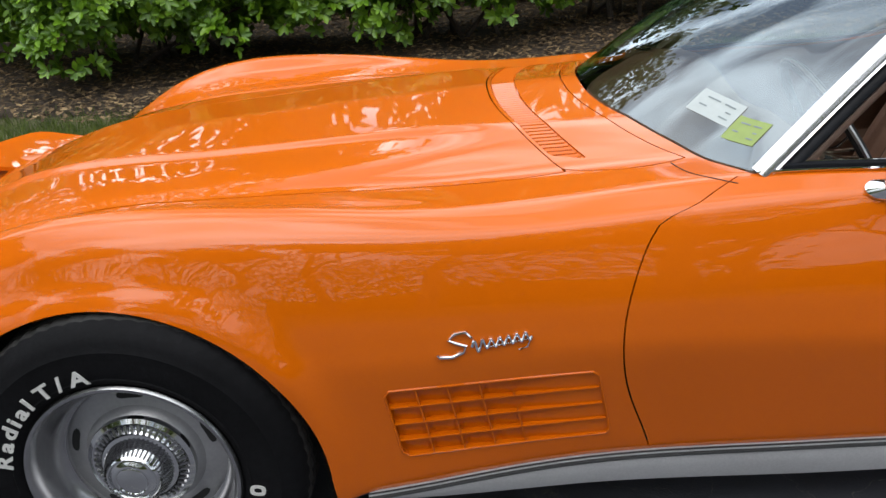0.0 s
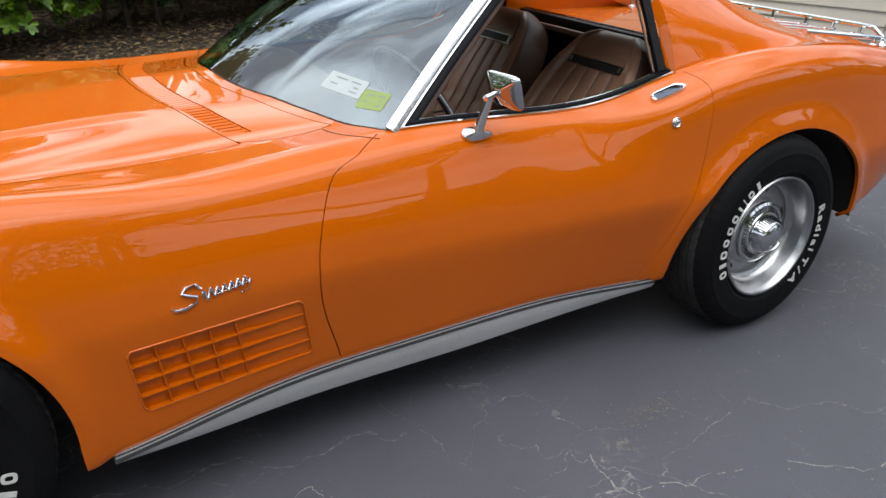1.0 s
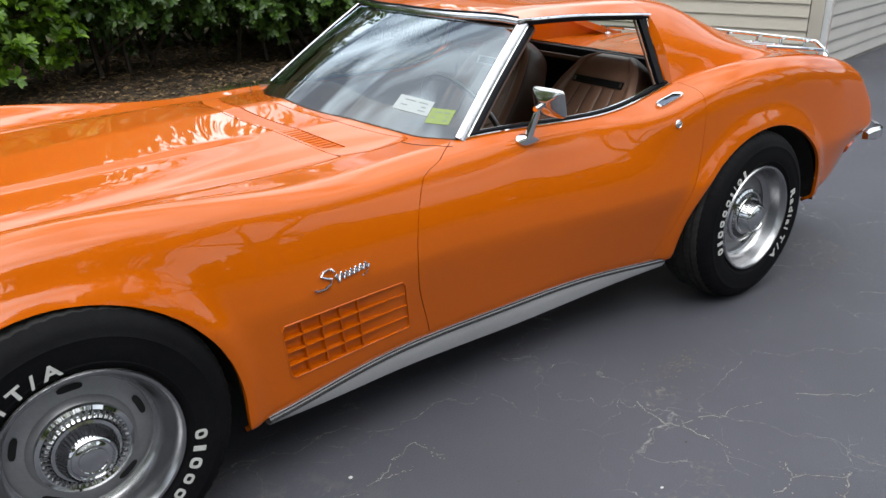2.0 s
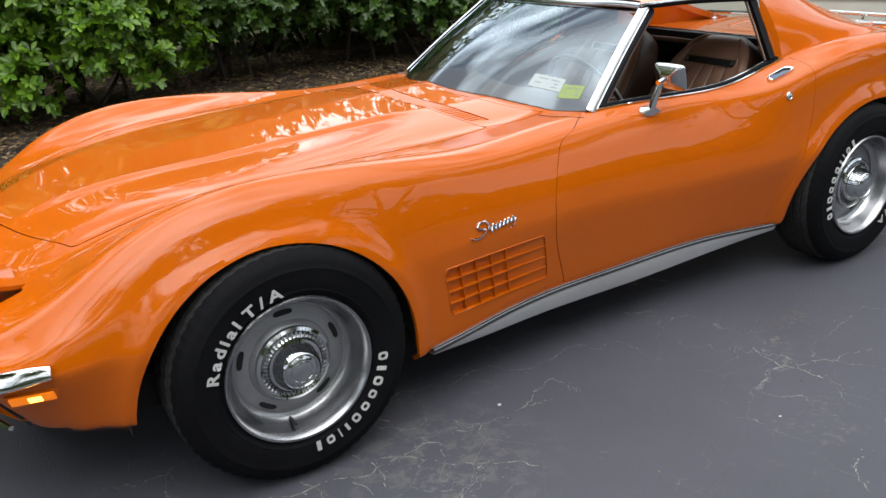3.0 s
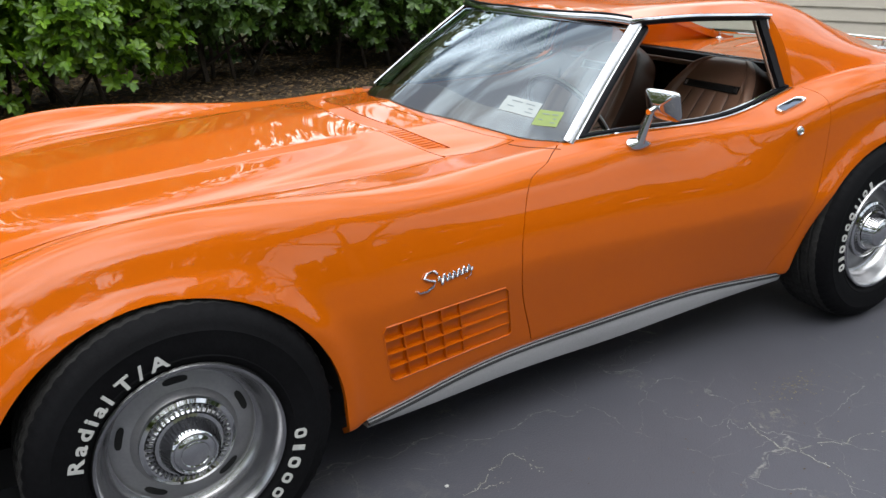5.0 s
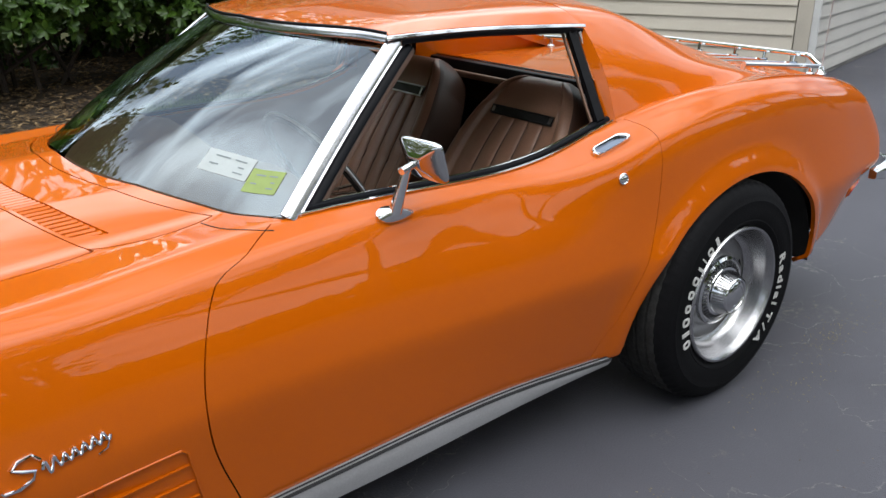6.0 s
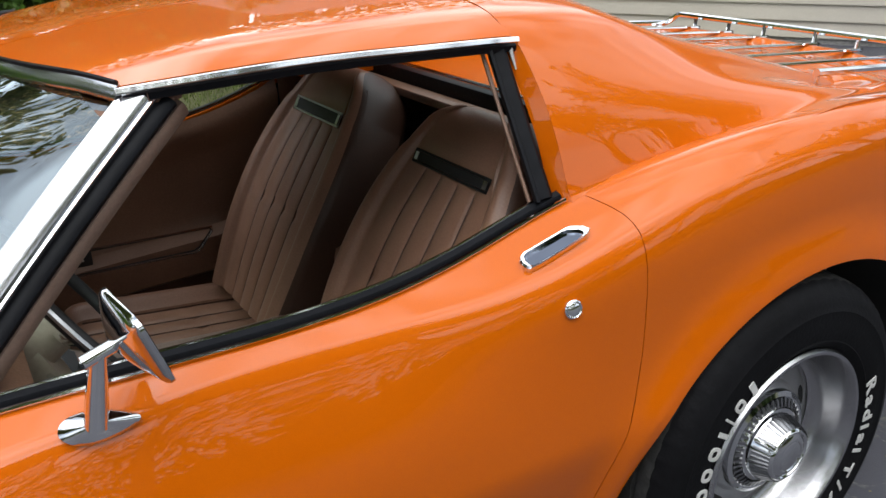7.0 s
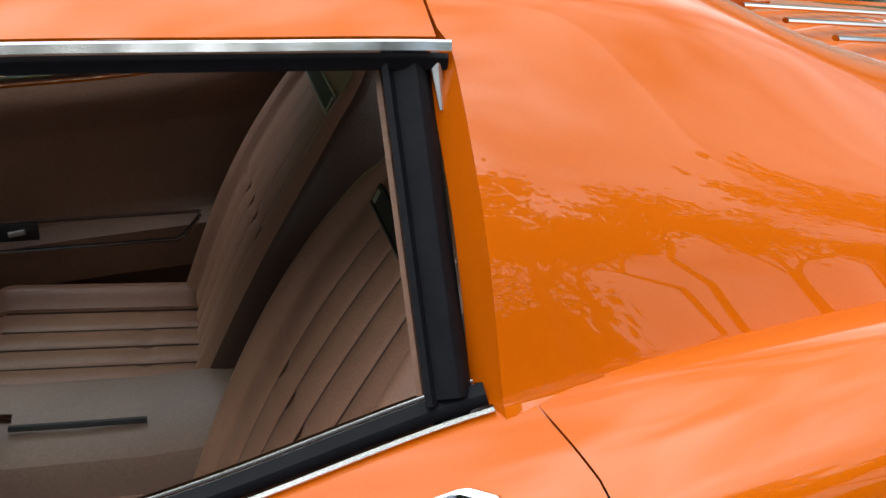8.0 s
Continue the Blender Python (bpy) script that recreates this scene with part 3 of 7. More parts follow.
def make_shrub(x, y, wide, deep, tall, leaves, seed, material, label, floor=0.25):
    """A shrub: forked stems, and whorls of leaves on lobes of uneven size with gaps between."""
    rnd = random.Random(seed)
    shrub = thing("shrub", label, "shrub", "hedge shrubs")
    lobes = []
    for _ in range(int(30 * wide * tall)):
        a, r = rnd.uniform(0, 2 * math.pi), math.sqrt(rnd.random())
        lx, ly = math.cos(a) * r * wide * 0.5, math.sin(a) * r * deep * 0.5
        top = tall * (1 - 0.35 * r * r)
        lz = rnd.uniform(floor + 0.15, max(top, floor + 0.3))
        lobes.append((x + lx, y + ly, lz, rnd.uniform(0.16, 0.34)))
    weights = [q[3] ** 2 for q in lobes]
    stems = bmesh.new()
    for k in range(9):
        tx, ty, tz, _ = rnd.choice(lobes)
        a = Vector((x + rnd.uniform(-0.25, 0.25) * wide, y + rnd.uniform(-0.15, 0.25), 0.0))
        b = Vector((tx, ty, tz))
        mid = a.lerp(b, 0.5) + Vector((rnd.uniform(-0.12, 0.12), rnd.uniform(-0.1, 0.1), 0.12))
        pts = [a.lerp(mid, t).lerp(mid.lerp(b, t), t) for t in np.linspace(0, 1, 7)]
        sweep(stems, pts, lambda t: 0.022 - 0.016 * t, 5)
        for _ in range(3):
            c = pts[rnd.randint(2, 5)]
            d = c + Vector((rnd.uniform(-0.4, 0.4), rnd.uniform(-0.35, 0.2), rnd.uniform(0.05, 0.45)))
            sweep(stems, [c, c.lerp(d, 0.5) + Vector((0, 0, 0.03)), d], lambda t: 0.009 - 0.006 * t, 4)
    part("stem", stems, BARK, shrub, "dark branching stems")
    verts, faces = [], []
    whorls = leaves // 8
    picks = rnd.choices(lobes, weights, k=whorls)
    for cx, cy, cz, r in picks:
        d = Vector((rnd.gauss(0, 1), rnd.gauss(0, 1) - 0.35, rnd.gauss(0, 1) + 0.25)).normalized()
        c = Vector((cx, cy, cz)) + d * r * rnd.uniform(0.75, 1.08)
        if c.z < floor * rnd.uniform(0.5, 1.0):
            continue
        axis = (d + Vector((0, -0.25, 0.75))).normalized()
        u = axis.orthogonal().normalized()
        w = axis.cross(u)
        spin = rnd.uniform(0, 2 * math.pi)
        for k in range(7):
            t = spin + k * 2.4
            way = (u * math.cos(t) + w * math.sin(t) + axis * rnd.uniform(0.15, 0.7)).normalized()
            size = rnd.uniform(0.054, 0.094)
            side = way.cross(axis).normalized() * size * 0.25
            droop = axis * size * 0.16
            p0 = c + way * 0.006
            i = len(verts)
            verts += [tuple(p0), tuple(p0 + way * size * 0.40 + side + droop), tuple(p0 + way * size * 0.80 + side * 0.72 + droop * 0.7), tuple(p0 + way * size), tuple(p0 + way * size * 0.80 - side * 0.72 + droop * 0.7), tuple(p0 + way * size * 0.40 - side + droop), tuple(p0 + way * size * 0.5)]
            faces += [(i, i + 6, i + 1), (i + 1, i + 6, i + 2), (i + 2, i + 6, i + 3), (i + 3, i + 6, i + 4), (i + 4, i + 6, i + 5), (i + 5, i + 6, i)]
    mesh_object("foliage", verts, faces, material, shrub, "dense small oval leaves", smooth=True)
    return shrub


make_shrub(-1.85, 4.75, 2.9, 2.0, 2.1, 56000, 1, SHRUB_LEAF, "bright green shrub with fresh oval leaves in a planting bed", 0.22)
make_shrub(0.55, 5.10, 1.9, 1.6, 2.2, 38000, 2, SHRUB_LEAF, "green shrub with fresh leaves and an open base", 0.30)
make_shrub(2.20, 5.65, 1.9, 1.5, 2.2, 30000, 3, SHRUB_DARK, "dark green shrub with bare lower stems", 0.55)
make_shrub(3.90, 5.60, 2.2, 1.6, 2.2, 30000, 4, SHRUB_DARK, "dark green shrub with glossy leaves", 0.35)
make_shrub(5.60, 5.60, 2.0, 1.5, 2.2, 18000, 5, SHRUB_DARK, "dense dark green shrub at the hedge's end", 0.25)
make_shrub(-4.3, 5.2, 2.6, 1.8, 2.1, 16000, 6, SHRUB_LEAF, "leafy green shrub at the end of the hedge", 0.2)
for k, (x, y) in enumerate(((-3.0, 7.2), (-0.6, 7.3), (1.6, 7.5), (3.6, 7.4), (5.6, 7.4), (7.4, 7.0))):
    make_shrub(x, y, 2.8, 1.4, 2.5, 18000, 20 + k, SHRUB_DARK, "dark shrub in the second row of the hedge", 0.04)

# ---- the house at the driveway's end: two clad walls that meet at a corner ----
SIDING = shader("beige_vinyl_siding", (0.50, 0.455, 0.385), 0.55, grain=0.03, grain_scale=90, stain=0.06, stain_scale=1.5, bump=0.05, bump_scale=60)
SIDING_GREY = shader("grey_vinyl_siding", (0.46, 0.445, 0.42), 0.55, grain=0.03, grain_scale=90, stain=0.06, stain_scale=1.5, bump=0.05, bump_scale=60)
WHITE_PAINT = shader("white_trim_paint", (0.62, 0.62, 0.61), 0.5, grain=0.03, stain=0.05, stain_scale=3)
STONE = shader("concrete_footing", (0.25, 0.24, 0.23), 0.9, grain=0.2, grain_scale=40, stain=0.2, stain_scale=2, bump=0.4, bump_scale=60)
ROOF_FELT = shader("roof_shingle", (0.09, 0.085, 0.08), 0.9, grain=0.3, grain_scale=40, stain=0.2, stain_scale=2, bump=0.5, bump_scale=30)
house = thing("house", "beige house clad with horizontal vinyl boards beside the driveway", "house")
CORNER, TURN = Vector((7.45, 1.70, 0.0)), math.atan2(0.40, 0.917)
along_b = Vector((math.cos(TURN), math.sin(TURN), 0))
along_a = Vector((-math.sin(TURN), math.cos(TURN), 0))
BOARD, TALL = 0.125, 2.75


def board_mesh(length):
    """One lapped board: thick at its lower edge, along +x, face to -y."""
    bm = bmesh.new()
    ends = []
    for x in (0.0, length):
        ends.append([bm.verts.new(p) for p in ((x, -0.020, 0.0), (x, -0.020, 0.008), (x, -0.004, BOARD + 0.004), (x, 0.01, BOARD + 0.004), (x, 0.01, 0.0))])
    for k in range(5):
        bm.faces.new((ends[0][k], ends[0][(k + 1) % 5], ends[1][(k + 1) % 5], ends[1][k]))
    bm.faces.new(ends[0][::-1])
    bm.faces.new(ends[1])
    me = bpy.data.meshes.new("board")
    bmesh.ops.recalc_face_normals(bm, faces=bm.faces[:])
    bm.to_mesh(me)
    bm.free()
    return me


def clad_wall(name, start, way, length, outward, material):
    wall = part(name, boxed((length, 0.15, TALL), Matrix.Translation(start + way * length / 2 - outward * 0.10 + Vector((0, 0, TALL / 2))) @ Matrix.Rotation(math.atan2(way.y, way.x), 4, "Z")), material, house, smooth=False)
    me = board_mesh(length)
    me.materials.append(material)
    m = Matrix((way, -outward, Vector((0, 0, 1)))).transposed().to_4x4()
    z = 0.045
    while z < TALL - BOARD:
        board = new("board", me)
        board.parent = wall
        board.matrix_basis = Matrix.Translation(start + Vector((0, 0, z))) @ m
        z += BOARD
    return wall


out_a = -along_b
TURN_B = radians(12)
along_b = Vector((math.cos(TURN_B), math.sin(TURN_B), 0))
out_b = Vector((math.sin(TURN_B), -math.cos(TURN_B), 0))
clad_wall("clad_wall", CORNER + along_a * 0.10, along_a, 7.0, out_a, SIDING)
clad_wall("clad_wall", CORNER + along_b * 0.10, along_b, 3.4, out_b, SIDING_GREY)
spin, spin_b = Matrix.Rotation(TURN, 4, "Z"), Matrix.Rotation(TURN_B, 4, "Z")
part("corner_post", boxed((0.12, 0.12, TALL), Matrix.Translation(CORNER + along_a * 0.04 + along_b * 0.04 + Vector((0, 0, TALL / 2 + 0.02))) @ spin, 0.006), SIDING, house)
part("downspout", boxed((0.075, 0.06, TALL - 0.1), Matrix.Translation(CORNER - along_b * 0.03 - along_a * 0.055 + along_b * 0.05 + Vector((0, 0, TALL / 2 + 0.1))) @ spin, 0.012), WHITE_PAINT, house, "white downspout at the corner")
part("footing", boxed((3.6, 0.2, 0.05), Matrix.Translation(CORNER + along_b * 1.8 + along_a * 0.10 + Vector((0, 0, 0.018))) @ spin_b), STONE, house)
part("footing", boxed((0.2, 7.0, 0.05), Matrix.Translation(CORNER + along_a * 3.6 + along_b * 0.10 + Vector((0, 0, 0.018))) @ spin), STONE, house)
part("door_frame", boxed((0.14, 0.12, 2.3), Matrix.Translation(CORNER + along_b * 3.5 + Vector((0, 0, 1.15))) @ spin_b, 0.008), WHITE_PAINT, house)
part("garage_door", boxed((3.0, 0.06, 2.2), Matrix.Translation(CORNER + along_b * 5.05 + along_a * 0.12 + Vector((0, 0, 1.1))) @ spin_b, 0.008), WHITE_PAINT, house)
bm = bmesh.new()
far = 8.4
apex = TALL + 1.6
pts = [CORNER - along_a * 0.35 - along_b * 0.35, CORNER + along_b * 7.0 - along_a * 0.35, CORNER + along_b * 7.0 + along_a * far, CORNER - along_b * 0.35 + along_a * far]
low = [bm.verts.new(p + Vector((0, 0, TALL))) for p in pts]
ridge = [bm.verts.new((pts[0] + pts[1]) / 2 + Vector((0, 0, apex))), bm.verts.new((pts[2] + pts[3]) / 2 + Vector((0, 0, apex)))]
bm.faces.new(low[::-1])
bm.faces.new((low[1], low[2], ridge[1], ridge[0]))
bm.faces.new((low[3], low[0], ridge[0], ridge[1]))
bm.faces.new((low[0], low[1], ridge[0]))
bm.faces.new((low[2], low[3], ridge[1]))
part("roof", bm, ROOF_FELT, house, smooth=False)

# ---- trees round the place, seen as reflections in the paint and the windscreen ----
TREE_BARK = shader("tree_bark", (0.10, 0.080, 0.065), 0.9, grain=0.35, grain_scale=25, stain=0.3, stain_scale=4, bump=0.6, bump_scale=30)
SPRING_LEAF = leaf_material("spring_leaves", (0.060, 0.090, 0.020), (0.110, 0.150, 0.030), (0.180, 0.210, 0.050), 0.6, 0.3, 0.35)
FAR_GREEN = leaf_material("far_foliage", (0.020, 0.040, 0.012), (0.040, 0.065, 0.020), (0.070, 0.095, 0.030), 0.8, 0.2, 0.1)


def make_tree(x, y, tall, seed, leaves, leaf_size=0.12, girth=0.014):
    """A tapered trunk that forks again and again, with a thin crown of young leaves."""
    rnd = random.Random(seed)
    tree = thing("tree", "tall deciduous tree with bare limbs and thin spring leaves", "tree", "trees beyond the driveway")
    bm = bmesh.new()
    tips = []

    def limb(a, way, length, radius, depth):
        bend = Vector((rnd.uniform(-1, 1), rnd.uniform(-1, 1), rnd.uniform(-0.2, 0.6))) * 0.16
        b = a + (way + bend).normalized() * length
        mid = a.lerp(b, 0.5) + Vector((rnd.uniform(-1, 1), rnd.uniform(-1, 1), 0)) * length * 0.05
        sweep(bm, [a, mid, b], lambda t: radius * (1.15 - 0.40 * t), 7 if depth < 2 else 4)
        if depth >= 5:
            tips.append(b)
            return
        if depth > 2:
            tips.append(mid)
        for _ in range(2 if depth < 4 and rnd.random() < 0.65 else 3):
            turn = Vector((rnd.uniform(-1, 1), rnd.uniform(-1, 1), rnd.uniform(-0.1, 0.8)))
            limb(b, (way + turn * 0.75).normalized(), length * rnd.uniform(0.62, 0.80), radius * 0.60, depth + 1)

    limb(Vector((x, y, -0.05)), Vector((rnd.uniform(-0.1, 0.1), rnd.uniform(-0.1, 0.1), 1)), tall * 0.26, tall * girth, 0)
    part("trunk", bm, TREE_BARK, tree, "grey-brown trunk and limbs")
    verts, faces = [], []
    for _ in range(leaves):
        c = rnd.choice(tips) + Vector((rnd.gauss(0, 0.35), rnd.gauss(0, 0.35), rnd.gauss(0, 0.30)))
        u = Vector((rnd.gauss(0, 1), rnd.gauss(0, 1), rnd.gauss(0, 1))).normalized() * leaf_size * rnd.uniform(0.6, 1.4)
        w = u.orthogonal() * 0.6
        i = len(verts)
        verts += [tuple(c - u), tuple(c + w), tuple(c + u), tuple(c - w)]
        faces += [(i, i + 1, i + 2), (i, i + 2, i + 3)]
    mesh_object("crown", verts, faces, SPRING_LEAF, tree, "thin crown of small spring leaves", smooth=False)


for k, (x, y, tall, leaves) in enumerate(((-5.0, -12.2, 13, 2600), (-1.4, -13.2, 14, 2600), (2.0, -12.0, 13, 2200), (4.8, -13.0, 14, 2200), (8.0, -12.2, 13, 2200), (0.4, -16.5, 15, 7000), (6.6, -17.0, 15, 7000), (-4.5, -17.0, 15, 7000), (10.5, -15, 14, 2600), (-10, -9, 13, 5000), (-10.5, -4.5, 11, 7000), (-10.0, 0.5, 11, 7000), (-13.0, -2.0, 12, 6000), (-12.0, 5.0, 12, 6000), (-3.2, 11.5, 11, 6000), (0.2, 12.5, 8.0, 5000), (3.0, 13.5, 7.5, 5000), (6.0, 15.0, 8.5, 4500), (-8.5, 11.0, 11, 6000), (12.5, -6.3, 11, 1500), (16.0, -10.0, 12, 1800), (14.2, -3.9, 10, 2600), (17.5, -6.2, 12, 3000))):
    make_tree(x, y, tall, 50 + k, leaves, girth=0.020 if x > 12 else 0.014)


def make_woods(name, label, count, spot, size, material, seed):
    """Massed foliage too far off to count: leaf clumps turned every way, with an uneven top."""
    rnd = random.Random(seed)
    verts, faces = [], []
    for _ in range(count):
        c = Vector(spot(rnd))
        u = Vector((rnd.gauss(0, 1), rnd.gauss(0, 1), rnd.gauss(0, 1))).normalized() * size * rnd.uniform(0.5, 1.4)
        w = u.orthogonal().normalized() * u.length * rnd.uniform(0.4, 0.7)
        i = len(verts)
        verts += [tuple(c - u), tuple(c + w), tuple(c + u), tuple(c - w)]
        faces += [(i, i + 1, i + 2), (i, i + 2, i + 3)]
    tagged(mesh_object(name, verts, faces, material, smooth=False), label, "woodland", kind="stuff")


def far_band(rnd):
    a = rnd.uniform(0, 2 * math.pi)
    r = rnd.uniform(30, 38)
    z = rnd.random() ** 1.2 * (4.6 + 1.6 * math.sin(a * 5) + 1.0 * math.sin(a * 13))
    return r * math.cos(a), r * math.sin(a) - 2, z


def wood_top(x):
    """Height of the wood behind the hedge."""
    return 8.2 + 7.5 * float(smooth01((-2.5 - x) / 5)) + 1.4 * math.sin(x * 0.55 + 0.6) + 1.1 * math.sin(x * 1.3 + 2.0) + 0.8 * math.sin(x * 2.9)


def behind_hedge(rnd):
    x, y = rnd.uniform(-34, 24), rnd.uniform(13.0, 19.0)
    return x, y, 0.2 + rnd.random() ** 1.15 * (wood_top(x) + (y - 13) * 0.25)


make_woods("far_woods", "distant dark green woodland round the plot", 16000, far_band, 0.8, FAR_GREEN, 77)
def across_street(rnd):
    x, y = rnd.uniform(-30, 9), rnd.uniform(-26.0, -19.0)
    return x, y, 0.2 + rnd.random() ** 1.1 * (wood_top(x * 0.9 + 5) * 1.15 - (y + 19) * 0.3)


make_woods("wood_across_drive", "thin spring wood across the driveway", 24000, across_street, 0.17, SPRING_LEAF, 79)
make_woods("wood_behind_hedge", "tall leafy green wood behind the hedge", 34000, behind_hedge, 0.27, SPRING_LEAF, 78)

# ---- the car: x runs from nose to tail with the front axle at 0, the car's middle is y = 0 ----
car = thing("sports_car", "bright orange two-seat sports coupe with chrome trim, parked on asphalt", "car")

NOSE_X, TAIL_X = -0.97, 3.58
FRONT_ARCH, REAR_ARCH = (-0.02, 0.285, 0.392, 0.392), (2.545, 0.28, 0.442, 0.405)

side_y = Curve((-0.60, 0.785), (-0.3, 0.81), (0.0, 0.822), (0.3, 0.812), (0.5, 0.795), (0.9, 0.757), (1.3, 0.745), (1.7, 0.757), (2.05, 0.788), (2.3, 0.81), (2.55, 0.818), (2.9, 0.812), (3.2, 0.79), (3.4, 0.765), (3.52, 0.735), (3.58, 0.69))
side_z = Curve((-0.97, 0.46), (-0.6, 0.475), (-0.3, 0.50), (0.0, 0.52), (0.5, 0.52), (1.0, 0.52), (1.6, 0.505), (2.0, 0.51), (2.5, 0.53), (3.0, 0.54), (3.58, 0.54))
shoulder_y = Curve((-0.6, 0.735), (-0.3, 0.75), (0.0, 0.762), (0.5, 0.74), (0.9, 0.695), (1.2, 0.675), (1.4, 0.675), (1.8, 0.698), (2.05, 0.757), (2.2, 0.776), (2.5, 0.79), (3.0, 0.775), (3.3, 0.745), (3.5, 0.71), (3.58, 0.66))
shoulder_z = Curve((-0.97, 0.485), (-0.75, 0.505), (-0.6, 0.55), (-0.4, 0.655), (-0.2, 0.735), (0.0, 0.765), (0.3, 0.765), (0.6, 0.748), (0.9, 0.752), (1.2, 0.77), (1.5, 0.775), (1.85, 0.775), (2.05, 0.80), (2.2, 0.835), (2.5, 0.87), (2.8, 0.865), (3.1, 0.83), (3.4, 0.78), (3.58, 0.70))
crest_y = Curve((-0.6, 0.655), (-0.2, 0.675), (0.1, 0.68), (0.5, 0.665), (0.9, 0.62), (1.19, 0.60), (1.5, 0.635), (1.8, 0.645), (2.12, 0.64), (2.3, 0.68), (2.6, 0.715), (2.9, 0.715), (3.2, 0.69), (3.45, 0.66), (3.58, 0.60))
crest_z = Curve((-0.97, 0.495), (-0.75, 0.535), (-0.6, 0.59), (-0.48, 0.655), (-0.36, 0.73), (-0.23, 0.785), (-0.1, 0.813), (0.03, 0.822), (0.16, 0.82), (0.33, 0.808), (0.51, 0.79), (0.75, 0.777), (0.95, 0.785), (1.19, 0.797), (1.5, 0.803), (1.8, 0.802), (1.95, 0.82), (2.12, 0.865), (2.3, 0.905), (2.5, 0.925), (2.7, 0.923), (2.9, 0.907), (3.2, 0.862), (3.4, 0.82), (3.58, 0.76))
valley_y = Curve((-0.6, 0.47), (0.0, 0.52), (0.4, 0.51), (0.9, 0.48), (1.2, 0.5), (2.2, 0.55), (3.58, 0.5))
valley_z = Curve((-0.97, 0.515), (-0.75, 0.565), (-0.6, 0.61), (-0.45, 0.655), (-0.3, 0.70), (-0.1, 0.745), (0.1, 0.76), (0.35, 0.768), (0.6, 0.77), (0.85, 0.778), (1.05, 0.79), (1.6, 0.83), (2.2, 0.868), (2.5, 0.878), (2.9, 0.868), (3.2, 0.848), (3.4, 0.828), (3.52, 0.815), (3.58, 0.772))
dome_y = Curve((-0.6, 0.14), (-0.3, 0.20), (0.0, 0.24), (0.4, 0.265), (0.9, 0.29), (1.3, 0.3), (2.2, 0.3), (3.58, 0.25))
dome_z = Curve((-0.97, 0.528), (-0.75, 0.61), (-0.6, 0.665), (-0.5, 0.703), (-0.38, 0.742), (-0.2, 0.772), (0.0, 0.786), (0.15, 0.796), (0.35, 0.811), (0.6, 0.828), (0.85, 0.84), (1.05, 0.845), (1.6, 0.86), (2.2, 0.875), (2.9, 0.884), (3.2, 0.872), (3.4, 0.857), (3.52, 0.842), (3.58, 0.788))
middle_z = Curve((-0.97, 0.532), (-0.9, 0.565), (-0.75, 0.618), (-0.6, 0.67), (-0.45, 0.72), (-0.3, 0.755), (-0.1, 0.785), (0.1, 0.805), (0.35, 0.825), (0.6, 0.842), (0.85, 0.855), (1.05, 0.86), (1.6, 0.87), (2.2, 0.88), (2.9, 0.889), (3.2, 0.876), (3.4, 0.860), (3.52, 0.845), (3.58, 0.79))
sill_y = Curve((-0.6, 0.70), (-0.42, 0.765), (0.42, 0.79), (0.6, 0.765), (0.9, 0.725), (1.3, 0.712), (1.7, 0.712), (2.07, 0.73), (2.5, 0.77), (2.95, 0.78), (3.3, 0.72), (3.58, 0.60))
sill_z = Curve((-0.97, 0.30), (-0.6, 0.30), (-0.42, 0.30), (0.42, 0.235), (0.7, 0.253), (1.2, 0.262), (1.7, 0.262), (2.07, 0.24), (2.9, 0.30), (3.1, 0.335), (3.35, 0.40), (3.58, 0.45))


nose_curve = Curve((-0.97, 0.02), (-0.964, 0.07), (-0.95, 0.145), (-0.92, 0.262), (-0.89, 0.372), (-0.86, 0.478), (-0.83, 0.582), (-0.80, 0.682), (-0.775, 0.765), (-0.755, 0.828), (-0.735, 0.872), (-0.71, 0.91), (-0.68, 0.94), (-0.62, 0.977), (-0.56, 0.997), (-0.5, 1.0), (-0.4, 1.0))


def nose_plan(x):
    """How far the nose has spread at x, from 0 at its tip to 1 behind the bumper."""
    return float(np.clip(nose_curve(x), 0.02, 1.0))


def arch_gap(x, z, arch):
    """Metres outside the edge of a wheel opening."""
    cx, cz, rx, rz = arch
    lower = np.minimum(z - cz, 0)
    dx = np.abs(x - cx) - 0.10 * np.abs(lower)
    dz = np.maximum(z - cz, 0)
    return (np.sqrt((dx / rx) ** 2 + (dz / rz) ** 2) - 1) * (rx + rz) / 2


SECTION = (0, 1, 1.15, 1.6, 2, 2.6, 3, 3.35, 4, 5, 6, 7, 8)


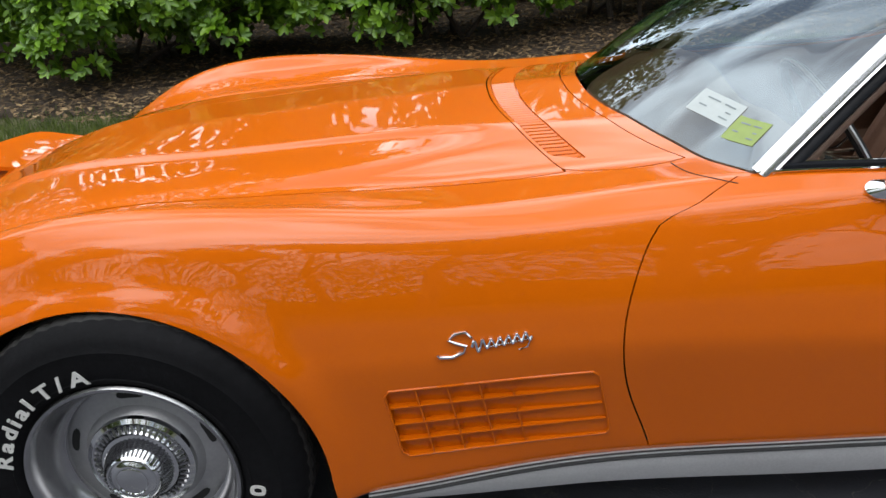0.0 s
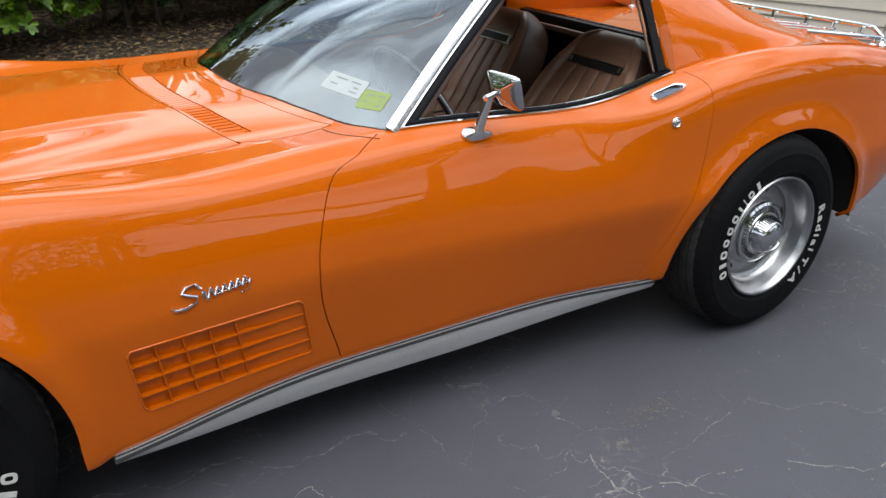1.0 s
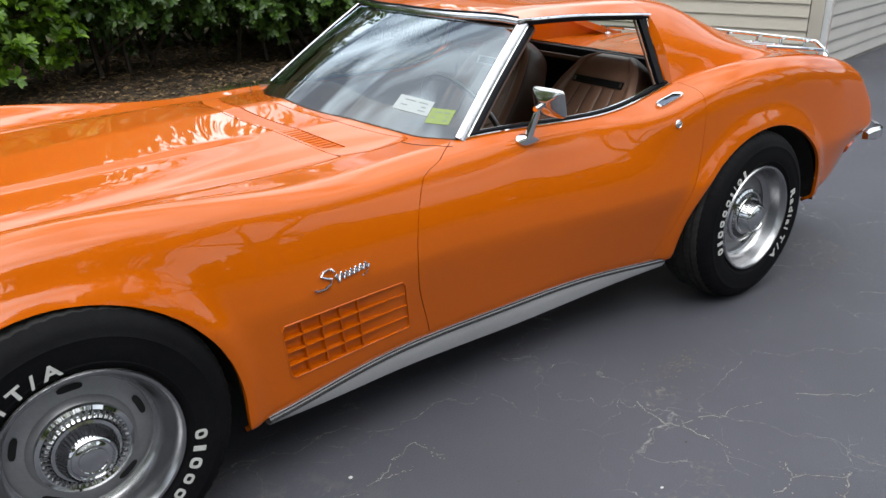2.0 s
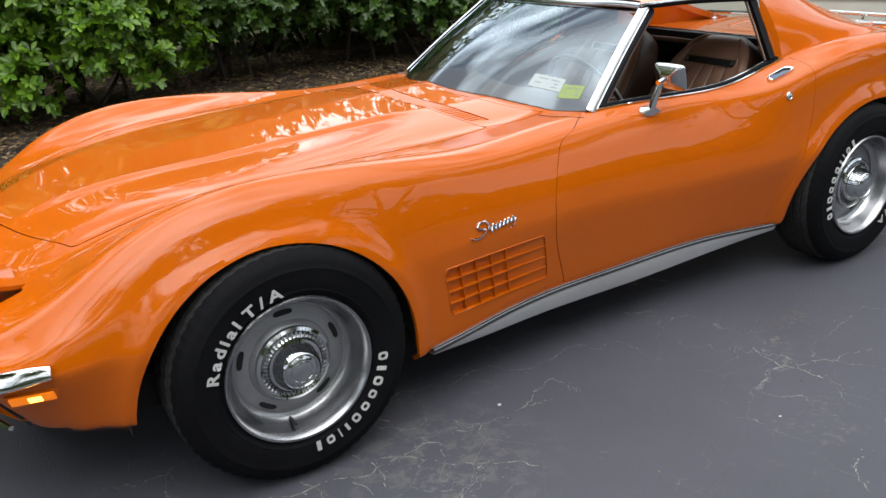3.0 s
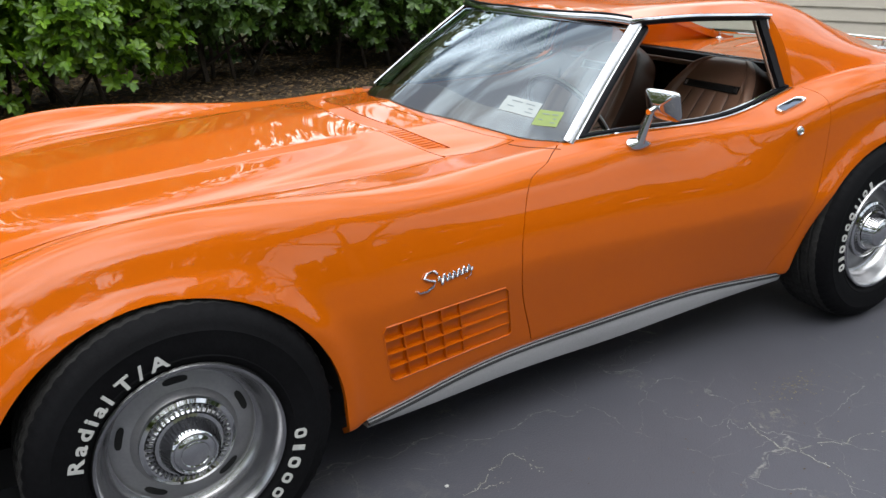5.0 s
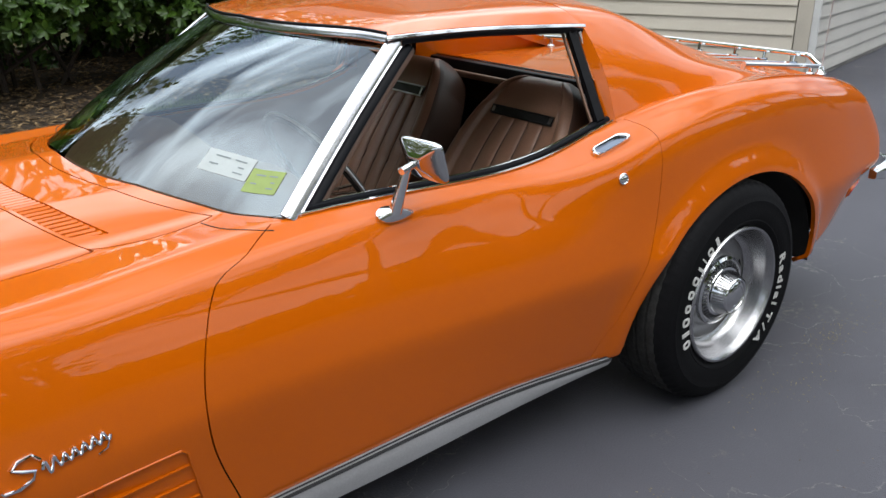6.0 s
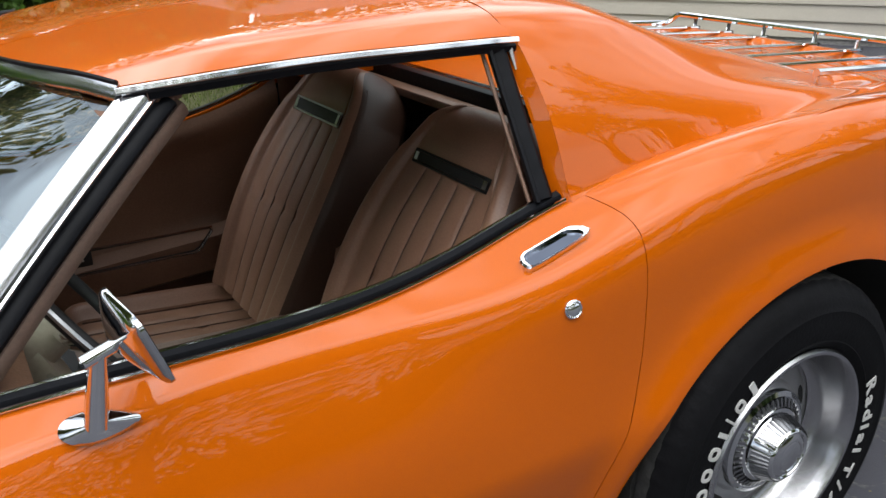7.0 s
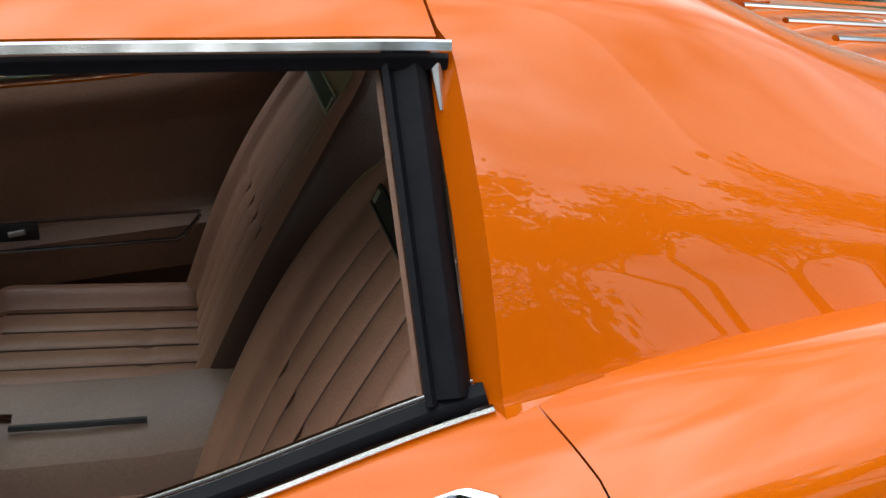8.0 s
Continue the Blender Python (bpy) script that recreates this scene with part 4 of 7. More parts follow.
def body_row(x):
    """Half a cross-section: raised centre with a short flank, valley, fender crest with a crease, flank and sill."""
    s = nose_plan(x)
    front = 1 - float(smooth01((x - 0.45) / 0.45))
    hind = float(smooth01((x - 1.98) / 0.25))
    dy, dz, vy, vz = float(dome_y(x)), float(dome_z(x)), float(valley_y(x)), float(valley_z(x))
    cy, cz, hy, hz = float(crest_y(x)), float(crest_z(x)), float(shoulder_y(x)), float(shoulder_z(x))
    fall = float(smooth01((x + 0.62) / 0.25)) * (1 - float(smooth01((x - 0.55) / 0.35)))
    level = float(smooth01((x + 0.62) / 0.25)) * (1 - float(smooth01((x - 0.90) / 0.25)))
    foot = (dy + (vy - dy) * 0.15 * (1 - fall) + 0.024 * fall, dz + (vz - dz) * 0.06 - 0.009 * fall)
    side = (dy + (vy - dy) * 0.6 * (1 - level) + (vy - dy - 0.09) * level, dz + (vz - dz) * (0.6 - 0.14 * level))
    # towards the cowl the raised centre melts into one even arch
    arch = float(smooth01((x - 0.55) / 0.30)) * (1 - float(smooth01((x - 1.25) / 0.3)))
    top = float(middle_z(x))
    dz, foot, side = (dz + (top - (top - vz) * (dy / vy) ** 2 - dz) * arch,) + tuple((y, z + (top - (top - vz) * (y / vy) ** 2 - z) * arch) for y, z in (foot, side))
    rise = (vy + (cy - vy) * 0.6, vz + (cz - vz) * (0.6 - 0.18 * front))
    crease = (cy + (hy - cy) * 0.42, cz + (hz - cz) * (0.42 - 0.24 * front - 0.12 * hind))
    knots = [
        (0.0, middle_z(x)),
        (dy * s, dz),
        (foot[0] * s, foot[1]),
        (side[0] * s, side[1]),
        (vy * s, vz),
        (rise[0] * s, rise[1]),
        (cy * s, cz),
        (crease[0] * s, crease[1]),
        (hy * s, hz),
        ((side_y(x) - 0.016) * s, 0.35 * hz + 0.65 * side_z(x) + 0.03),
        (side_y(x) * s, side_z(x)),
        (sill_y(x) * s, sill_z(x)),
        ((sill_y(x) - 0.05) * s, sill_z(x) - 0.035),
    ]
    points, at = rounded(knots, (0, 0.10, 0.3, 0.9, 0.8, 0.7, 0.8, 0.5, 0.85, 0.9, 0.35, 0.25, 0), 6, (9, 1, 4, 2, 2, 1, 1, 1, 1, 2, 9, 1))
    return points, np.interp(at, range(len(SECTION)), SECTION)


def right_drop(x):
    """The far door's sill sits a little lower than the near one."""
    return 0.032 * float(smooth01((x - 1.10) / 0.30) * smooth01((2.20 - x) / 0.10))


def body_sheet():
    xs = np.unique(np.concatenate([NOSE_X + 0.45 * np.linspace(0, 1, 42) ** 1.8, np.arange(NOSE_X + 0.45, 0.46, 0.012), np.arange(0.46, 1.20, 0.008), np.arange(1.20, 1.94, 0.02), np.arange(1.94, 2.24, 0.012), np.arange(2.24, 3.04, 0.012), np.arange(3.04, TAIL_X - 0.2, 0.02), np.linspace(TAIL_X - 0.2, TAIL_X, 14)]))
    rows = []
    for x in xs:
        yz, at = body_row(x)
        half = np.column_stack([np.full(len(yz), x), yz, np.full(len(yz), x), at])
        for arch in (FRONT_ARCH, REAR_ARCH):
            d = arch_gap(half[:, 0], half[:, 2], arch)
            half[:, 1] += 0.018 * np.clip(1 - np.maximum(np.abs(d) - 0.022, 0) / 0.065, 0, 1) ** 2 * smooth01((half[:, 4] - 4.2) / 0.6)
        lean = np.clip((x - 3.15) / 0.43, 0, 1) * 0.12 * smooth01((half[:, 2] - 0.6) / 0.22)
        half[:, 0] -= lean
        half[:, 0] += np.clip((-0.52 - x) / 0.2, 0, 1) * 0.62 * np.maximum(0.45 - half[:, 2], 0)
        left = half[::-1].copy()
        half[:, 2] -= right_drop(x) * np.exp(-(((half[:, 4] - 3.0) / 1.1) ** 2))
        left[:, 1] *= -1
        left[:, 4] *= -1
        rows.append(np.concatenate([left, half[1:]]))
    return grid(rows)


BODY = body_sheet()
door_front = Curve((0.2, 1.01), (0.28, 0.995), (0.41, 0.952), (0.50, 0.936), (0.58, 0.939), (0.66, 0.960), (0.73, 0.995), (0.75, 1.02), (0.768, 1.075), (0.785, 1.13), (0.80, 1.185))
door_rear = Curve((0.2, 2.00), (0.29, 2.02), (0.36, 2.06), (0.44, 2.09), (0.55, 2.135), (0.64, 2.16), (0.72, 2.17), (0.90, 2.175))
hood_half = Curve((-0.6, 0.43), (-0.43, 0.462), (-0.25, 0.482), (0.0, 0.498), (0.25, 0.514), (0.45, 0.518), (0.65, 0.512), (0.82, 0.495), (0.95, 0.472), (1.1, 0.47))


def hood_front(y):
    return -0.595 + 0.10 * np.abs(y) + 0.55 * np.abs(y) ** 2.0


def hood_rear(y):
    return 0.712 + 0.62 * np.abs(y) ** 2


glass_line = Curve((0.0, 0.938), (0.1, 0.946), (0.2, 0.969), (0.3, 1.012), (0.4, 1.068), (0.45, 1.099), (0.5, 1.128), (0.575, 1.177), (0.75, 1.30))
cowl_line = Curve((0.0, 0.898), (0.1, 0.907), (0.2, 0.932), (0.3, 0.970), (0.4, 1.026), (0.44, 1.056), (0.488, 1.100), (0.6, 1.19))


def glass_base(y):
    """Where the windscreen stands on the cowl."""
    return glass_line(np.abs(y))


def in_cabin(v):
    x, y, at = v[:, 3], v[:, 1], np.abs(v[:, 4])
    return np.minimum.reduce([x - glass_base(y), 2.205 + 0.175 * np.clip((0.52 - np.abs(y)) / 0.02, 0, 1) - x, 3.0 - at])


def in_hood(v):
    x, y = v[:, 3], np.abs(v[:, 1])
    return np.minimum.reduce([x - hood_front(y), hood_rear(y) - x, hood_half(x) - y, 3.2 - np.abs(v[:, 4])])


def in_door(v):
    x, z = v[:, 3], v[:, 2]
    rear = door_rear(z) - 0.30 * np.maximum(0.725 - np.abs(v[:, 1]), 0) * (x > 1.6)
    return np.minimum.reduce([x - door_front(z), 2.2 * (rear - x), np.abs(v[:, 4]) - 2.99, 7.02 - np.abs(v[:, 4])])


def off_arches(v):
    low = np.abs(v[:, 4]) - 4.0
    return np.maximum(np.minimum(arch_gap(v[:, 0], v[:, 2], FRONT_ARCH), arch_gap(v[:, 0], v[:, 2], REAR_ARCH)), -low)


def lid_area(v):
    """The two raised headlamp lids: well inside is above nought."""
    x, y = v[:, 3], np.abs(v[:, 1])
    return np.minimum.reduce([x - (-0.885 + 0.30 * np.maximum(y - 0.17, 0)), -0.638 + 0.20 * (y - 0.19) - x, y - 0.185, 0.535 - 0.10 * (-0.6 - x) - y, 4.0 - np.abs(v[:, 4])])


def grille_mouth(v):
    """The low opening under the front bumper."""
    x, y, z = v[:, 3], np.abs(v[:, 1]), v[:, 2]
    return np.minimum.reduce([-0.70 - x, z - 0.325, 0.452 - z, np.abs(v[:, 4]) - 5.0])


VENT_X0, VENT_X1, VENT_Z0, VENT_Z1 = 0.497, 0.905, 0.316, 0.474


def vent_uv(v):
    """Place inside the slanted fender vent: 0 to 1 along and 0 to 1 up."""
    up = (v[:, 2] - VENT_Z0) / (VENT_Z1 - VENT_Z0)
    along = (v[:, 3] - (VENT_X0 + 0.012 - 0.026 * up)) / (VENT_X1 - VENT_X0 + 0.004 - 0.004 * up)
    return along, up


def in_vent(v):
    a, u = vent_uv(v)
    w, h, r = VENT_X1 - VENT_X0, VENT_Z1 - VENT_Z0, 0.012
    dx, dz = np.abs(a - 0.5) * w - w / 2 + r, np.abs(u - 0.5) * h - h / 2 + r
    d = np.hypot(np.maximum(dx, 0), np.maximum(dz, 0)) + np.minimum(np.maximum(dx, dz), 0) - r
    return np.minimum(-d, np.abs(v[:, 4]) - 4.5)


def in_grille(v):
    """The air intake strip across the cowl, behind the hood."""
    x, y = v[:, 3], np.abs(v[:, 1])
    return np.minimum.reduce([x - hood_rear(y) - 0.010, hood_rear(y) + 0.072 - x, 0.434 - y + 0.3 * (x - 0.87), 3.0 - np.abs(v[:, 4])])


def in_wiper_lid(v):
    x, y = v[:, 3], np.abs(v[:, 1])
    return np.minimum.reduce([x - hood_rear(y), cowl_line(y) - x, 0.503 - 1.5 * (x - 0.985) ** 2 - y, 3.0 - np.abs(v[:, 4])])


base = clip(*BODY, off_arches)
shut = 0.0017
sheet = clip(*base, lambda v: -in_cabin(v))
for inside in (in_hood, in_door, in_wiper_lid):
    sheet = clip(*sheet, lambda v: -inside(v) - shut)
for inside in (lid_area, grille_mouth, in_vent):
    sheet = clip(*sheet, lambda v: -inside(v))
shell("body", sheet, PAINT, car, depth=0.013)
hood = shell("hood", clip(*base, lambda v: in_hood(v) - shut), PAINT, car, "long orange hood with a raised centre", depth=0.02)
wiper_lid = shell("wiper_lid", clip(*clip(*base, lambda v: in_wiper_lid(v) - shut), lambda v: -in_grille(v)), PAINT, car, "orange cowl lid with an intake strip", depth=0.02)
doors = clip(*base, lambda v: in_door(v) - shut)
door_left = shell("door", clip(*doors, lambda v: -v[:, 1]), PAINT, car, "orange door with the window down", depth=0.02)
door_right = shell("door", clip(*doors, lambda v: v[:, 1]), PAINT, car, "orange door with the window down", depth=0.02)


def sunk(sheet, depth):
    """The sheet moved inwards."""
    verts, faces = sheet
    n = np.zeros((len(verts), 3))
    for f in faces:
        a, b, c = verts[f[0], :3], verts[f[1], :3], verts[f[2], :3]
        n[list(f)] += np.cross(b - a, c - a)
    n /= np.linalg.norm(n, axis=1, keepdims=True) + 1e-12
    v = verts.copy()
    v[:, :3] -= n * (depth(verts)[:, None] if callable(depth) else depth)
    return v, faces


# a dark lining under the panels, so that no light comes through the shut lines
lining = clip(*clip(*BODY, lambda v: np.maximum(np.minimum(arch_gap(v[:, 0], v[:, 2], FRONT_ARCH), arch_gap(v[:, 0], v[:, 2], REAR_ARCH)) - 0.03, 4.0 - np.abs(v[:, 4]))), lambda v: np.minimum.reduce([-in_cabin(v), -lid_area(v) - 0.055, v[:, 3] + 0.93, 0.03 - in_vent(v)]))
mesh_object("inner_lining", *[(a[:, :3] if i == 0 else a) for i, a in enumerate(sunk(lining, 0.045))], DARK, car)
# wheel houses
for arch in (FRONT_ARCH, REAR_ARCH):
    for s in (-1, 1):
        bm = bmesh.new()
        rows = []
        for y in (0.40, 0.60, 0.785):
            rows.append([bm.verts.new((arch[0] + (arch[2] + 0.015) * math.cos(t), s * (y - (0.09 * max(0.0, -math.cos(t)) ** 3 if arch is REAR_ARCH and y > 0.7 else 0)), max(arch[1] + (arch[3] + 0.012) * math.sin(t), 0.17))) for t in np.linspace(0.03, math.pi + 0.05, 30)])
        for a, b in zip(rows, rows[1:]):
            for k in range(29):
                bm.faces.new((a[k], a[k + 1], b[k + 1], b[k]))
        bm.faces.new(rows[0])
        part("wheel_house", bm, DARK, car)
bm = bmesh.new()
box(bm, (3.4, 1.1, 0.10), pose(1.3, 0, 0.25))
box(bm, (1.1, 0.9, 0.40), pose(0.35, 0, 0.48))
box(bm, (0.6, 1.0, 0.40), pose(3.2, 0, 0.52))
part("underbody", bm, DARK, car)

# intake strip: a sunk bed with thin bars
shell("intake_strip", sunk(clip(*base, lambda v: in_grille(v) + 0.002), 0.0045), PAINT, car, depth=0.012)


class Surface:
    """Finds points of the car's outer skin on the driver's side."""

    @staticmethod
    def section(x):
        yz, at = body_row(x)
        half = np.column_stack([np.full(len(yz), x), yz, at])
        for arch in (FRONT_ARCH, REAR_ARCH):
            d = arch_gap(half[:, 0], half[:, 2], arch)
            half[:, 1] += 0.018 * np.clip(1 - np.maximum(np.abs(d) - 0.022, 0) / 0.065, 0, 1) ** 2 * smooth01((half[:, 3] - 4.2) / 0.6)
        return half

    @classmethod
    def at_v(cls, x, v):
        h = cls.section(x)
        return Vector((x, -np.interp(v, h[:, 3], h[:, 1]), np.interp(v, h[:, 3], h[:, 2])))

    @classmethod
    def v_of_z(cls, x, z):
        h = cls.section(x)
        low = h[h[:, 3] > 3.2]
        return np.interp(-z, -low[:, 2], low[:, 3])

    @classmethod
    def v_of_y(cls, x, y):
        h = cls.section(x)
        top = h[h[:, 3] < 6.0]
        return np.interp(y, top[:, 1], top[:, 3])

    @classmethod
    def normal(cls, x, v):
        a = cls.at_v(x + 0.01, v) - cls.at_v(x - 0.01, v)
        b = cls.at_v(x, v + 0.04) - cls.at_v(x, v - 0.04)
        n = a.cross(b).normalized()
        return n if n.y < 0 or n.z > 0.5 else -n

    @classmethod
    def frame_at(cls, x, v, turn=0.0):
        """A pose on the skin: its x runs to the rear, z out of the skin."""
        p, n = cls.at_v(x, v), cls.normal(x, v)
        if n.y > 0 and n.z < 0:
            n = -n
        along = (cls.at_v(x + 0.02, v) - cls.at_v(x - 0.02, v)).normalized()
        across = n.cross(along).normalized()
        along = across.cross(n)
        return Matrix.Translation(p) @ Matrix((along, across, n)).transposed().to_4x4() @ pose(0, 0, 0, 0, 0, turn)


bar_mesh = None
intake = tagged(new("intake_grille"), "")
intake.parent = car
for k in range(62):
    y = -0.427 + 0.014 * k
    x = float(hood_rear(y)) + 0.041
    h = Surface.section(x)
    z = float(np.interp(abs(y), h[:, 1], h[:, 2]))
    slope = math.atan2(float(np.interp(abs(y) + 0.02, h[:, 1], h[:, 2])) - z, 0.02) * (1 if y > 0 else -1)
    if bar_mesh is None:
        bm = bmesh.new()
        box(bm, (0.058, 0.0100, 0.006), pose(0, 0, 0, 8), 0.0012, 1)
        bar_mesh = bpy.data.meshes.new("grille_bar")
        bm.to_mesh(bar_mesh)
        bm.free()
        bar_mesh.materials.append(PAINT)
    bar = new("grille_bar", bar_mesh)
    bar.parent = intake
    bar.matrix_basis = Matrix.Translation((x, y, z - 0.0042)) @ pose(0, 0, 0, math.degrees(slope), -1.5)


# shut lines from the cowl lid's corners to the doors
for s in (-1, 1):
    seam = []
    for t in np.linspace(0, 1, 14):
        x, y = 1.064 + 0.03 * t + 0.066 * t ** 4, 0.500 + 0.122 * t
        h = Surface.section(x)
        seam.append((x, s * y, float(np.interp(y, h[:, 1], h[:, 2])) + 0.0002))
    part("shut_line", tube(seam, 0.0014, 5), DARK, car)

# roof: two lift-out panels, a middle bar and the sail panels down to the tail
roof_mid = Curve((1.40, 1.121), (1.5, 1.136), (1.65, 1.151), (1.85, 1.16), (2.1, 1.163), (2.25, 1.155), (2.4, 1.13), (2.6, 1.06), (2.8, 0.98), (3.05, 0.885))
roof_edge_y = Curve((1.40, 0.40), (1.53, 0.465), (1.8, 0.495), (2.13, 0.525), (2.4, 0.53), (2.7, 0.53), (3.05, 0.50))
roof_edge_z = Curve((1.40, 1.10), (1.53, 1.112), (1.70, 1.117), (1.84, 1.114), (2.0, 1.107), (2.13, 1.100), (2.3, 1.075), (2.45, 1.04), (2.6, 0.995), (2.75, 0.95), (2.9, 0.905), (3.05, 0.865))
sail_y = Curve((2.1, 0.642), (2.3, 0.655), (2.6, 0.66), (2.9, 0.62), (3.1, 0.55))
sail_z = Curve((2.1, 0.868), (2.3, 0.885), (2.6, 0.895), (2.9, 0.885), (3.1, 0.86))


def roof_row(x):
    e, z = float(roof_edge_y(x)), float(roof_edge_z(x))
    return [(0.0, roof_mid(x)), (e * 0.55, roof_mid(x) - 0.008), (e - 0.07, 0.4 * roof_mid(x) + 0.6 * z + 0.001 + 0.011 * float(smooth01((x - 1.48) / 0.25))), (e, z)]


def full(rows):
    return grid([np.concatenate([(h * (1, -1, 1, 1, -1))[::-1], h[1:]]) for h in rows])


def roof_sheet(x0, x1, n):
    rows = []
    for x in np.linspace(x0, x1, n):
        yz, at = rounded(roof_row(x), (0, 0.9, 0.8, 0))
        rows.append(np.column_stack([np.full(len(yz), x), yz, np.full(len(yz), x), at]))
    return full(rows)


SAIL_X = 2.131


def sail_top(x):
    """Height of the roof's middle, falling to the sail panels' own ridge behind the rear window."""
    high, ridge = float(roof_mid(x)), float(roof_edge_z(x)) + 0.012
    return high + (min(ridge, high) - high) * 0.75 * float(smooth01((x - 2.30) / 0.25)) if high > ridge else ridge


def sail_sheet():
    rows = []
    for k, x in enumerate([SAIL_X] + list(np.linspace(SAIL_X + 0.008, 3.08, 60))):
        e, z = float(roof_edge_y(x)), float(roof_edge_z(x))
        sy, sz = float(sail_y(x)), float(sail_z(x))
        top = sail_top(x)
        vy, vz, cy, cz = (float(c(x)) for c in (valley_y, valley_z, crest_y, crest_z))
        back = float(smooth01((x - 2.45) / 0.3))
        sz = max(sz, (vz + (cz - vz) * (sy - vy) / (cy - vy) + 0.008) * back + sz * (1 - back))
        knots = [(0.0, top), (e * 0.55, top - 0.006), (e - 0.06, 0.4 * top + 0.6 * z + 0.012), (e + 0.012, z - 0.02), (0.5 * (e + sy) + 0.008 + 0.016 * (1 - 0.6 * back), 0.5 * (z + sz) - 0.001), (sy + 0.004, sz + 0.002), (cy + 0.02 * (1 - back), cz - 0.012 + 0.013 * back)]
        yz, at = rounded(knots, (0, 0.9, 0.8, 0.8, 0.95, 0.3, 0))
        at = np.interp(at, (0, 1, 2, 3, 4, 5, 6), (0, 1, 2, 3, 3.5, 4, 5))
        xs = x - 0.009 * (1 - smooth01((at - 2.5) / 0.3)) * (k == 0)
        rows.append(np.column_stack([xs, yz, xs, at]))
    return full(rows)


def header(y):
    return 1.43 + 0.55 * np.abs(y) ** 2


ROOF = clip(*roof_sheet(1.40, 2.119, 50), lambda v: v[:, 0] - header(v[:, 1]))
for side in (-1, 1):
    shell("roof_panel", clip(*ROOF, lambda v: side * v[:, 1] - 0.085), PAINT, car, "lift-out orange roof panel", depth=0.012)
shell("roof_bar", clip(*ROOF, lambda v: 0.082 - np.abs(v[:, 1])), PAINT, car, depth=0.012)
sails = clip(*sail_sheet(), lambda v: np.maximum(2.30 - v[:, 0], np.abs(v[:, 1]) - 0.40))
shell("sail_panel", sails, PAINT, car, "orange roof pillar that sweeps down to the tail", depth=0.03)
# a flat flange folds in from the sail panel's front edge to the door post
front = sails[0][np.abs(sails[0][:, 0] - SAIL_X) < 0.0095]
for side in (-1, 1):
    edge = sorted((tuple(p) for p in front if p[1] * side > 0 and abs(p[4]) > 2.45 and (p[0] < SAIL_X + 0.001)), key=lambda p: abs(p[4]))
    bm = bmesh.new()
    pairs = []
    for p in edge:
        low = float(smooth01((abs(p[4]) - 2.5) / 0.3))
        pairs.append((bm.verts.new((p[0] + 0.0005, p[1], p[2])), bm.verts.new((p[0] - 0.014 * low - 0.0005, p[1] - side * 0.030 * low, p[2] - 0.004 * low))))
    for p, q in zip(pairs, pairs[1:]):
        bm.faces.new((p[0], q[0], q[1], p[1]))
    part("sail_flange", bm, PAINT, car, smooth=False)

# ---- outer trim of the car ----
def strip(points, outs, width, thick, material, name, parent, label="", profile=((-0.5, 0), (-0.46, 0.72), (-0.30, 1), (0.30, 1), (0.46, 0.72), (0.5, 0))):
    """A flat moulding along a line: width along outs-perpendicular, thick along outs."""
    bm = bmesh.new()
    pts = [Vector(p) for p in points]
    rings = []
    for i, p in enumerate(pts):
        d = (pts[min(i + 1, len(pts) - 1)] - pts[max(i - 1, 0)]).normalized()
        o = Vector(outs[i] if isinstance(outs, list) else outs)
        o = (o - d * o.dot(d)).normalized()
        w = d.cross(o)
        width_here = width(i / (len(pts) - 1)) if callable(width) else width
        ring = []
        for a, b in profile:
            ring.append(bm.verts.new(p + w * a * width_here + o * b * thick))
        rings.append(ring)
    for x, y in zip(rings, rings[1:]):
        for k in range(len(profile) - 1):
            bm.faces.new((x[k], x[k + 1], y[k + 1], y[k]))
        bm.faces.new((x[-1], x[0], y[0], y[-1]))
    bm.faces.new(rings[0][::-1])
    bm.faces.new(rings[-1])
    return part(name, bm, material, parent, label)


# sill mouldings
sill_low = Curve((0.43, 0.212), (0.67, 0.196), (0.89, 0.188), (1.39, 0.182), (1.70, 0.192), (2.08, 0.208))
for s in (1, -1):
    top, face, low = [], [], []
    xs = np.linspace(0.435, 2.075, 60)
    for x in xs:
        f = smooth01((x - 0.42) / 0.30) * smooth01((2.09 - x) / 0.34)
        y = -float(sill_y(x))
        z = float(sill_z(x)) - 0.002
        deep = z - float(sill_low(x))
        top.append((x, s * (y + 0.012), z))
        face.append((x, s * (y - 0.008), z - 0.5 * deep))
        low.append((x, s * (y + 0.0), z - deep))
    bm = bmesh.new()
    lines = [[bm.verts.new(p) for p in line] for line in (
        [(x, y + s * 0.004, z) for x, y, z in top],
        [(x, y - s * 0.019, z - 0.001) for x, y, z in top],
        [(x, y - s * 0.021, z - 0.006) for x, y, z in top],
        [(x, y - s * 0.002, z) for x, y, z in face],
        low,
        [(x, y + s * 0.03, z - 0.004) for x, y, z in low])]
    for a, b in zip(lines, lines[1:]):
        for k in range(len(a) - 1):
            bm.faces.new((a[k], a[k + 1], b[k + 1], b[k]))
    rocker = part("sill_moulding", bm, SATIN, car, "satin aluminium sill moulding")
    part("black_line", tube([(x, y - s * 0.0215, z - 0.0075) for x, y, z in top], 0.0042, 6), BLACK_TRIM, rocker)
    part("upper_edge", tube([(x, y - s * 0.019, z + 0.002) for x, y, z in top], 0.0020, 6), BLACK_TRIM, rocker)

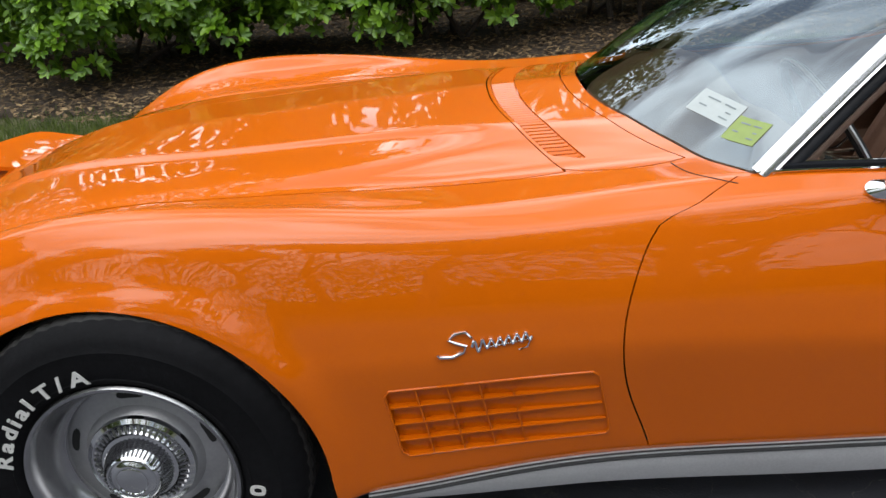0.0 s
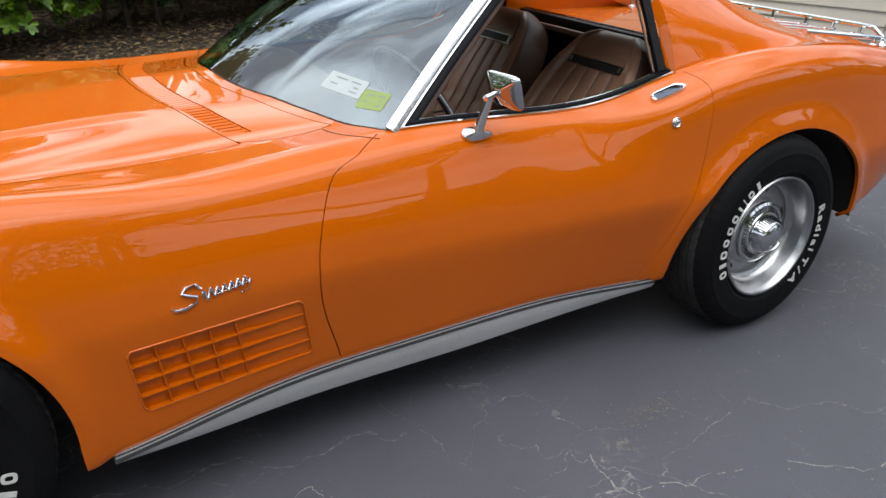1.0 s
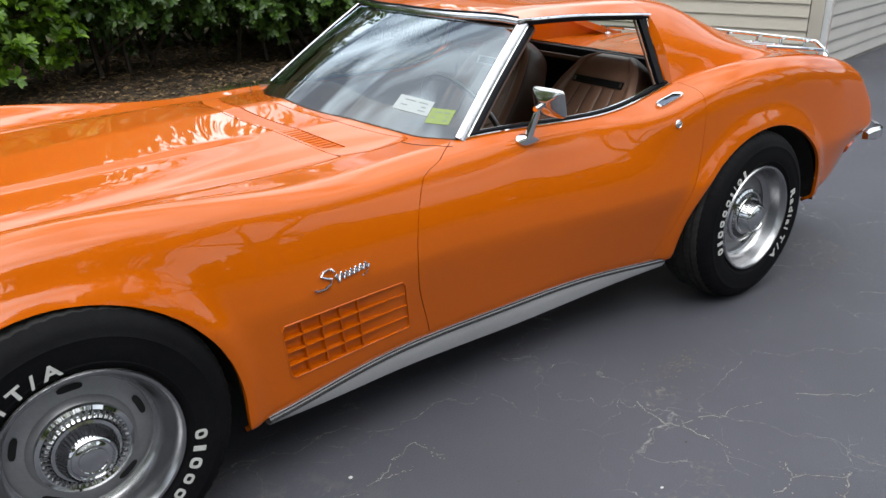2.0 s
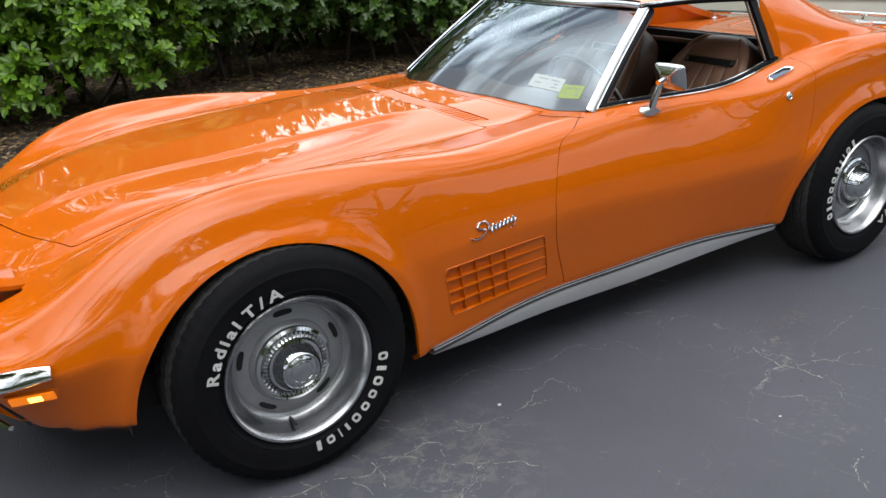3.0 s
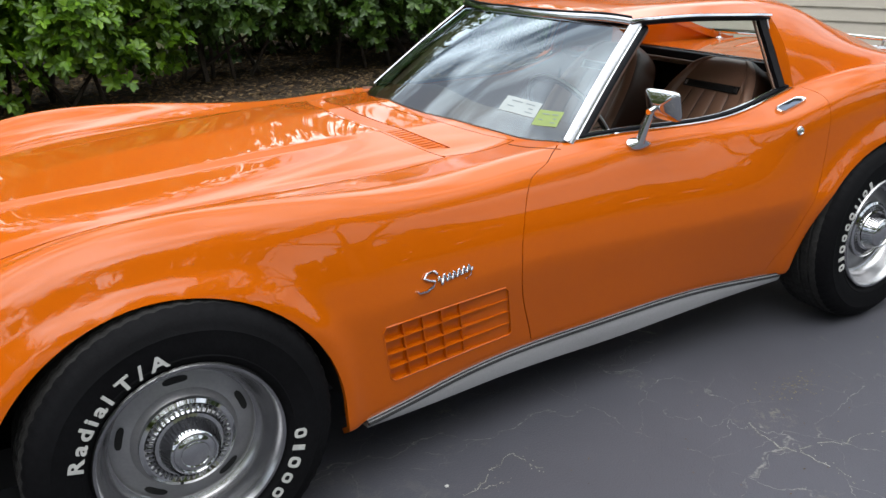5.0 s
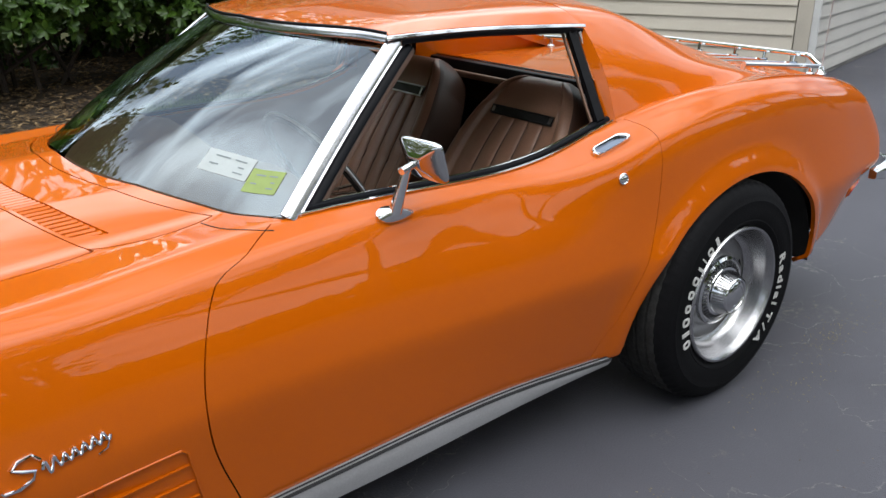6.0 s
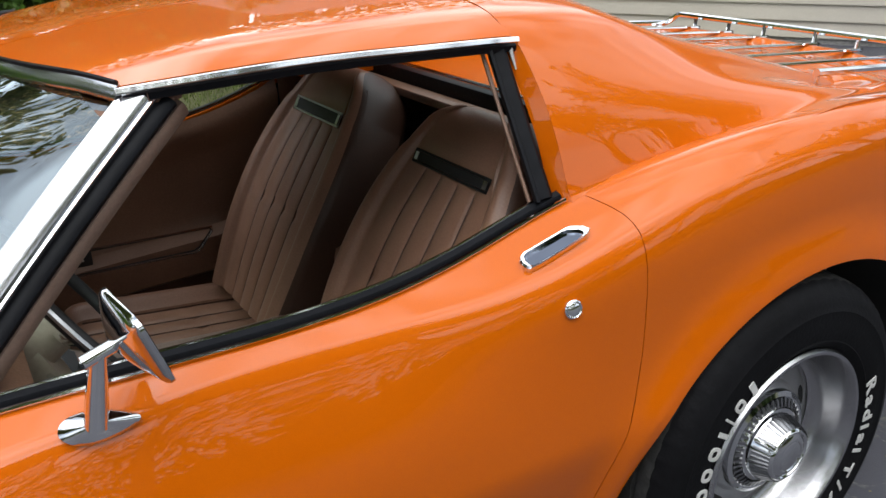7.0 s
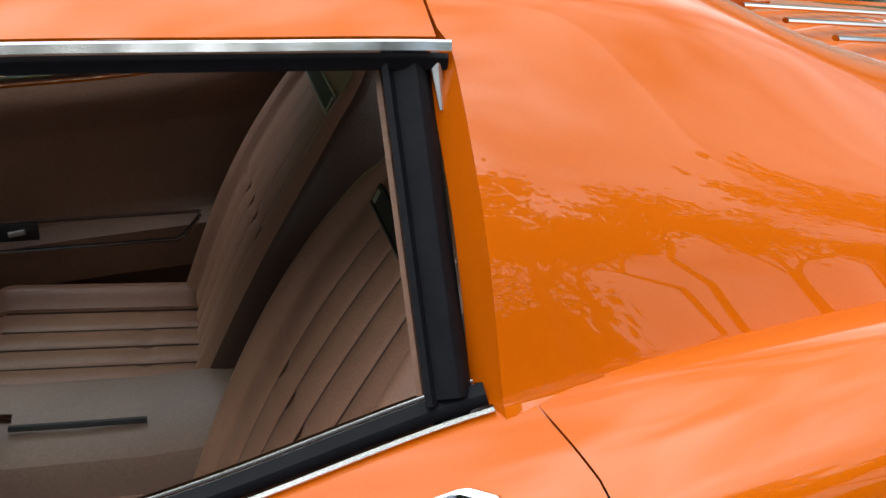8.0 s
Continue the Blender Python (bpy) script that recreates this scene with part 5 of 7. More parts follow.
# fender vents: a sloping sunk plate behind thin crossing blades
def vent_depth(v):
    a, _ = vent_uv(v)
    cell = np.clip(a / 0.60, 0, 1)
    return 0.003 + 0.011 * (1 - smooth01((a - 0.42) / 0.45)) * (0.55 + 0.45 * (1 - (cell * 4) % 1.0))


vent_bed = clip(*BODY, lambda v: in_vent(v) + 0.002)
fine = []
for s in (1, -1):
    vent = tagged(new("fender_vent"), "")
    vent.parent = car
    one = clip(*vent_bed, lambda v: -s * v[:, 1])
    bed_v, bed_f = sunk(one, vent_depth)
    mesh_object("vent_plate", bed_v[:, :3], bed_f, PAINT, vent)

    def on_vent(a, u, deep):
        z = VENT_Z0 + u * (VENT_Z1 - VENT_Z0)
        x = VENT_X0 + 0.012 - 0.026 * u + a * (VENT_X1 - VENT_X0 + 0.004 - 0.004 * u)
        v = Surface.v_of_z(x, z)
        p, n = Surface.at_v(x, v), Surface.normal(x, v)
        q = p - n * deep
        return (q.x, s * q.y, q.z)

    rim = [(a, 0.0) for a in np.linspace(0.03, 0.97, 22)] + [(0.995, u) for u in np.linspace(0.07, 0.93, 9)] + [(a, 1.0) for a in np.linspace(0.97, 0.03, 22)] + [(0.004, u) for u in np.linspace(0.93, 0.07, 9)]
    part("vent_rim", tube([on_vent(a, u, -0.0004) for a, u in rim], 0.0026, 6, True), PAINT, vent)
    for u in (0.0, 0.25, 0.5, 0.75, 1.0):
        bm = bmesh.new()
        rings = []
        end = 0.985 if u < 1 else 0.95
        for a in np.linspace(0.01 if 0 < u < 1 else 0.03, end, 26):
            w = 0.010
            deep = float(0.003 + 0.02 * (1 - smooth01((a - 0.5) / 0.5)))
            rings.append([bm.verts.new(on_vent(a, u + d, e)) for d, e in ((-w, -0.0015), (w, -0.0015), (w * 1.3, deep), (-w * 1.3, deep))])
        for x, y in zip(rings, rings[1:]):
            for k in range(4):
                bm.faces.new((x[k], x[(k + 1) % 4], y[(k + 1) % 4], y[k]))
        bm.faces.new(rings[0])
        bm.faces.new(rings[-1])
        part("vent_blade", bm, PAINT, vent, smooth=False)
    for a in (0.148, 0.294, 0.44, 0.586):
        bm = bmesh.new()
        rings = []
        for u in np.linspace(0.02, 0.98, 12):
            w = 0.0036
            deep = 0.004 + 0.030 * (1 - float(smooth01((a - 0.42) / 0.45)))
            rings.append([bm.verts.new(on_vent(a + d, u, e)) for d, e in ((-w, -0.0005), (w, -0.0005), (w, deep), (-w, deep))])
        for x, y in zip(rings, rings[1:]):
            for k in range(4):
                bm.faces.new((x[k], x[(k + 1) % 4], y[(k + 1) % 4], y[k]))
        part("vent_blade", bm, PAINT, vent, smooth=False)


# script badge above the vent, as a plain flowing shape
def badge_point(a, h, out=0.004):
    x = 0.590 + 0.178 * a
    z = 0.545 + 0.012 * a + h * 1.12
    v = Surface.v_of_z(x, z)
    p = Surface.at_v(x, v) + Surface.normal(x, v) * out
    return p


badge = part("badge", tube([badge_point(a, h) for a, h in ((0.36, 0.020), (0.30, 0.031), (0.18, 0.030), (0.12, 0.022), (0.2, 0.014), (0.3, 0.007), (0.27, -0.003), (0.15, -0.009), (0.02, -0.006), (0.0, -0.001))], lambda t: 0.0030, 6), CHROME, car, "chrome script badge")
wave = [badge_point(0.36 + 0.62 * t, 0.004 + 0.0085 * math.sin(t * 44) * (1.2 if t < 0.2 else 0.85) + 0.004 * t) for t in np.linspace(0, 1, 90)]
part("badge_stroke", tube(wave, 0.0027, 6), CHROME, badge)
part("badge_stroke", tube([badge_point(a, h) for a, h in ((0.50, 0.0), (0.72, 0.001), (0.97, 0.004), (0.93, -0.010), (0.84, -0.013))], 0.0016, 6), CHROME, badge)

# windscreen
def screen_point(s, t, out=0.0):
    """s from -1 to 1 across, t from 0 at the cowl to 1 at the roof."""
    y0, y1 = 0.592 * s, 0.462 * s
    h = Surface.section(float(glass_base(y0)))
    z0 = float(np.interp(abs(y0), h[:, 1], h[:, 2])) + 0.002
    x0 = float(glass_base(y0)) + 0.006
    x1, z1 = float(header(y1)) + 0.012, float(np.interp(abs(s), (0, 0.6, 1), (float(roof_mid(1.45)), float(roof_mid(1.47)) - 0.008, float(roof_edge_z(1.55))))) - 0.014
    bow = math.sin(math.pi * t) * 0.018 * (1 - 0.8 * s ** 4)
    return Vector((x0 + (x1 - x0) * t - bow - out * 0.7, y0 + (y1 - y0) * t, z0 + (z1 - z0) * t + bow * 0.9 + out * 0.7))


bm = bmesh.new()
rows = [[bm.verts.new(screen_point(s, t)) for s in np.linspace(-1, 1, 49)] for t in np.linspace(0, 1, 17)]
for a, b in zip(rows, rows[1:]):
    for k in range(48):
        bm.faces.new((a[k], a[k + 1], b[k + 1], b[k]))
screen = part("windscreen", bm, GLASS, car, "raked green-tinted windscreen")
screen.visible_shadow = False
for s in (-1, 1):
    out = (-0.35, s * 0.8, 0.45)
    line = [screen_point(s, t) + Vector((0.012, s * 0.006, 0)) for t in np.linspace(-0.01, 1.0, 14)]
    pillar = strip(line, out, 0.034, 0.008, POLISHED, "pillar_trim", car, "bright chrome windscreen pillar trim")
    strip([p + Vector((0.0195, s * 0.001, -0.009)) for p in line], out, 0.010, 0.008, CHROME, "pillar_bead", pillar)
    strip([p + Vector((0.038, -s * 0.003, -0.016)) for p in line], out, 0.024, 0.010, SEAL, "pillar_seal", pillar)
    strip([p + Vector((0.052, -s * 0.03, -0.030)) for p in line], out, 0.040, 0.026, TAN, "pillar_lining", pillar)


def roof_front(y):
    """The roof's front edge over the windscreen."""
    x = float(header(y))
    yz, _ = rounded(roof_row(x), (0, 0.9, 0.8, 0))
    return Vector((x, y, float(np.interp(abs(y), yz[:, 0], yz[:, 1]))))


head = [roof_front(y) + Vector((0.001, 0, -0.011)) for y in np.linspace(-0.468, 0.468, 40)]
strip(head, (-0.93, 0, 0.36), 0.024, 0.008, POLISHED, "header_trim", car, "chrome strip over the windscreen")
strip([p + Vector((-0.001, 0, 0.012)) for p in head], (-0.6, 0, 0.8), 0.006, 0.006, SEAL, "header_seal", car)
strip([p + Vector((0.055, 0, -0.008)) for p in head], (-0.2, 0, -1), 0.06, 0.012, LEATHER_DARK, "header_lining", car)
for a, b, z0, z1, mat in ((-0.94, -0.828, 0.10, 0.215, STICK_GREEN), (-0.825, -0.65, 0.145, 0.255, STICK_WHITE)):
    bm = bmesh.new()
    q = [[bm.verts.new(screen_point(a + (b - a) * i / 4, z0 + (z1 - z0) * j / 3 + 0.05 * (i / 4) * 0, 0.0015)) for i in range(5)] for j in range(4)]
    for x, y in zip(q, q[1:]):
        for k in range(4):
            bm.faces.new((x[k], x[k + 1], y[k + 1], y[k]))
    sticker = part("windscreen_sticker", bm, mat, car, "square inspection sticker on the windscreen")
    for i, j, w in ((0.15, 0.72, 0.25), (0.5, 0.72, 0.3), (0.15, 0.45, 0.12), (0.12, 0.2, 0.2), (0.66, 0.35, 0.18)):
        bm = bmesh.new()
        bm.faces.new([bm.verts.new(screen_point(a + (b - a) * p, z0 + (z1 - z0) * q, 0.0025)) for p, q in ((i, j), (i + w, j), (i + w, j + 0.06), (i, j + 0.06))])
        part("print_bar", bm, INK, sticker)

# roof edge: bright drip rails over black seals
for s in (-1, 1):
    rail = [(x, s * (float(roof_edge_y(x)) + 0.003), float(roof_edge_z(x)) - 0.006) for x in np.linspace(1.545, 2.128, 24)]
    drip = strip(rail, (0, s, 0.25), 0.0095, 0.006, CHROME, "drip_rail", car, "chrome rail along the roof edge")
    strip([(x, y - s * 0.012, z - 0.011) for x, y, z in rail], (0, s, -0.2), 0.014, 0.010, SEAL, "roof_seal", drip)
    strip([(x, y - s * 0.045, z - 0.012) for x, y, z in rail], (0, s * 0.2, -1), 0.06, 0.008, LEATHER_DARK, "roof_lining", drip)
    # rear post of the door opening
    a, b = Vector((2.100, s * 0.498, 1.090)), Vector((2.086, s * 0.620, 0.866))
    post_line = [a.lerp(b, t) + Vector((0.012 * t, 0, 0)) for t in np.linspace(0, 1, 8)]
    post = strip([p + Vector((0.004, 0, 0)) for p in post_line], (-0.45, s, 0.1), 0.029, 0.018, SEAL, "post_seal", car, "black rubber door post seal")
    strip([p + Vector((-0.013, -s * 0.012, -0.004)) for p in post_line], (-0.6, s, 0), 0.007, 0.012, LEATHER_DARK, "post_trim", post)
    strip([p + Vector((-0.012, s * 0.006, 0)) for p in post_line], (-0.4, s, 0), 0.008, 0.014, SEAL, "post_bead", post)
    strip([Vector((2.120, s * 0.519, 1.084)).lerp(Vector((2.122, s * 0.531, 1.050)), t) for t in (0, 0.5, 1)], (-0.6, s, 0.1), lambda t: 0.009 - 0.006 * t, 0.005, BRUSHED, "post_cap", post)
    # window sill: seal between two bright beads
    belt = [Surface.at_v(x, 3.0) for x in np.linspace(1.20, 2.125, 44)]
    belt = [Vector((p.x, s * abs(p.y), p.z - (right_drop(p.x) if s > 0 else 0))) for p in belt]
    owner = door_left if s < 0 else door_right
    seal = strip([p + Vector((0, -s * (0.013 if s < 0 else 0.019), 0.002 if s < 0 else 0.011)) for p in belt], (0, s * 0.30, 1), 0.017 if s < 0 else 0.036, 0.011, SEAL, "window_seal", owner)
    part("sill_bead", tube([p + Vector((0, s * 0.0035, 0.004)) for p in belt], 0.0032, 6), CHROME, owner)
    part("inner_bead", tube([p + Vector((0, -s * (0.0245 if s < 0 else 0.036), 0.010 if s < 0 else 0.020)) for p in belt], 0.0026 if s < 0 else 0.004, 6), CHROME, owner)

# door handle plate, lock and mirror
hx, hv = 2.058, Surface.v_of_y(2.058, 0.702)
turn_to = Surface.frame_at(hx, hv)
local = turn_to.inverted() @ Vector((2.108, -0.718, 0.846)) - turn_to.inverted() @ Vector((2.008, -0.685, 0.806))
hm = Surface.frame_at(hx, hv, math.degrees(math.atan2(local.y, local.x)) + 9) @ pose(0, 0, 0.0042)
def plate(scale, h):
    """The handle's outline: a slanted plate, blunt in front and pointed behind."""
    return [hm @ Vector((x * scale - 0.002 * (scale < 0.9), y * scale * 0.86, h)) for x, y in ((-0.058, -0.012), (-0.054, -0.017), (-0.040, -0.019), (0.040, -0.017), (0.056, -0.012), (0.060, -0.006), (0.056, 0.004), (0.040, 0.017), (0.032, 0.019), (-0.048, 0.018), (-0.056, 0.014), (-0.060, 0.002))]


bm = bmesh.new()
rings = [[bm.verts.new(p) for p in plate(sc, h)] for sc, h in ((1.0, -0.008), (1.0, 0.005), (0.95, 0.0075), (0.84, 0.0065), (0.80, -0.001))]
for x, y in zip(rings, rings[1:]):
    for k in range(12):
        bm.faces.new((x[k], x[(k + 1) % 12], y[(k + 1) % 12], y[k]))
handle = part("door_handle", bm, CHROME, door_left, "flush chrome door handle plate")
bm = bmesh.new()
bm.faces.new([bm.verts.new(p + (hm.to_3x3() @ Vector((0, 0, 1))) * (0.0015 * (i in (0, 1, 2, 3, 4, 5)) - 0.0004)) for i, p in enumerate(plate(0.80, 0.0))])
part("handle_flap", bm, FLAP, handle, "mirror-bright recessed handle flap")
lv = Surface.v_of_z(2.043, 0.754)
lm = Surface.frame_at(2.043, lv)
lock = turned([(0.0145, 0.0), (0.0145, 0.004), (0.0125, 0.006), (0.0105, 0.0048), (0.0095, 0.0055), (0.006, 0.0068), (0.002, 0.0072)], lm, 24)
part("door_lock", lock, CHROME, door_left, "round chrome door lock")


def make_mirror():
    fx, fv = 1.410, Surface.v_of_y(1.410, 0.668)
    fm = Surface.frame_at(fx, fv, -8)
    bm = bmesh.new()
    rings = []
    for scale, h in ((1.0, 0.0), (0.99, 0.007), (0.82, 0.012), (0.45, 0.020), (0.2, 0.026)):
        ring = []
        for k in range(28):
            t = 2 * math.pi * k / 28
            c, d = math.cos(t), math.sin(t)
            ring.append(bm.verts.new(fm @ Vector((0.040 * scale * c * (1 + 0.12 * abs(c)) + 0.004, 0.019 * scale * d * (1 - 0.30 * c), h))))
        rings.append(ring)
    for x, y in zip(rings, rings[1:]):
        for k in range(28):
            bm.faces.new((x[k], x[(k + 1) % 28], y[(k + 1) % 28], y[k]))
    mirror = part("door_mirror", bm, CHROME, door_left, "chrome door mirror on a stalk")
    foot, neck = fm @ Vector((0, 0, 0.014)), Vector((1.428, -0.700, 0.882))
    part("mirror_stem", tube([foot.lerp(neck, t) for t in np.linspace(0, 1, 9)], lambda t: 0.0145 - 0.005 * t, 10), CHROME, mirror)
    part("mirror_collar", tube([neck + Vector((-0.018, -0.004, -0.003)), neck + Vector((0.022, 0.004, 0.004))], 0.0085, 10), CHROME, mirror)
    # head: the rim stands upright and looks to the rear; the back is a faceted hood
    middle = Vector((1.476, -0.702, 0.893))
    facing = Vector((0.95, 0.10, 0.27)).normalized()
    across = Vector((0, 0, 1)).cross(facing).normalized()
    up = facing.cross(across)
    outline = []
    for t in np.linspace(0, 2 * math.pi, 49)[:-1]:
        c, d = math.cos(t), math.sin(t)
        outline.append((0.061 * math.copysign(abs(c) ** 0.28, c) * (1 + 0.05 * d), 0.046 * math.copysign(abs(d) ** 0.28, d)))
    bm = bmesh.new()
    n = len(outline)
    loops = []
    for scale, depth in ((0.96, -0.001), (1.0, -0.002), (1.0, -0.007), (0.95, -0.011), (0.80, -0.016), (0.60, -0.022), (0.36, -0.028), (0.16, -0.032)):
        toward = 1 - scale
        shift = (neck - middle) * min(1.0, toward * 1.1)
        shift -= facing * shift.dot(facing)
        loops.append([bm.verts.new(middle + shift + across * a * scale + up * b * scale + facing * depth) for a, b in outline])
    for x, y in zip(loops, loops[1:]):
        for k in range(n):
            bm.faces.new((x[k], x[(k + 1) % n], y[(k + 1) % n], y[k]))
    bm.faces.new(loops[-1])
    part("mirror_shell", bm, AGED_CHROME, mirror)
    bm = bmesh.new()
    bm.faces.new([bm.verts.new(middle + across * a * 0.96 + up * b * 0.96 - facing * 0.003) for a, b in outline])
    part("mirror_glass", bm, CHROME, mirror)


make_mirror()

# headlamp lids, raised, and the lamps under them
for s in (-1, 1):
    inner_front, outer_front, outer_rear, inner_rear = (Vector((x, s * y, z)) for x, y, z in ((-0.864, 0.178, 0.660), (-0.756, 0.520, 0.655), (-0.545, 0.520, 0.619), (-0.625, 0.170, 0.640)))

    def lid_point(a, b, drop=0.0):
        """a: 0 inside to 1 outside, b: 0 front to 1 rear."""
        p = inner_front.lerp(outer_front, a).lerp(inner_rear.lerp(outer_rear, a), b)
        crown = 0.0012 * math.sin(math.pi * min(max(a, 0), 1))
        return p + Vector((-0.020 * math.sin(math.pi * a) * (1 - b), 0, crown - drop))

    n = 14
    cells = [[(i / n, j / n) for i in range(n + 1)] for j in range(n + 1)]

    def pull(a, b):
        """Rounds the corners of the plate."""
        ca, cb = 2 * a - 1, 2 * b - 1
        k = 1 - 0.045 * (abs(ca) * abs(cb)) ** 6 * 2
        return (ca * k + 1) / 2, (cb * k + 1) / 2

    bm = bmesh.new()
    top = [[bm.verts.new(lid_point(*pull(a, b))) for a, b in row] for row in cells]
    under = [[bm.verts.new(lid_point(*pull(a, b), 0.012)) for a, b in row] for row in cells]
    for j in range(n):
        for i in range(n):
            bm.faces.new((top[j][i], top[j][i + 1], top[j + 1][i + 1], top[j + 1][i]))
            bm.faces.new((under[j][i], under[j + 1][i], under[j + 1][i + 1], under[j][i + 1]))
    rim = [(0, i) for i in range(n)] + [(j, n) for j in range(n)] + [(n, n - i) for i in range(n)] + [(n - j, 0) for j in range(n)]
    for (j0, i0), (j1, i1) in zip(rim, rim[1:] + rim[:1]):
        bm.faces.new((top[j0][i0], top[j1][i1], under[j1][i1], under[j0][i0]))
    lamp = part("headlamp_lid", bm, PAINT, car, "raised orange headlamp lid")
    # two round lamps in buckets that taper back to the hinge
    for a in (0.27, 0.73):
        top_point = lid_point(a, 0.10, 0.015)
        middle = top_point + Vector((0.022, 0, -0.072))
        m = Matrix.Translation(middle) @ pose(0, 0, 0, 0, -90, 0)
        back = lid_point(a, 0.97, 0.030)
        part("lamp_bucket", tube([middle + Vector((0.004, 0, 0)), middle.lerp(back, 0.12), middle.lerp(back, 0.5), back], lambda t: 0.0745 - 0.030 * t, 28), HOUSING, lamp, "dull orange lamp bucket")
        part("lamp_ring", turned([(0.0750, -0.03), (0.0755, 0.006), (0.072, 0.012), (0.066, 0.010)], m, 40), HOUSING, lamp)
        part("lamp_lens", turned([(0.0705, 0.008), (0.068, 0.015), (0.054, 0.022), (0.032, 0.027), (0.004, 0.029)], m, 40), HEADLIGHT, lamp, "lit round headlamp")
tub = clip(*BODY, lambda v: np.minimum(lid_area(v) + 0.055, v[:, 3] + 0.882))
for s in (-1, 1):
    well_half = clip(*sunk(tub, 0.075), lambda v: s * v[:, 1])
    mesh_object("lamp_well", well_half[0][:, :3], well_half[1], HOUSING, car)

# floors and walls of the lamp wells
for s in (-1, 1):
    bm = bmesh.new()
    bm.faces.new([bm.verts.new((x, s * y, 0.532)) for x, y in ((-0.885, 0.165), (-0.775, 0.545), (-0.58, 0.545), (-0.60, 0.165))])
    part("lamp_well_floor", bm, HOUSING, car)
for s in (-1, 1):
    def nose_z(x, y):
        h = Surface.section(x)
        near = np.abs(h[:, 1] - abs(y)) < 0.02
        return float(h[near, 2].max()) if near.any() else 0.0

    edge = [(-0.620, 0.187), (-0.70, 0.187), (-0.78, 0.187), (-0.84, 0.187)] + [(-0.883 + 0.30 * max(y - 0.17, 0), y) for y in np.linspace(0.19, 0.53, 16)]
    bm = bmesh.new()
    rows = []
    for x, y in edge:
        z = nose_z(x, y) - 0.004
        if z < 0.54:
            continue
        rows.append((bm.verts.new((x, s * y, z)), bm.verts.new((x, s * y, max(z - 0.09, 0.515)))))
    for p, q in zip(rows, rows[1:]):
        bm.faces.new((p[0], q[0], q[1], p[1]))
    part("lamp_well_wall", bm, HOUSING, car)

# front bumper: a thin chrome blade round the nose
plan = []
for x in np.concatenate([np.linspace(-0.565, -0.90, 30), NOSE_X + 0.07 * np.linspace(1, 0, 16)[1:] ** 2]):
    plan.append((x, float(side_y(x)) * nose_plan(x)))
left = [(x, -y) for x, y in plan]
line = left[:-1] + [(NOSE_X - 0.002, 0.0)] + [(x, -y) for x, y in left[:-1][::-1]]
pts = [Vector((x, y, 0.482 + 0.016 * smooth01((x + 0.72) / 0.15))) for x, y in line]
outs = []
for i, p in enumerate(pts):
    d = (pts[min(i + 1, len(pts) - 1)] - pts[max(i - 1, 0)]).normalized()
    o = Vector((-d.y, d.x, 0))
    outs.append(tuple((o if o.dot(Vector((p.x - 0.2, p.y, 0))) > 0 else -o) + Vector((0, 0, 0.45 + 0.22 * smooth01((-0.68 - p.x) / 0.08)))))
strip(pts, outs, lambda t: 0.050 - 0.018 * abs(2 * t - 1) ** 12, 0.022, CHROME, "front_bumper", car, "thin chrome front bumper blade", ((-0.5, 0), (-0.49, 0.70), (-0.45, 0.94), (-0.38, 1), (0, 1.02), (0.38, 1), (0.45, 0.94), (0.49, 0.70), (0.5, 0)))
low = [p + Vector((0.060 + 0.03 * (1 - abs(p.y)), 0, -0.160)) for p in pts if p.x < -0.748]
low_outs = [o for p, o in zip(pts, outs) if p.x < -0.748]
mouth = strip([p + Vector((0.010, 0, 0)) for p in low], low_outs, 0.012, 0.012, CHROME, "grille_trim", car, "chrome edge under the grille opening")
bm = bmesh.new()
for k in range(5):
    sweep(bm, [p + Vector((0.035, 0, 0.02 + 0.026 * k)) for p in low], 0.004, 5)
part("grille_mesh", bm, BLACK_TRIM, mouth)
bm = bmesh.new()
rows = [[bm.verts.new(p + Vector((0.05, 0, h))) for p in low] for h in (-0.01, 0.14)]
for k in range(len(low) - 1):
    bm.faces.new((rows[0][k], rows[0][k + 1], rows[1][k + 1], rows[1][k]))
part("grille_back", bm, DARK, mouth)

# side marker lamps
for s in (-1, 1):
    for x0, z0, lens in ((-0.615, 0.432, AMBER), (3.33, 0.47, RED_LENS)):
        v = Surface.v_of_z(x0, z0)
        m = Surface.frame_at(x0, v)
        if s > 0:
            m = Matrix.Diagonal((1, -1, 1, 1)) @ m
        frame_part = part("marker_frame", boxed((0.118, 0.040, 0.006), m, 0.003), PAINT, car)
        part("marker_lens", boxed((0.100, 0.028, 0.010), m @ pose(0, 0, 0.002), 0.003), lens, frame_part, "amber side marker lamp" if x0 < 0 else "red side marker lamp")
        if x0 < 0:
            part("marker_bulb", boxed((0.030, 0.018, 0.004), m @ pose(0.006, 0, 0.0062), 0.0018, 3), BULB, frame_part)

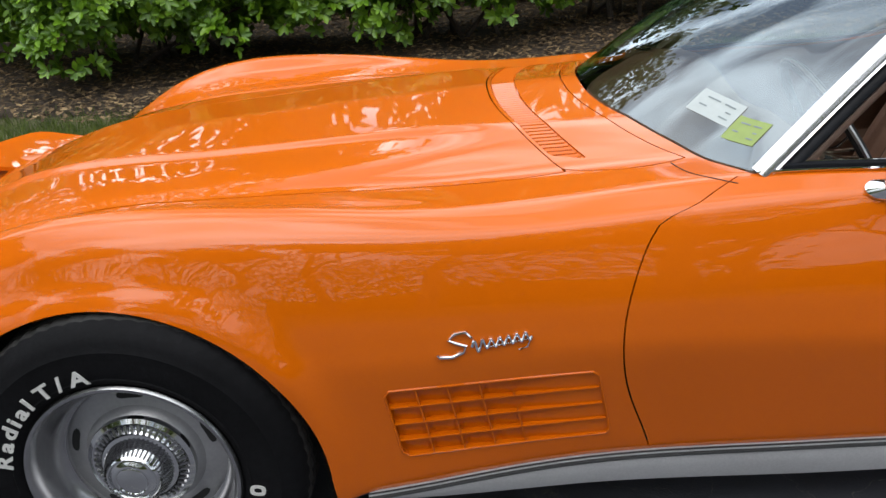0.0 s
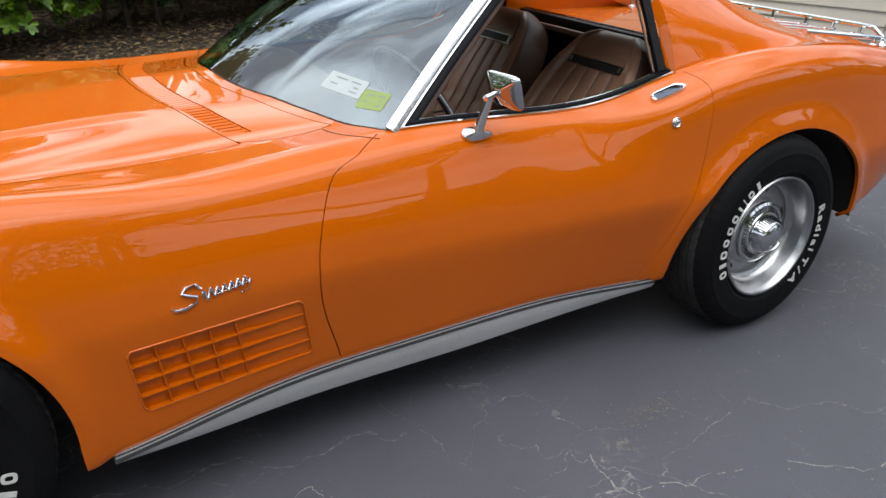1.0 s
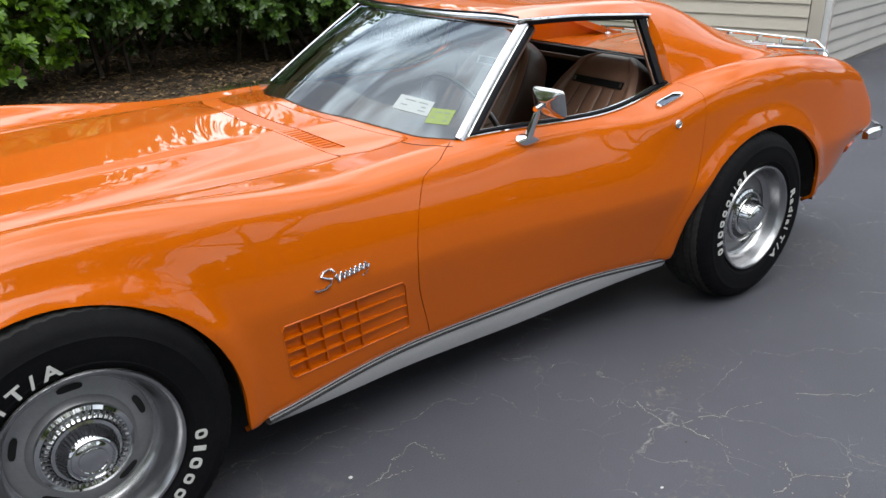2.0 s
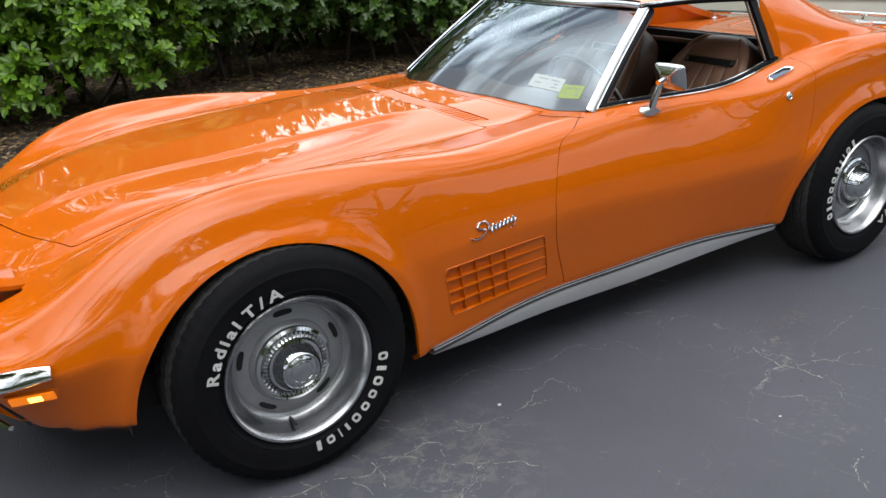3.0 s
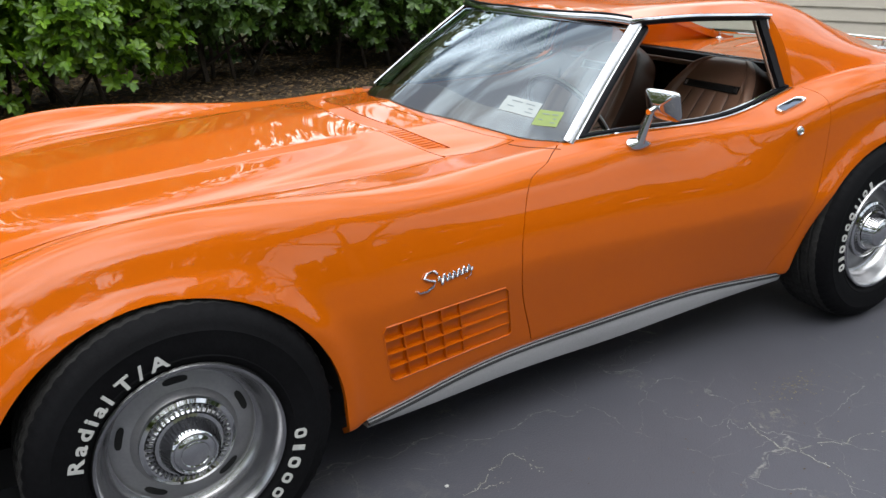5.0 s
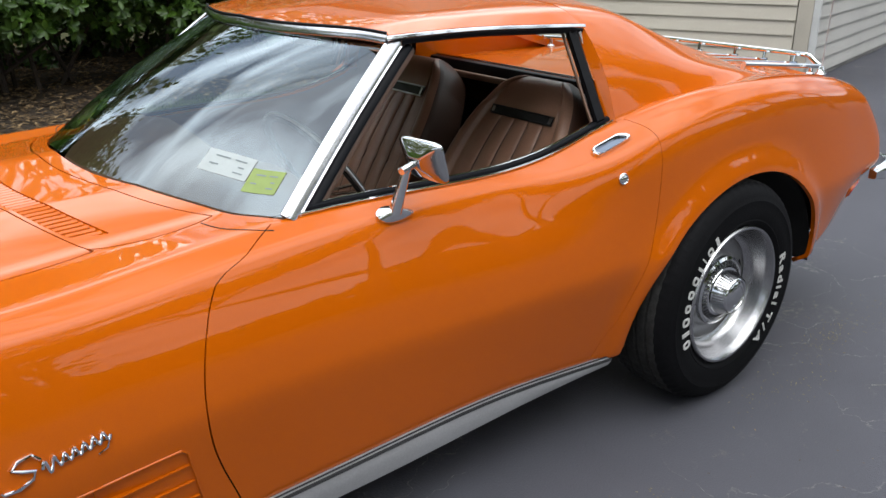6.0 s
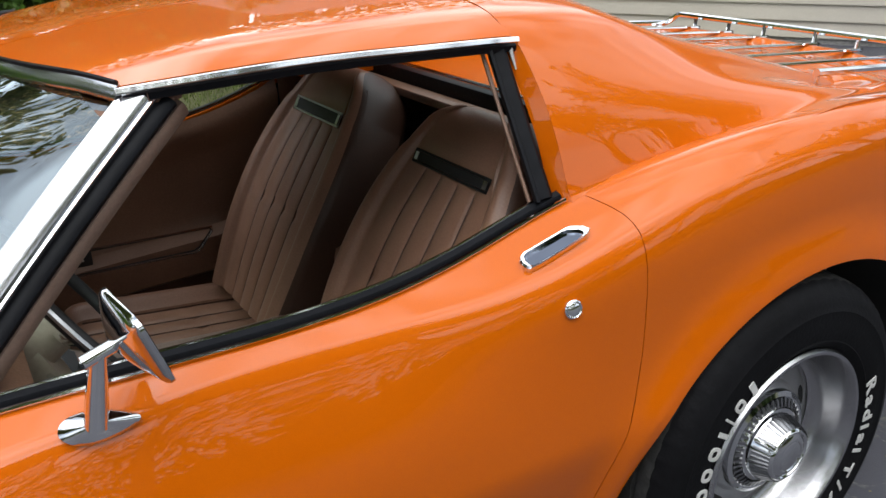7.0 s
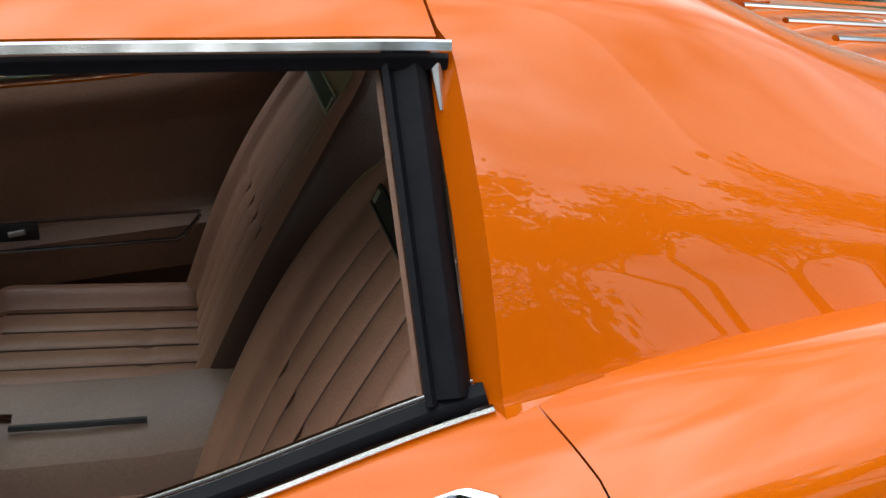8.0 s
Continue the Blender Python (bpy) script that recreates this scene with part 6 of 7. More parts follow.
# rear bumpers, tail plate
for s in (-1, 1):
    pts = [Vector((x, s * y, 0.50)) for x, y in ((3.44, 0.742), (3.50, 0.752), (3.56, 0.742), (3.62, 0.69), (3.66, 0.60), (3.68, 0.45), (3.68, 0.25))]
    strip(pts, [(0.1, s, 0), (0.3, s, 0), (0.6, s * 0.7, 0), (0.9, s * 0.4, 0), (1, s * 0.2, 0), (1, 0, 0), (1, 0, 0)], lambda t: 0.034 + 0.03 * min(1, t * 4), 0.03, CHROME, "rear_bumper", car, "chrome rear corner bumper")
tail = body_row(TAIL_X - 0.005)[0]
bm = bmesh.new()
edge = []
for y, z in tail:
    lean = 0.12 * float(smooth01((z - 0.6) / 0.22))
    edge.append((TAIL_X - 0.006 - lean, y, z))
ring = [bm.verts.new((x, -y, z)) for x, y, z in edge[::-1]] + [bm.verts.new(p) for p in edge[1:]]
bm.faces.new(ring)
part("tail_panel", bm, PAINT, car, smooth=False)

# luggage rack on the rear deck
rack = tagged(new("luggage_rack"), "")
rack.parent = car


def deck_z(x, y):
    h = Surface.section(x)
    return float(np.interp(abs(y), h[:, 1], h[:, 2]))


RACK_X0, RACK_X1 = 2.90, 3.40


def rack_z(x):
    return 0.858 + 0.117 * (RACK_X1 - x)


# one bent tube: low along both sides, raised across the rear
frame_line = []
for a, y in ((0.0, 0.375), (0.5, 0.375), (0.93, 0.375), (1.0, 0.365), (1.0, 0.345), (1.0, 0.315), (1.0, 0.295), (1.0, 0.18), (1.01, 0.0), (1.015, -0.07), (1.01, -0.2), (1.0, -0.36), (1.0, -0.455), (1.0, -0.475), (1.0, -0.505), (1.0, -0.52), (0.97, -0.525), (0.5, -0.525), (0.0, -0.525)):
    x = RACK_X0 + (RACK_X1 - RACK_X0) * a
    raised = float(smooth01((0.37 - y) / 0.07) * smooth01((y + 0.525) / 0.06)) if a > 0.95 else 0.0
    frame_line.append((x, y, rack_z(x) + 0.034 * raised))
part("rack_rail", tube(frame_line, 0.0085, 8), CHROME, rack, "bent chrome rail of a luggage rack")
for y in (0.36, -0.505):
    for x in (RACK_X0 + 0.03, RACK_X1 - 0.03):
        z = deck_z(x, y)
        part("rack_foot", turned([(0.018, -0.012), (0.017, 0.006), (0.008, 0.011), (0.007, max(rack_z(x) - z, 0.015))], pose(x, y, z - 0.002), 16), CHROME, rack)
for y in (0.238, 0.112, -0.012, -0.175, -0.300, -0.420):
    bm = bmesh.new()
    a, b = Vector((RACK_X0, y, rack_z(RACK_X0))), Vector((RACK_X1 + 0.006, y, rack_z(RACK_X1)))
    sweep(bm, [a, a.lerp(b, 0.5), b], 0.0095, 8, flat=0.5)
    slat = part("rack_slat", bm, CHROME, rack)
    part("slat_plug", boxed((0.006, 0.017, 0.009), Matrix.Translation(b + Vector((0.003, 0, 0))), 0.001), BLACK_TRIM, slat)
    part("rack_post", tube([(RACK_X1 - 0.004, y, b.z), (RACK_X1 + 0.002, y, b.z + 0.034)], 0.0055, 8), CHROME, rack)
part("aerial_base", turned([(0.020, -0.02), (0.019, 0.012), (0.013, 0.018), (0.009, 0.036), (0.002, 0.038)], pose(3.335, -0.560, deck_z(3.335, 0.56)), 20), CHROME, car)
part("aerial", tube([(3.335, -0.56, 0.82), (3.345, -0.562, 1.2), (3.350, -0.565, 1.6)], lambda t: 0.0028 - 0.0012 * t, 6), SATIN, car, "thin steel aerial")
# small dark slot on top of the tail
m = Surface.frame_at(3.34, Surface.v_of_y(3.34, 0.60))
part("lamp_monitor", boxed((0.045, 0.016, 0.004), m, 0.001), RED_LENS, car)

# ---- wheels ----
def letters_mesh(text, size):
    """Flat raised letters of the built-in font, one mesh for each, with their advance."""
    out = []
    for ch in text:
        cu = bpy.data.curves.new("letter", "FONT")
        cu.body, cu.size, cu.extrude, cu.align_x, cu.offset = ch, size, 0.0008, "CENTER", 0.0011
        cu.resolution_u = 3
        ob = bpy.data.objects.new("letter", cu)
        scene.collection.objects.link(ob)
        bpy.context.view_layer.update()
        me = bpy.data.meshes.new_from_object(ob.evaluated_get(bpy.context.evaluated_depsgraph_get()))
        xs = [v.co.x for v in me.vertices]
        bpy.data.objects.remove(ob)
        out.append((me, max(xs) - min(xs)))
    return out


def arc_frame(m, angle, radius, h):
    """On the sidewall: x runs clockwise, y outwards, z away from the wheel."""
    t = radians(angle)
    return m @ Matrix.Translation((radius * math.cos(t), radius * math.sin(t), h)) @ Matrix.Rotation(t - math.pi / 2, 4, "Z")


SIDE_H = 0.0075
letter_cache = []


def make_wheel(x, y, side, turn, lettered=True):
    """side -1: the wheel looks to -y. turn: degrees by which it has rolled."""
    m = pose(x, y, 0.335, 90, 0, 0) if side < 0 else pose(x, y, 0.335, 90, 0, 180)
    w = part("wheel", turned([(0.165, -0.2), (0.180, -0.19), (0.190, -0.10), (0.172, -0.075), (0.160, -0.082), (0.150, -0.080), (0.118, -0.072), (0.108, -0.058), (0.100, -0.052), (0.02, -0.052)], m), RIMPAINT, car, "silver slotted steel wheel")
    # polished trim ring
    part("trim_ring", turned([(0.2075, -0.010), (0.2085, -0.002), (0.205, 0.0035), (0.199, 0.003), (0.193, -0.004), (0.187, -0.022), (0.180, -0.048), (0.173, -0.066), (0.164, -0.072), (0.160, -0.074)], m, 96), TRIM_RING, w, "polished dished trim ring")
    # tyre: grooved tread and blocky shoulders
    bm = bmesh.new()
    steps = 180
    profile = [(0.206, -0.208, 0), (0.25, -0.226, 0), (0.298, -0.223, 0), (0.320, -0.208, 0), (0.331, -0.190, 1), (0.3335, -0.176, 1), (0.334, -0.168, 1), (0.326, -0.166, 0), (0.326, -0.160, 0), (0.335, -0.158, 1), (0.3358, -0.136, 1), (0.327, -0.134, 0), (0.327, -0.127, 0), (0.336, -0.125, 2), (0.336, -0.095, 2), (0.327, -0.093, 0), (0.327, -0.086, 0), (0.3358, -0.084, 1), (0.335, -0.062, 1), (0.326, -0.060, 0), (0.326, -0.054, 0), (0.334, -0.052, 1), (0.3335, -0.044, 1), (0.331, -0.030, 1), (0.322, -0.014, 3), (0.310, -0.003, 0), (0.298, 0.0035, 0), (0.285, 0.0065, 0), (0.2835, 0.0078, 0), (0.280, 0.0070, 0), (0.262, 0.0074, 0), (0.240, 0.0068, 0), (0.228, 0.0040, 0), (0.2255, 0.0052, 0), (0.222, 0.0030, 0), (0.212, -0.004, 0), (0.206, -0.012, 0)]
    rings = []
    for r, h, kind in profile:
        ring = []
        for k in range(steps):
            t = 2 * math.pi * k / steps
            cut = 0.0
            if kind == 1 and k % 3 == 0:
                cut = 0.0032
            if kind == 2 and k % 5 == 0:
                cut = 0.003
            if kind == 3 and k % 3 == 0:
                cut = 0.003
            ring.append(bm.verts.new(m @ Vector(((r - cut) * math.cos(t), (r - cut) * math.sin(t), h))))
        rings.append(ring)
    for i, (a, b) in enumerate(zip(rings, rings[1:])):
        for k in range(steps):
            f = bm.faces.new((a[k], a[(k + 1) % steps], b[(k + 1) % steps], b[k]))
            # tread faces take the rubber with the sky light coloured in
            f.material_index = int(3 <= i <= 22)
    tyre = part("tyre", bm, RUBBER, w, "black tyre with raised white lettering")
    tyre.data.materials.append(TREAD)
    # hub cap: a stepped bright dome with a finned collar
    part("hub_cap", turned([(0.106, -0.056), (0.1045, -0.046), (0.096, -0.042), (0.085, -0.046), (0.078, -0.043), (0.074, -0.036), (0.0665, -0.034), (0.0645, -0.030), (0.052, 0.003), (0.049, 0.006), (0.046, 0.006), (0.044, 0.003), (0.041, 0.004), (0.036, 0.008), (0.031, 0.0085), (0.029, 0.007), (0.026, 0.0085), (0.002, 0.009)], m, 72), AGED_CHROME, w, "bright domed hub cap")
    bm = bmesh.new()
    fins = 44
    for k in range(fins):
        t = 2 * math.pi * k / fins
        for r0, h0, r1, h1, width in ((0.0655, -0.030, 0.0530, 0.001, 0.0017), (0.0905, -0.0435, 0.0755, -0.0375, 0.0026)):
            a0, d = t, width
            ring = []
            for r, h, lift in ((r0, h0, 0.0024), (r1, h1, 0.0024)):
                for sgn in (-1, 1):
                    ring.append(bm.verts.new(m @ Vector(((r + lift) * math.cos(t) - sgn * d * math.sin(t), (r + lift) * math.sin(t) + sgn * d * math.cos(t), h + lift * 0.5))))
                    ring.append(bm.verts.new(m @ Vector(((r - 0.002) * math.cos(t) - sgn * d * math.sin(t), (r - 0.002) * math.sin(t) + sgn * d * math.cos(t), h - 0.002))))
            bm.faces.new((ring[0], ring[2], ring[6], ring[4]))
            bm.faces.new((ring[0], ring[4], ring[5], ring[1]))
            bm.faces.new((ring[2], ring[3], ring[7], ring[6]))
    tagged(part("fin_collar", bm, BLACK_CHROME, w, smooth=False), kind="stuff")
    # five dark slots in the steel
    for k in range(5):
        a0 = radians(turn + 72 * k + 20)
        bm = bmesh.new()
        rings = []
        for t in np.linspace(-0.19, 0.19, 9):
            e = math.sqrt(max(0.0, 1 - (t / 0.20) ** 4))
            rings.append([bm.verts.new(m @ Vector((r * math.cos(a0 + t), r * math.sin(a0 + t), h))) for r, h in ((0.141 + 0.0080 * e, -0.0768), (0.141 - 0.0080 * e, -0.0748))])
        for a, b in zip(rings, rings[1:]):
            bm.faces.new((a[0], a[1], b[1], b[0]))
        part("wheel_slot", bm, DARK, w)
    a0 = radians(turn - 98)
    p0, p1 = m @ Vector((0.17 * math.cos(a0), 0.17 * math.sin(a0), -0.066)), m @ Vector((0.172 * math.cos(a0), 0.172 * math.sin(a0), -0.026))
    part("valve_stem", tube([p0, p0.lerp(p1, 0.5), p1], 0.0042, 8), BLACK_TRIM, w)
    if not lettered:
        return
    if not letter_cache:
        letter_cache.extend(letters_mesh("RadialT/A", 0.042))
    angle = turn + 172
    radius = 0.2235
    for k, (me, width) in enumerate(letter_cache):
        if k == 6:
            angle -= 3.0
        half = math.degrees((width * 1.26 / 2 + 0.0062) / 0.25)
        angle -= half
        bm = bmesh.new()
        bm.from_mesh(me)
        bm.transform(arc_frame(m, angle, radius, SIDE_H + 0.0006) @ Matrix.Diagonal((1.26, 0.96, 1, 1)))
        part("letter", bm, WHITE_RUBBER, tyre, smooth=False)
        angle -= half
    # the maker's mark as plain white blocks and rings
    angle = turn - 3
    for width, height, ring in ((0.024, 0.030, 1), (0.020, 0.030, 0), (0.027, 0.030, 1), (0.025, 0.025, 1), (0.025, 0.025, 1), (0.025, 0.028, 1), (0.014, 0.025, 0), (0.007, 0.030, 0), (0.024, 0.025, 1), (0.020, 0.030, 0)):
        half = math.degrees((width / 2 + 0.0082) / 0.25)
        angle -= half
        at = arc_frame(m, angle, radius + 0.015, SIDE_H + 0.0006)
        bm = bmesh.new()
        if ring:
            loops = []
            for scale in (1.0, 0.50):
                for h in (0.0009, -0.0009):
                    loops.append([bm.verts.new(at @ Vector((width / 2 * scale * math.copysign(abs(math.cos(t)) ** 0.7, math.cos(t)), height / 2 * scale * math.copysign(abs(math.sin(t)) ** 0.7, math.sin(t)), h))) for t in np.linspace(0, 2 * math.pi, 17)[:-1]])
            for a, b in ((0, 1), (2, 0), (3, 2)):
                for k in range(16):
                    bm.faces.new((loops[a][k], loops[a][(k + 1) % 16], loops[b][(k + 1) % 16], loops[b][k]))
        else:
            box(bm, (width * 0.62, height, 0.0018), at)
        part("white_ring" if ring else "white_bar", bm, WHITE_RUBBER, tyre, smooth=False)
        angle -= half


make_wheel(0.0, -0.845, -1, 0)
make_wheel(2.489, -0.838, -1, -152)
make_wheel(0.0, 0.845, 1, 30, False)
make_wheel(2.489, 0.838, 1, 60, False)

# ---- the cabin ----
def pleated_back(y0, label):
    """A high seat back: narrow rounded head, wide shoulders, upright pleats and raised edges."""
    low, high = Vector((1.935, 0, 0.33)), Vector((2.262, 0, 0.905))
    up = (high - low).normalized()
    fwd = Vector((-up.z, 0, up.x))
    width = Curve((0.0, 0.205), (0.2, 0.228), (0.45, 0.238), (0.62, 0.230), (0.76, 0.208), (0.87, 0.178), (0.95, 0.138), (1.0, 0.085))
    bm = bmesh.new()
    rows = []
    ss = np.concatenate([np.linspace(0, 0.92, 34), np.linspace(0.935, 1.0, 8)])
    us = np.unique(np.round(np.concatenate([np.linspace(-1, 1, 81), [0.70 * (k / 5 * 2 - 1) for k in range(6)]]), 5))
    for s in ss:
        w = float(width(s))
        base = low.lerp(high, s) + fwd * (0.045 * math.sin(math.pi * min(s / 0.9, 1)) * 0.5)
        thick = 0.15 - 0.055 * s
        head = float(smooth01((s - 0.80) / 0.04))
        end = math.sqrt(max(0.0, 1 - max(0.0, (s - 0.90) / 0.10) ** 2.2))
        ring = []
        for u in us:
            yy = abs(u) * w
            inner = 0.70 * w
            groove = 0.0
            if yy < inner and head < 0.5:
                k = (u / 0.70 + 1) / 2 * 5.0
                near = abs(k - round(k))
                groove = -0.009 * (1 - math.sqrt(abs(math.sin(math.pi * k)))) * (1 - float(smooth01((s - 0.76) / 0.04)))
            edge = 0.020 * math.exp(-(((abs(u) - 0.84) / 0.12) ** 2)) * (1 - 0.4 * head)
            if abs(abs(u) - 0.71) < 0.02:
                edge -= 0.006
            roll = math.sqrt(max(0.0, 1 - max(0.0, (abs(u) - 0.84) / 0.16) ** 2))
            if 0.40 < s < 0.43 and yy < inner:
                groove -= 0.005
            lift = (0.72 + 0.28 * roll) * thick * 0.5 + edge + groove + head * 0.012 * (1 - u * u)
            ring.append(base + Vector((0, u * w, 0)) + fwd * lift * (0.25 + 0.75 * end))
        back = [base + Vector((0, u * w, 0)) - fwd * (0.72 + 0.28 * math.sqrt(max(0.0, 1 - max(0.0, (abs(u) - 0.8) / 0.2) ** 2))) * (0.27 - 0.10 * s) * 0.5 * (0.25 + 0.75 * end) for u in us[::-1][::4]]
        rows.append([bm.verts.new(p + Vector((0, y0, 0))) for p in ring + back])
    n, face = len(rows[0]), len(us)
    for a, b in zip(rows, rows[1:]):
        for k in range(n):
            f = bm.faces.new((a[k], a[(k + 1) % n], b[(k + 1) % n], b[k]))
            # side edges and the whole back take a darker brown than the face
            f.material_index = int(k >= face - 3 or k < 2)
    bm.faces.new(rows[0][::-1])
    bm.faces.new(rows[-1])
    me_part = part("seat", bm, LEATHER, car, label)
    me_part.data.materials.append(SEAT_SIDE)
    # dark piping round the edge and seam lines between the pleats
    for u in (-0.97, 0.97):
        line = [low.lerp(high, s) + fwd * (0.045 * math.sin(math.pi * min(s / 0.9, 1)) * 0.5 + (0.15 - 0.055 * s) * 0.5 * 0.80) + Vector((0, y0 + u * float(width(s)), 0)) for s in np.linspace(0.03, 0.93, 24)]
        part("piping", tube(line, 0.004, 6), STITCH, me_part)
    for k in range(6):
        u = 0.70 * (k / 5 * 2 - 1)
        line = []
        for s in np.linspace(0.05, 0.795, 20):
            w = float(width(s))
            base = low.lerp(high, s) + fwd * (0.045 * math.sin(math.pi * min(s / 0.9, 1)) * 0.5)
            lift = (0.15 - 0.055 * s) * 0.5 - 0.0072 + 0.02 * math.exp(-(((abs(u) - 0.84) / 0.12) ** 2)) - (0.003 if abs(u) > 0.69 else 0)
            line.append(base + Vector((0, y0 + u * w, 0)) + fwd * lift)
        part("seam", tube(line, 0.0016, 5), STITCH, me_part)
    return me_part, low, high, fwd, up


def make_seat(y0, dark_slot):
    seat, low, high, fwd, up = pleated_back(y0, "saddle brown pleated vinyl bucket seat")
    # belt slot under the head
    c = low.lerp(high, 0.80) + fwd * 0.072 + Vector((0, y0, 0))
    m = Matrix.Translation(c) @ Matrix((Vector((0, 1, 0)), up, fwd)).transposed().to_4x4()
    bm = bmesh.new()
    wide, tall = 0.252, 0.024 if dark_slot else 0.032
    sweep(bm, [m @ Vector((a * wide / 2, b * tall / 2, -0.004)) for a, b in ((-1, -1), (1, -1), (1, 1), (-1, 1))], 0.0026, 6, True)
    part("slot_frame", bm, BLACK_TRIM if dark_slot else BRUSHED, seat)
    part("slot", boxed((wide - 0.006, tall - 0.006, 0.006), m @ pose(0, 0, -0.006)), BLACK_TRIM, seat)
    for a in (-1, 1):
        part("slot_end", boxed((0.010, tall - 0.008, 0.006), m @ pose(a * (wide / 2 - 0.009), 0, -0.0045)), BRUSHED, seat)
    # cushion
    bm = bmesh.new()
    rows = []
    xs = np.linspace(0, 1, 30)
    us = np.unique(np.round(np.concatenate([np.linspace(-1, 1, 61), [0.62 * (k / 5 * 2 - 1) for k in range(6)]]), 5))
    for t in xs:
        x = 1.46 + 0.50 * t
        z = 0.385 - 0.075 * t
        ends = math.sqrt(max(0.0, 1 - max(0.0, (0.14 - t) / 0.14) ** 2))
        ring = []
        for u in us:
            k = (u / 0.62 + 1) / 2 * 5.0
            groove = -0.008 * (1 - math.sqrt(abs(math.sin(math.pi * k)))) if abs(u) < 0.621 else 0.0
            bolster = 0.034 * math.exp(-(((abs(u) - 0.82) / 0.15) ** 2))
            roll = math.sqrt(max(0.0, 1 - max(0.0, (abs(u) - 0.86) / 0.14) ** 2))
            if abs(t - 0.62) < 0.02 and abs(u) < 0.62:
                groove -= 0.006
            ring.append(bm.verts.new((x, y0 + u * 0.245, z - 0.11 + (0.11 * roll + bolster + groove) * (0.35 + 0.65 * ends))))
        ring += [bm.verts.new((x, y0 + u * 0.245, 0.16)) for u in (1, -1)]
        rows.append(ring)
    n = len(rows[0])
    for a, b in zip(rows, rows[1:]):
        for k in range(n):
            bm.faces.new((a[k], a[(k + 1) % n], b[(k + 1) % n], b[k]))
    bm.faces.new(rows[0][::-1])
    bm.faces.new(rows[-1])
    part("seat_cushion", bm, LEATHER, seat)
    for k in range(6):
        u = 0.62 * (k / 5 * 2 - 1)
        part("seam", tube([(1.48 + 0.46 * t, y0 + u * 0.245, 0.385 - 0.075 * (0.04 + 0.92 * t) - 0.0055 + 0.034 * math.exp(-(((abs(u) - 0.82) / 0.15) ** 2))) for t in np.linspace(0.08, 1, 10)], 0.0018, 5), STITCH, seat)


make_seat(-0.297, True)
make_seat(0.297, False)

# floor, bulkhead and luggage space
bm = bmesh.new()
box(bm, (1.35, 1.22, 0.02), pose(1.72, 0, 0.205))
part("cabin_floor", bm, CARPET, car)
bm = bmesh.new()
box(bm, (0.03, 1.20, 0.52), pose(1.12, 0, 0.44))
part("firewall", bm, CARPET, car)
well = bmesh.new()
for a, b in (((2.42, 0.20), (2.44, 0.60)), ((2.44, 0.60), (2.95, 0.62))):
    q = [well.verts.new(p) for p in ((a[0], -0.60, a[1]), (a[0], 0.60, a[1]), (b[0], 0.60, b[1]), (b[0], -0.60, b[1]))]
    well.faces.new(q)
part("luggage_well", well, CARPET, car)
for s in (-1, 1):
    bm = bmesh.new()
    q = [bm.verts.new(p) for p in ((2.16, s * 0.60, 0.2), (2.95, s * 0.58, 0.2), (2.95, s * 0.58, 0.87), (2.45, s * 0.50, 0.92), (2.16, s * 0.52, 1.07), (2.16, s * 0.60, 0.86))]
    bm.faces.new(q)
    part("quarter_lining", bm, LEATHER_DARK, car, smooth=False)

# upright rear window between the sail panels
bm = bmesh.new()
box(bm, (0.03, 0.98, 0.05), pose(2.385, 0, 0.868), 0.006)
part("rear_window_sill", bm, SEAL, car)
bm = bmesh.new()
box(bm, (0.07, 0.96, 0.02), pose(2.335, 0, 0.856, 0, 12, 0), 0.006)
part("rear_shelf", bm, LEATHER_DARK, car)
bm = bmesh.new()
sweep(bm, [(2.40, y, 0.896) for y in np.linspace(-0.48, 0.48, 9)], 0.004, 6)
part("rear_window_bead", bm, CHROME, car)
bm = bmesh.new()
q = [bm.verts.new(p) for p in ((2.315, -0.43, 1.105), (2.315, 0.43, 1.105), (2.395, 0.47, 0.885), (2.395, -0.47, 0.885))]
bm.faces.new(q)
glass_back = part("rear_window", bm, CLEAR, car, "small upright rear window")
glass_back.visible_shadow = False
bm = bmesh.new()
box(bm, (0.025, 0.84, 0.025), pose(2.305, 0, 1.105), 0.006)
part("rear_window_header", bm, SEAL, car)
for s in (-1, 1):
    part("rear_window_post", tube([(2.39, s * 0.485, 0.89), (2.315, s * 0.445, 1.10)], 0.014, 8), SEAL, car)
# inner wall of each sail panel, down to the deck
for s in (-1, 1):
    bm = bmesh.new()
    rows = []
    for x in np.linspace(2.30, 3.0, 18):
        top = 0.62 * sail_top(x) + 0.38 * float(roof_edge_z(x)) - 0.012
        rows.append((bm.verts.new((x, s * 0.402, top)), bm.verts.new((x, s * 0.43, 0.865))))
    for a, b in zip(rows, rows[1:]):
        bm.faces.new((a[0], b[0], b[1], a[1]))
    part("sail_inner_wall", bm, PAINT, car)
# roof lining
bm = bmesh.new()
rows = [[bm.verts.new((x, y, float(roof_mid(x)) - 0.034 - 0.11 * y * y)) for y in np.linspace(-0.47, 0.47, 9)] for x in np.linspace(1.52, 2.30, 9)]
for a, b in zip(rows, rows[1:]):
    for k in range(8):
        bm.faces.new((a[k], a[k + 1], b[k + 1], b[k]))
part("headlining", bm, LEATHER_DARK, car)

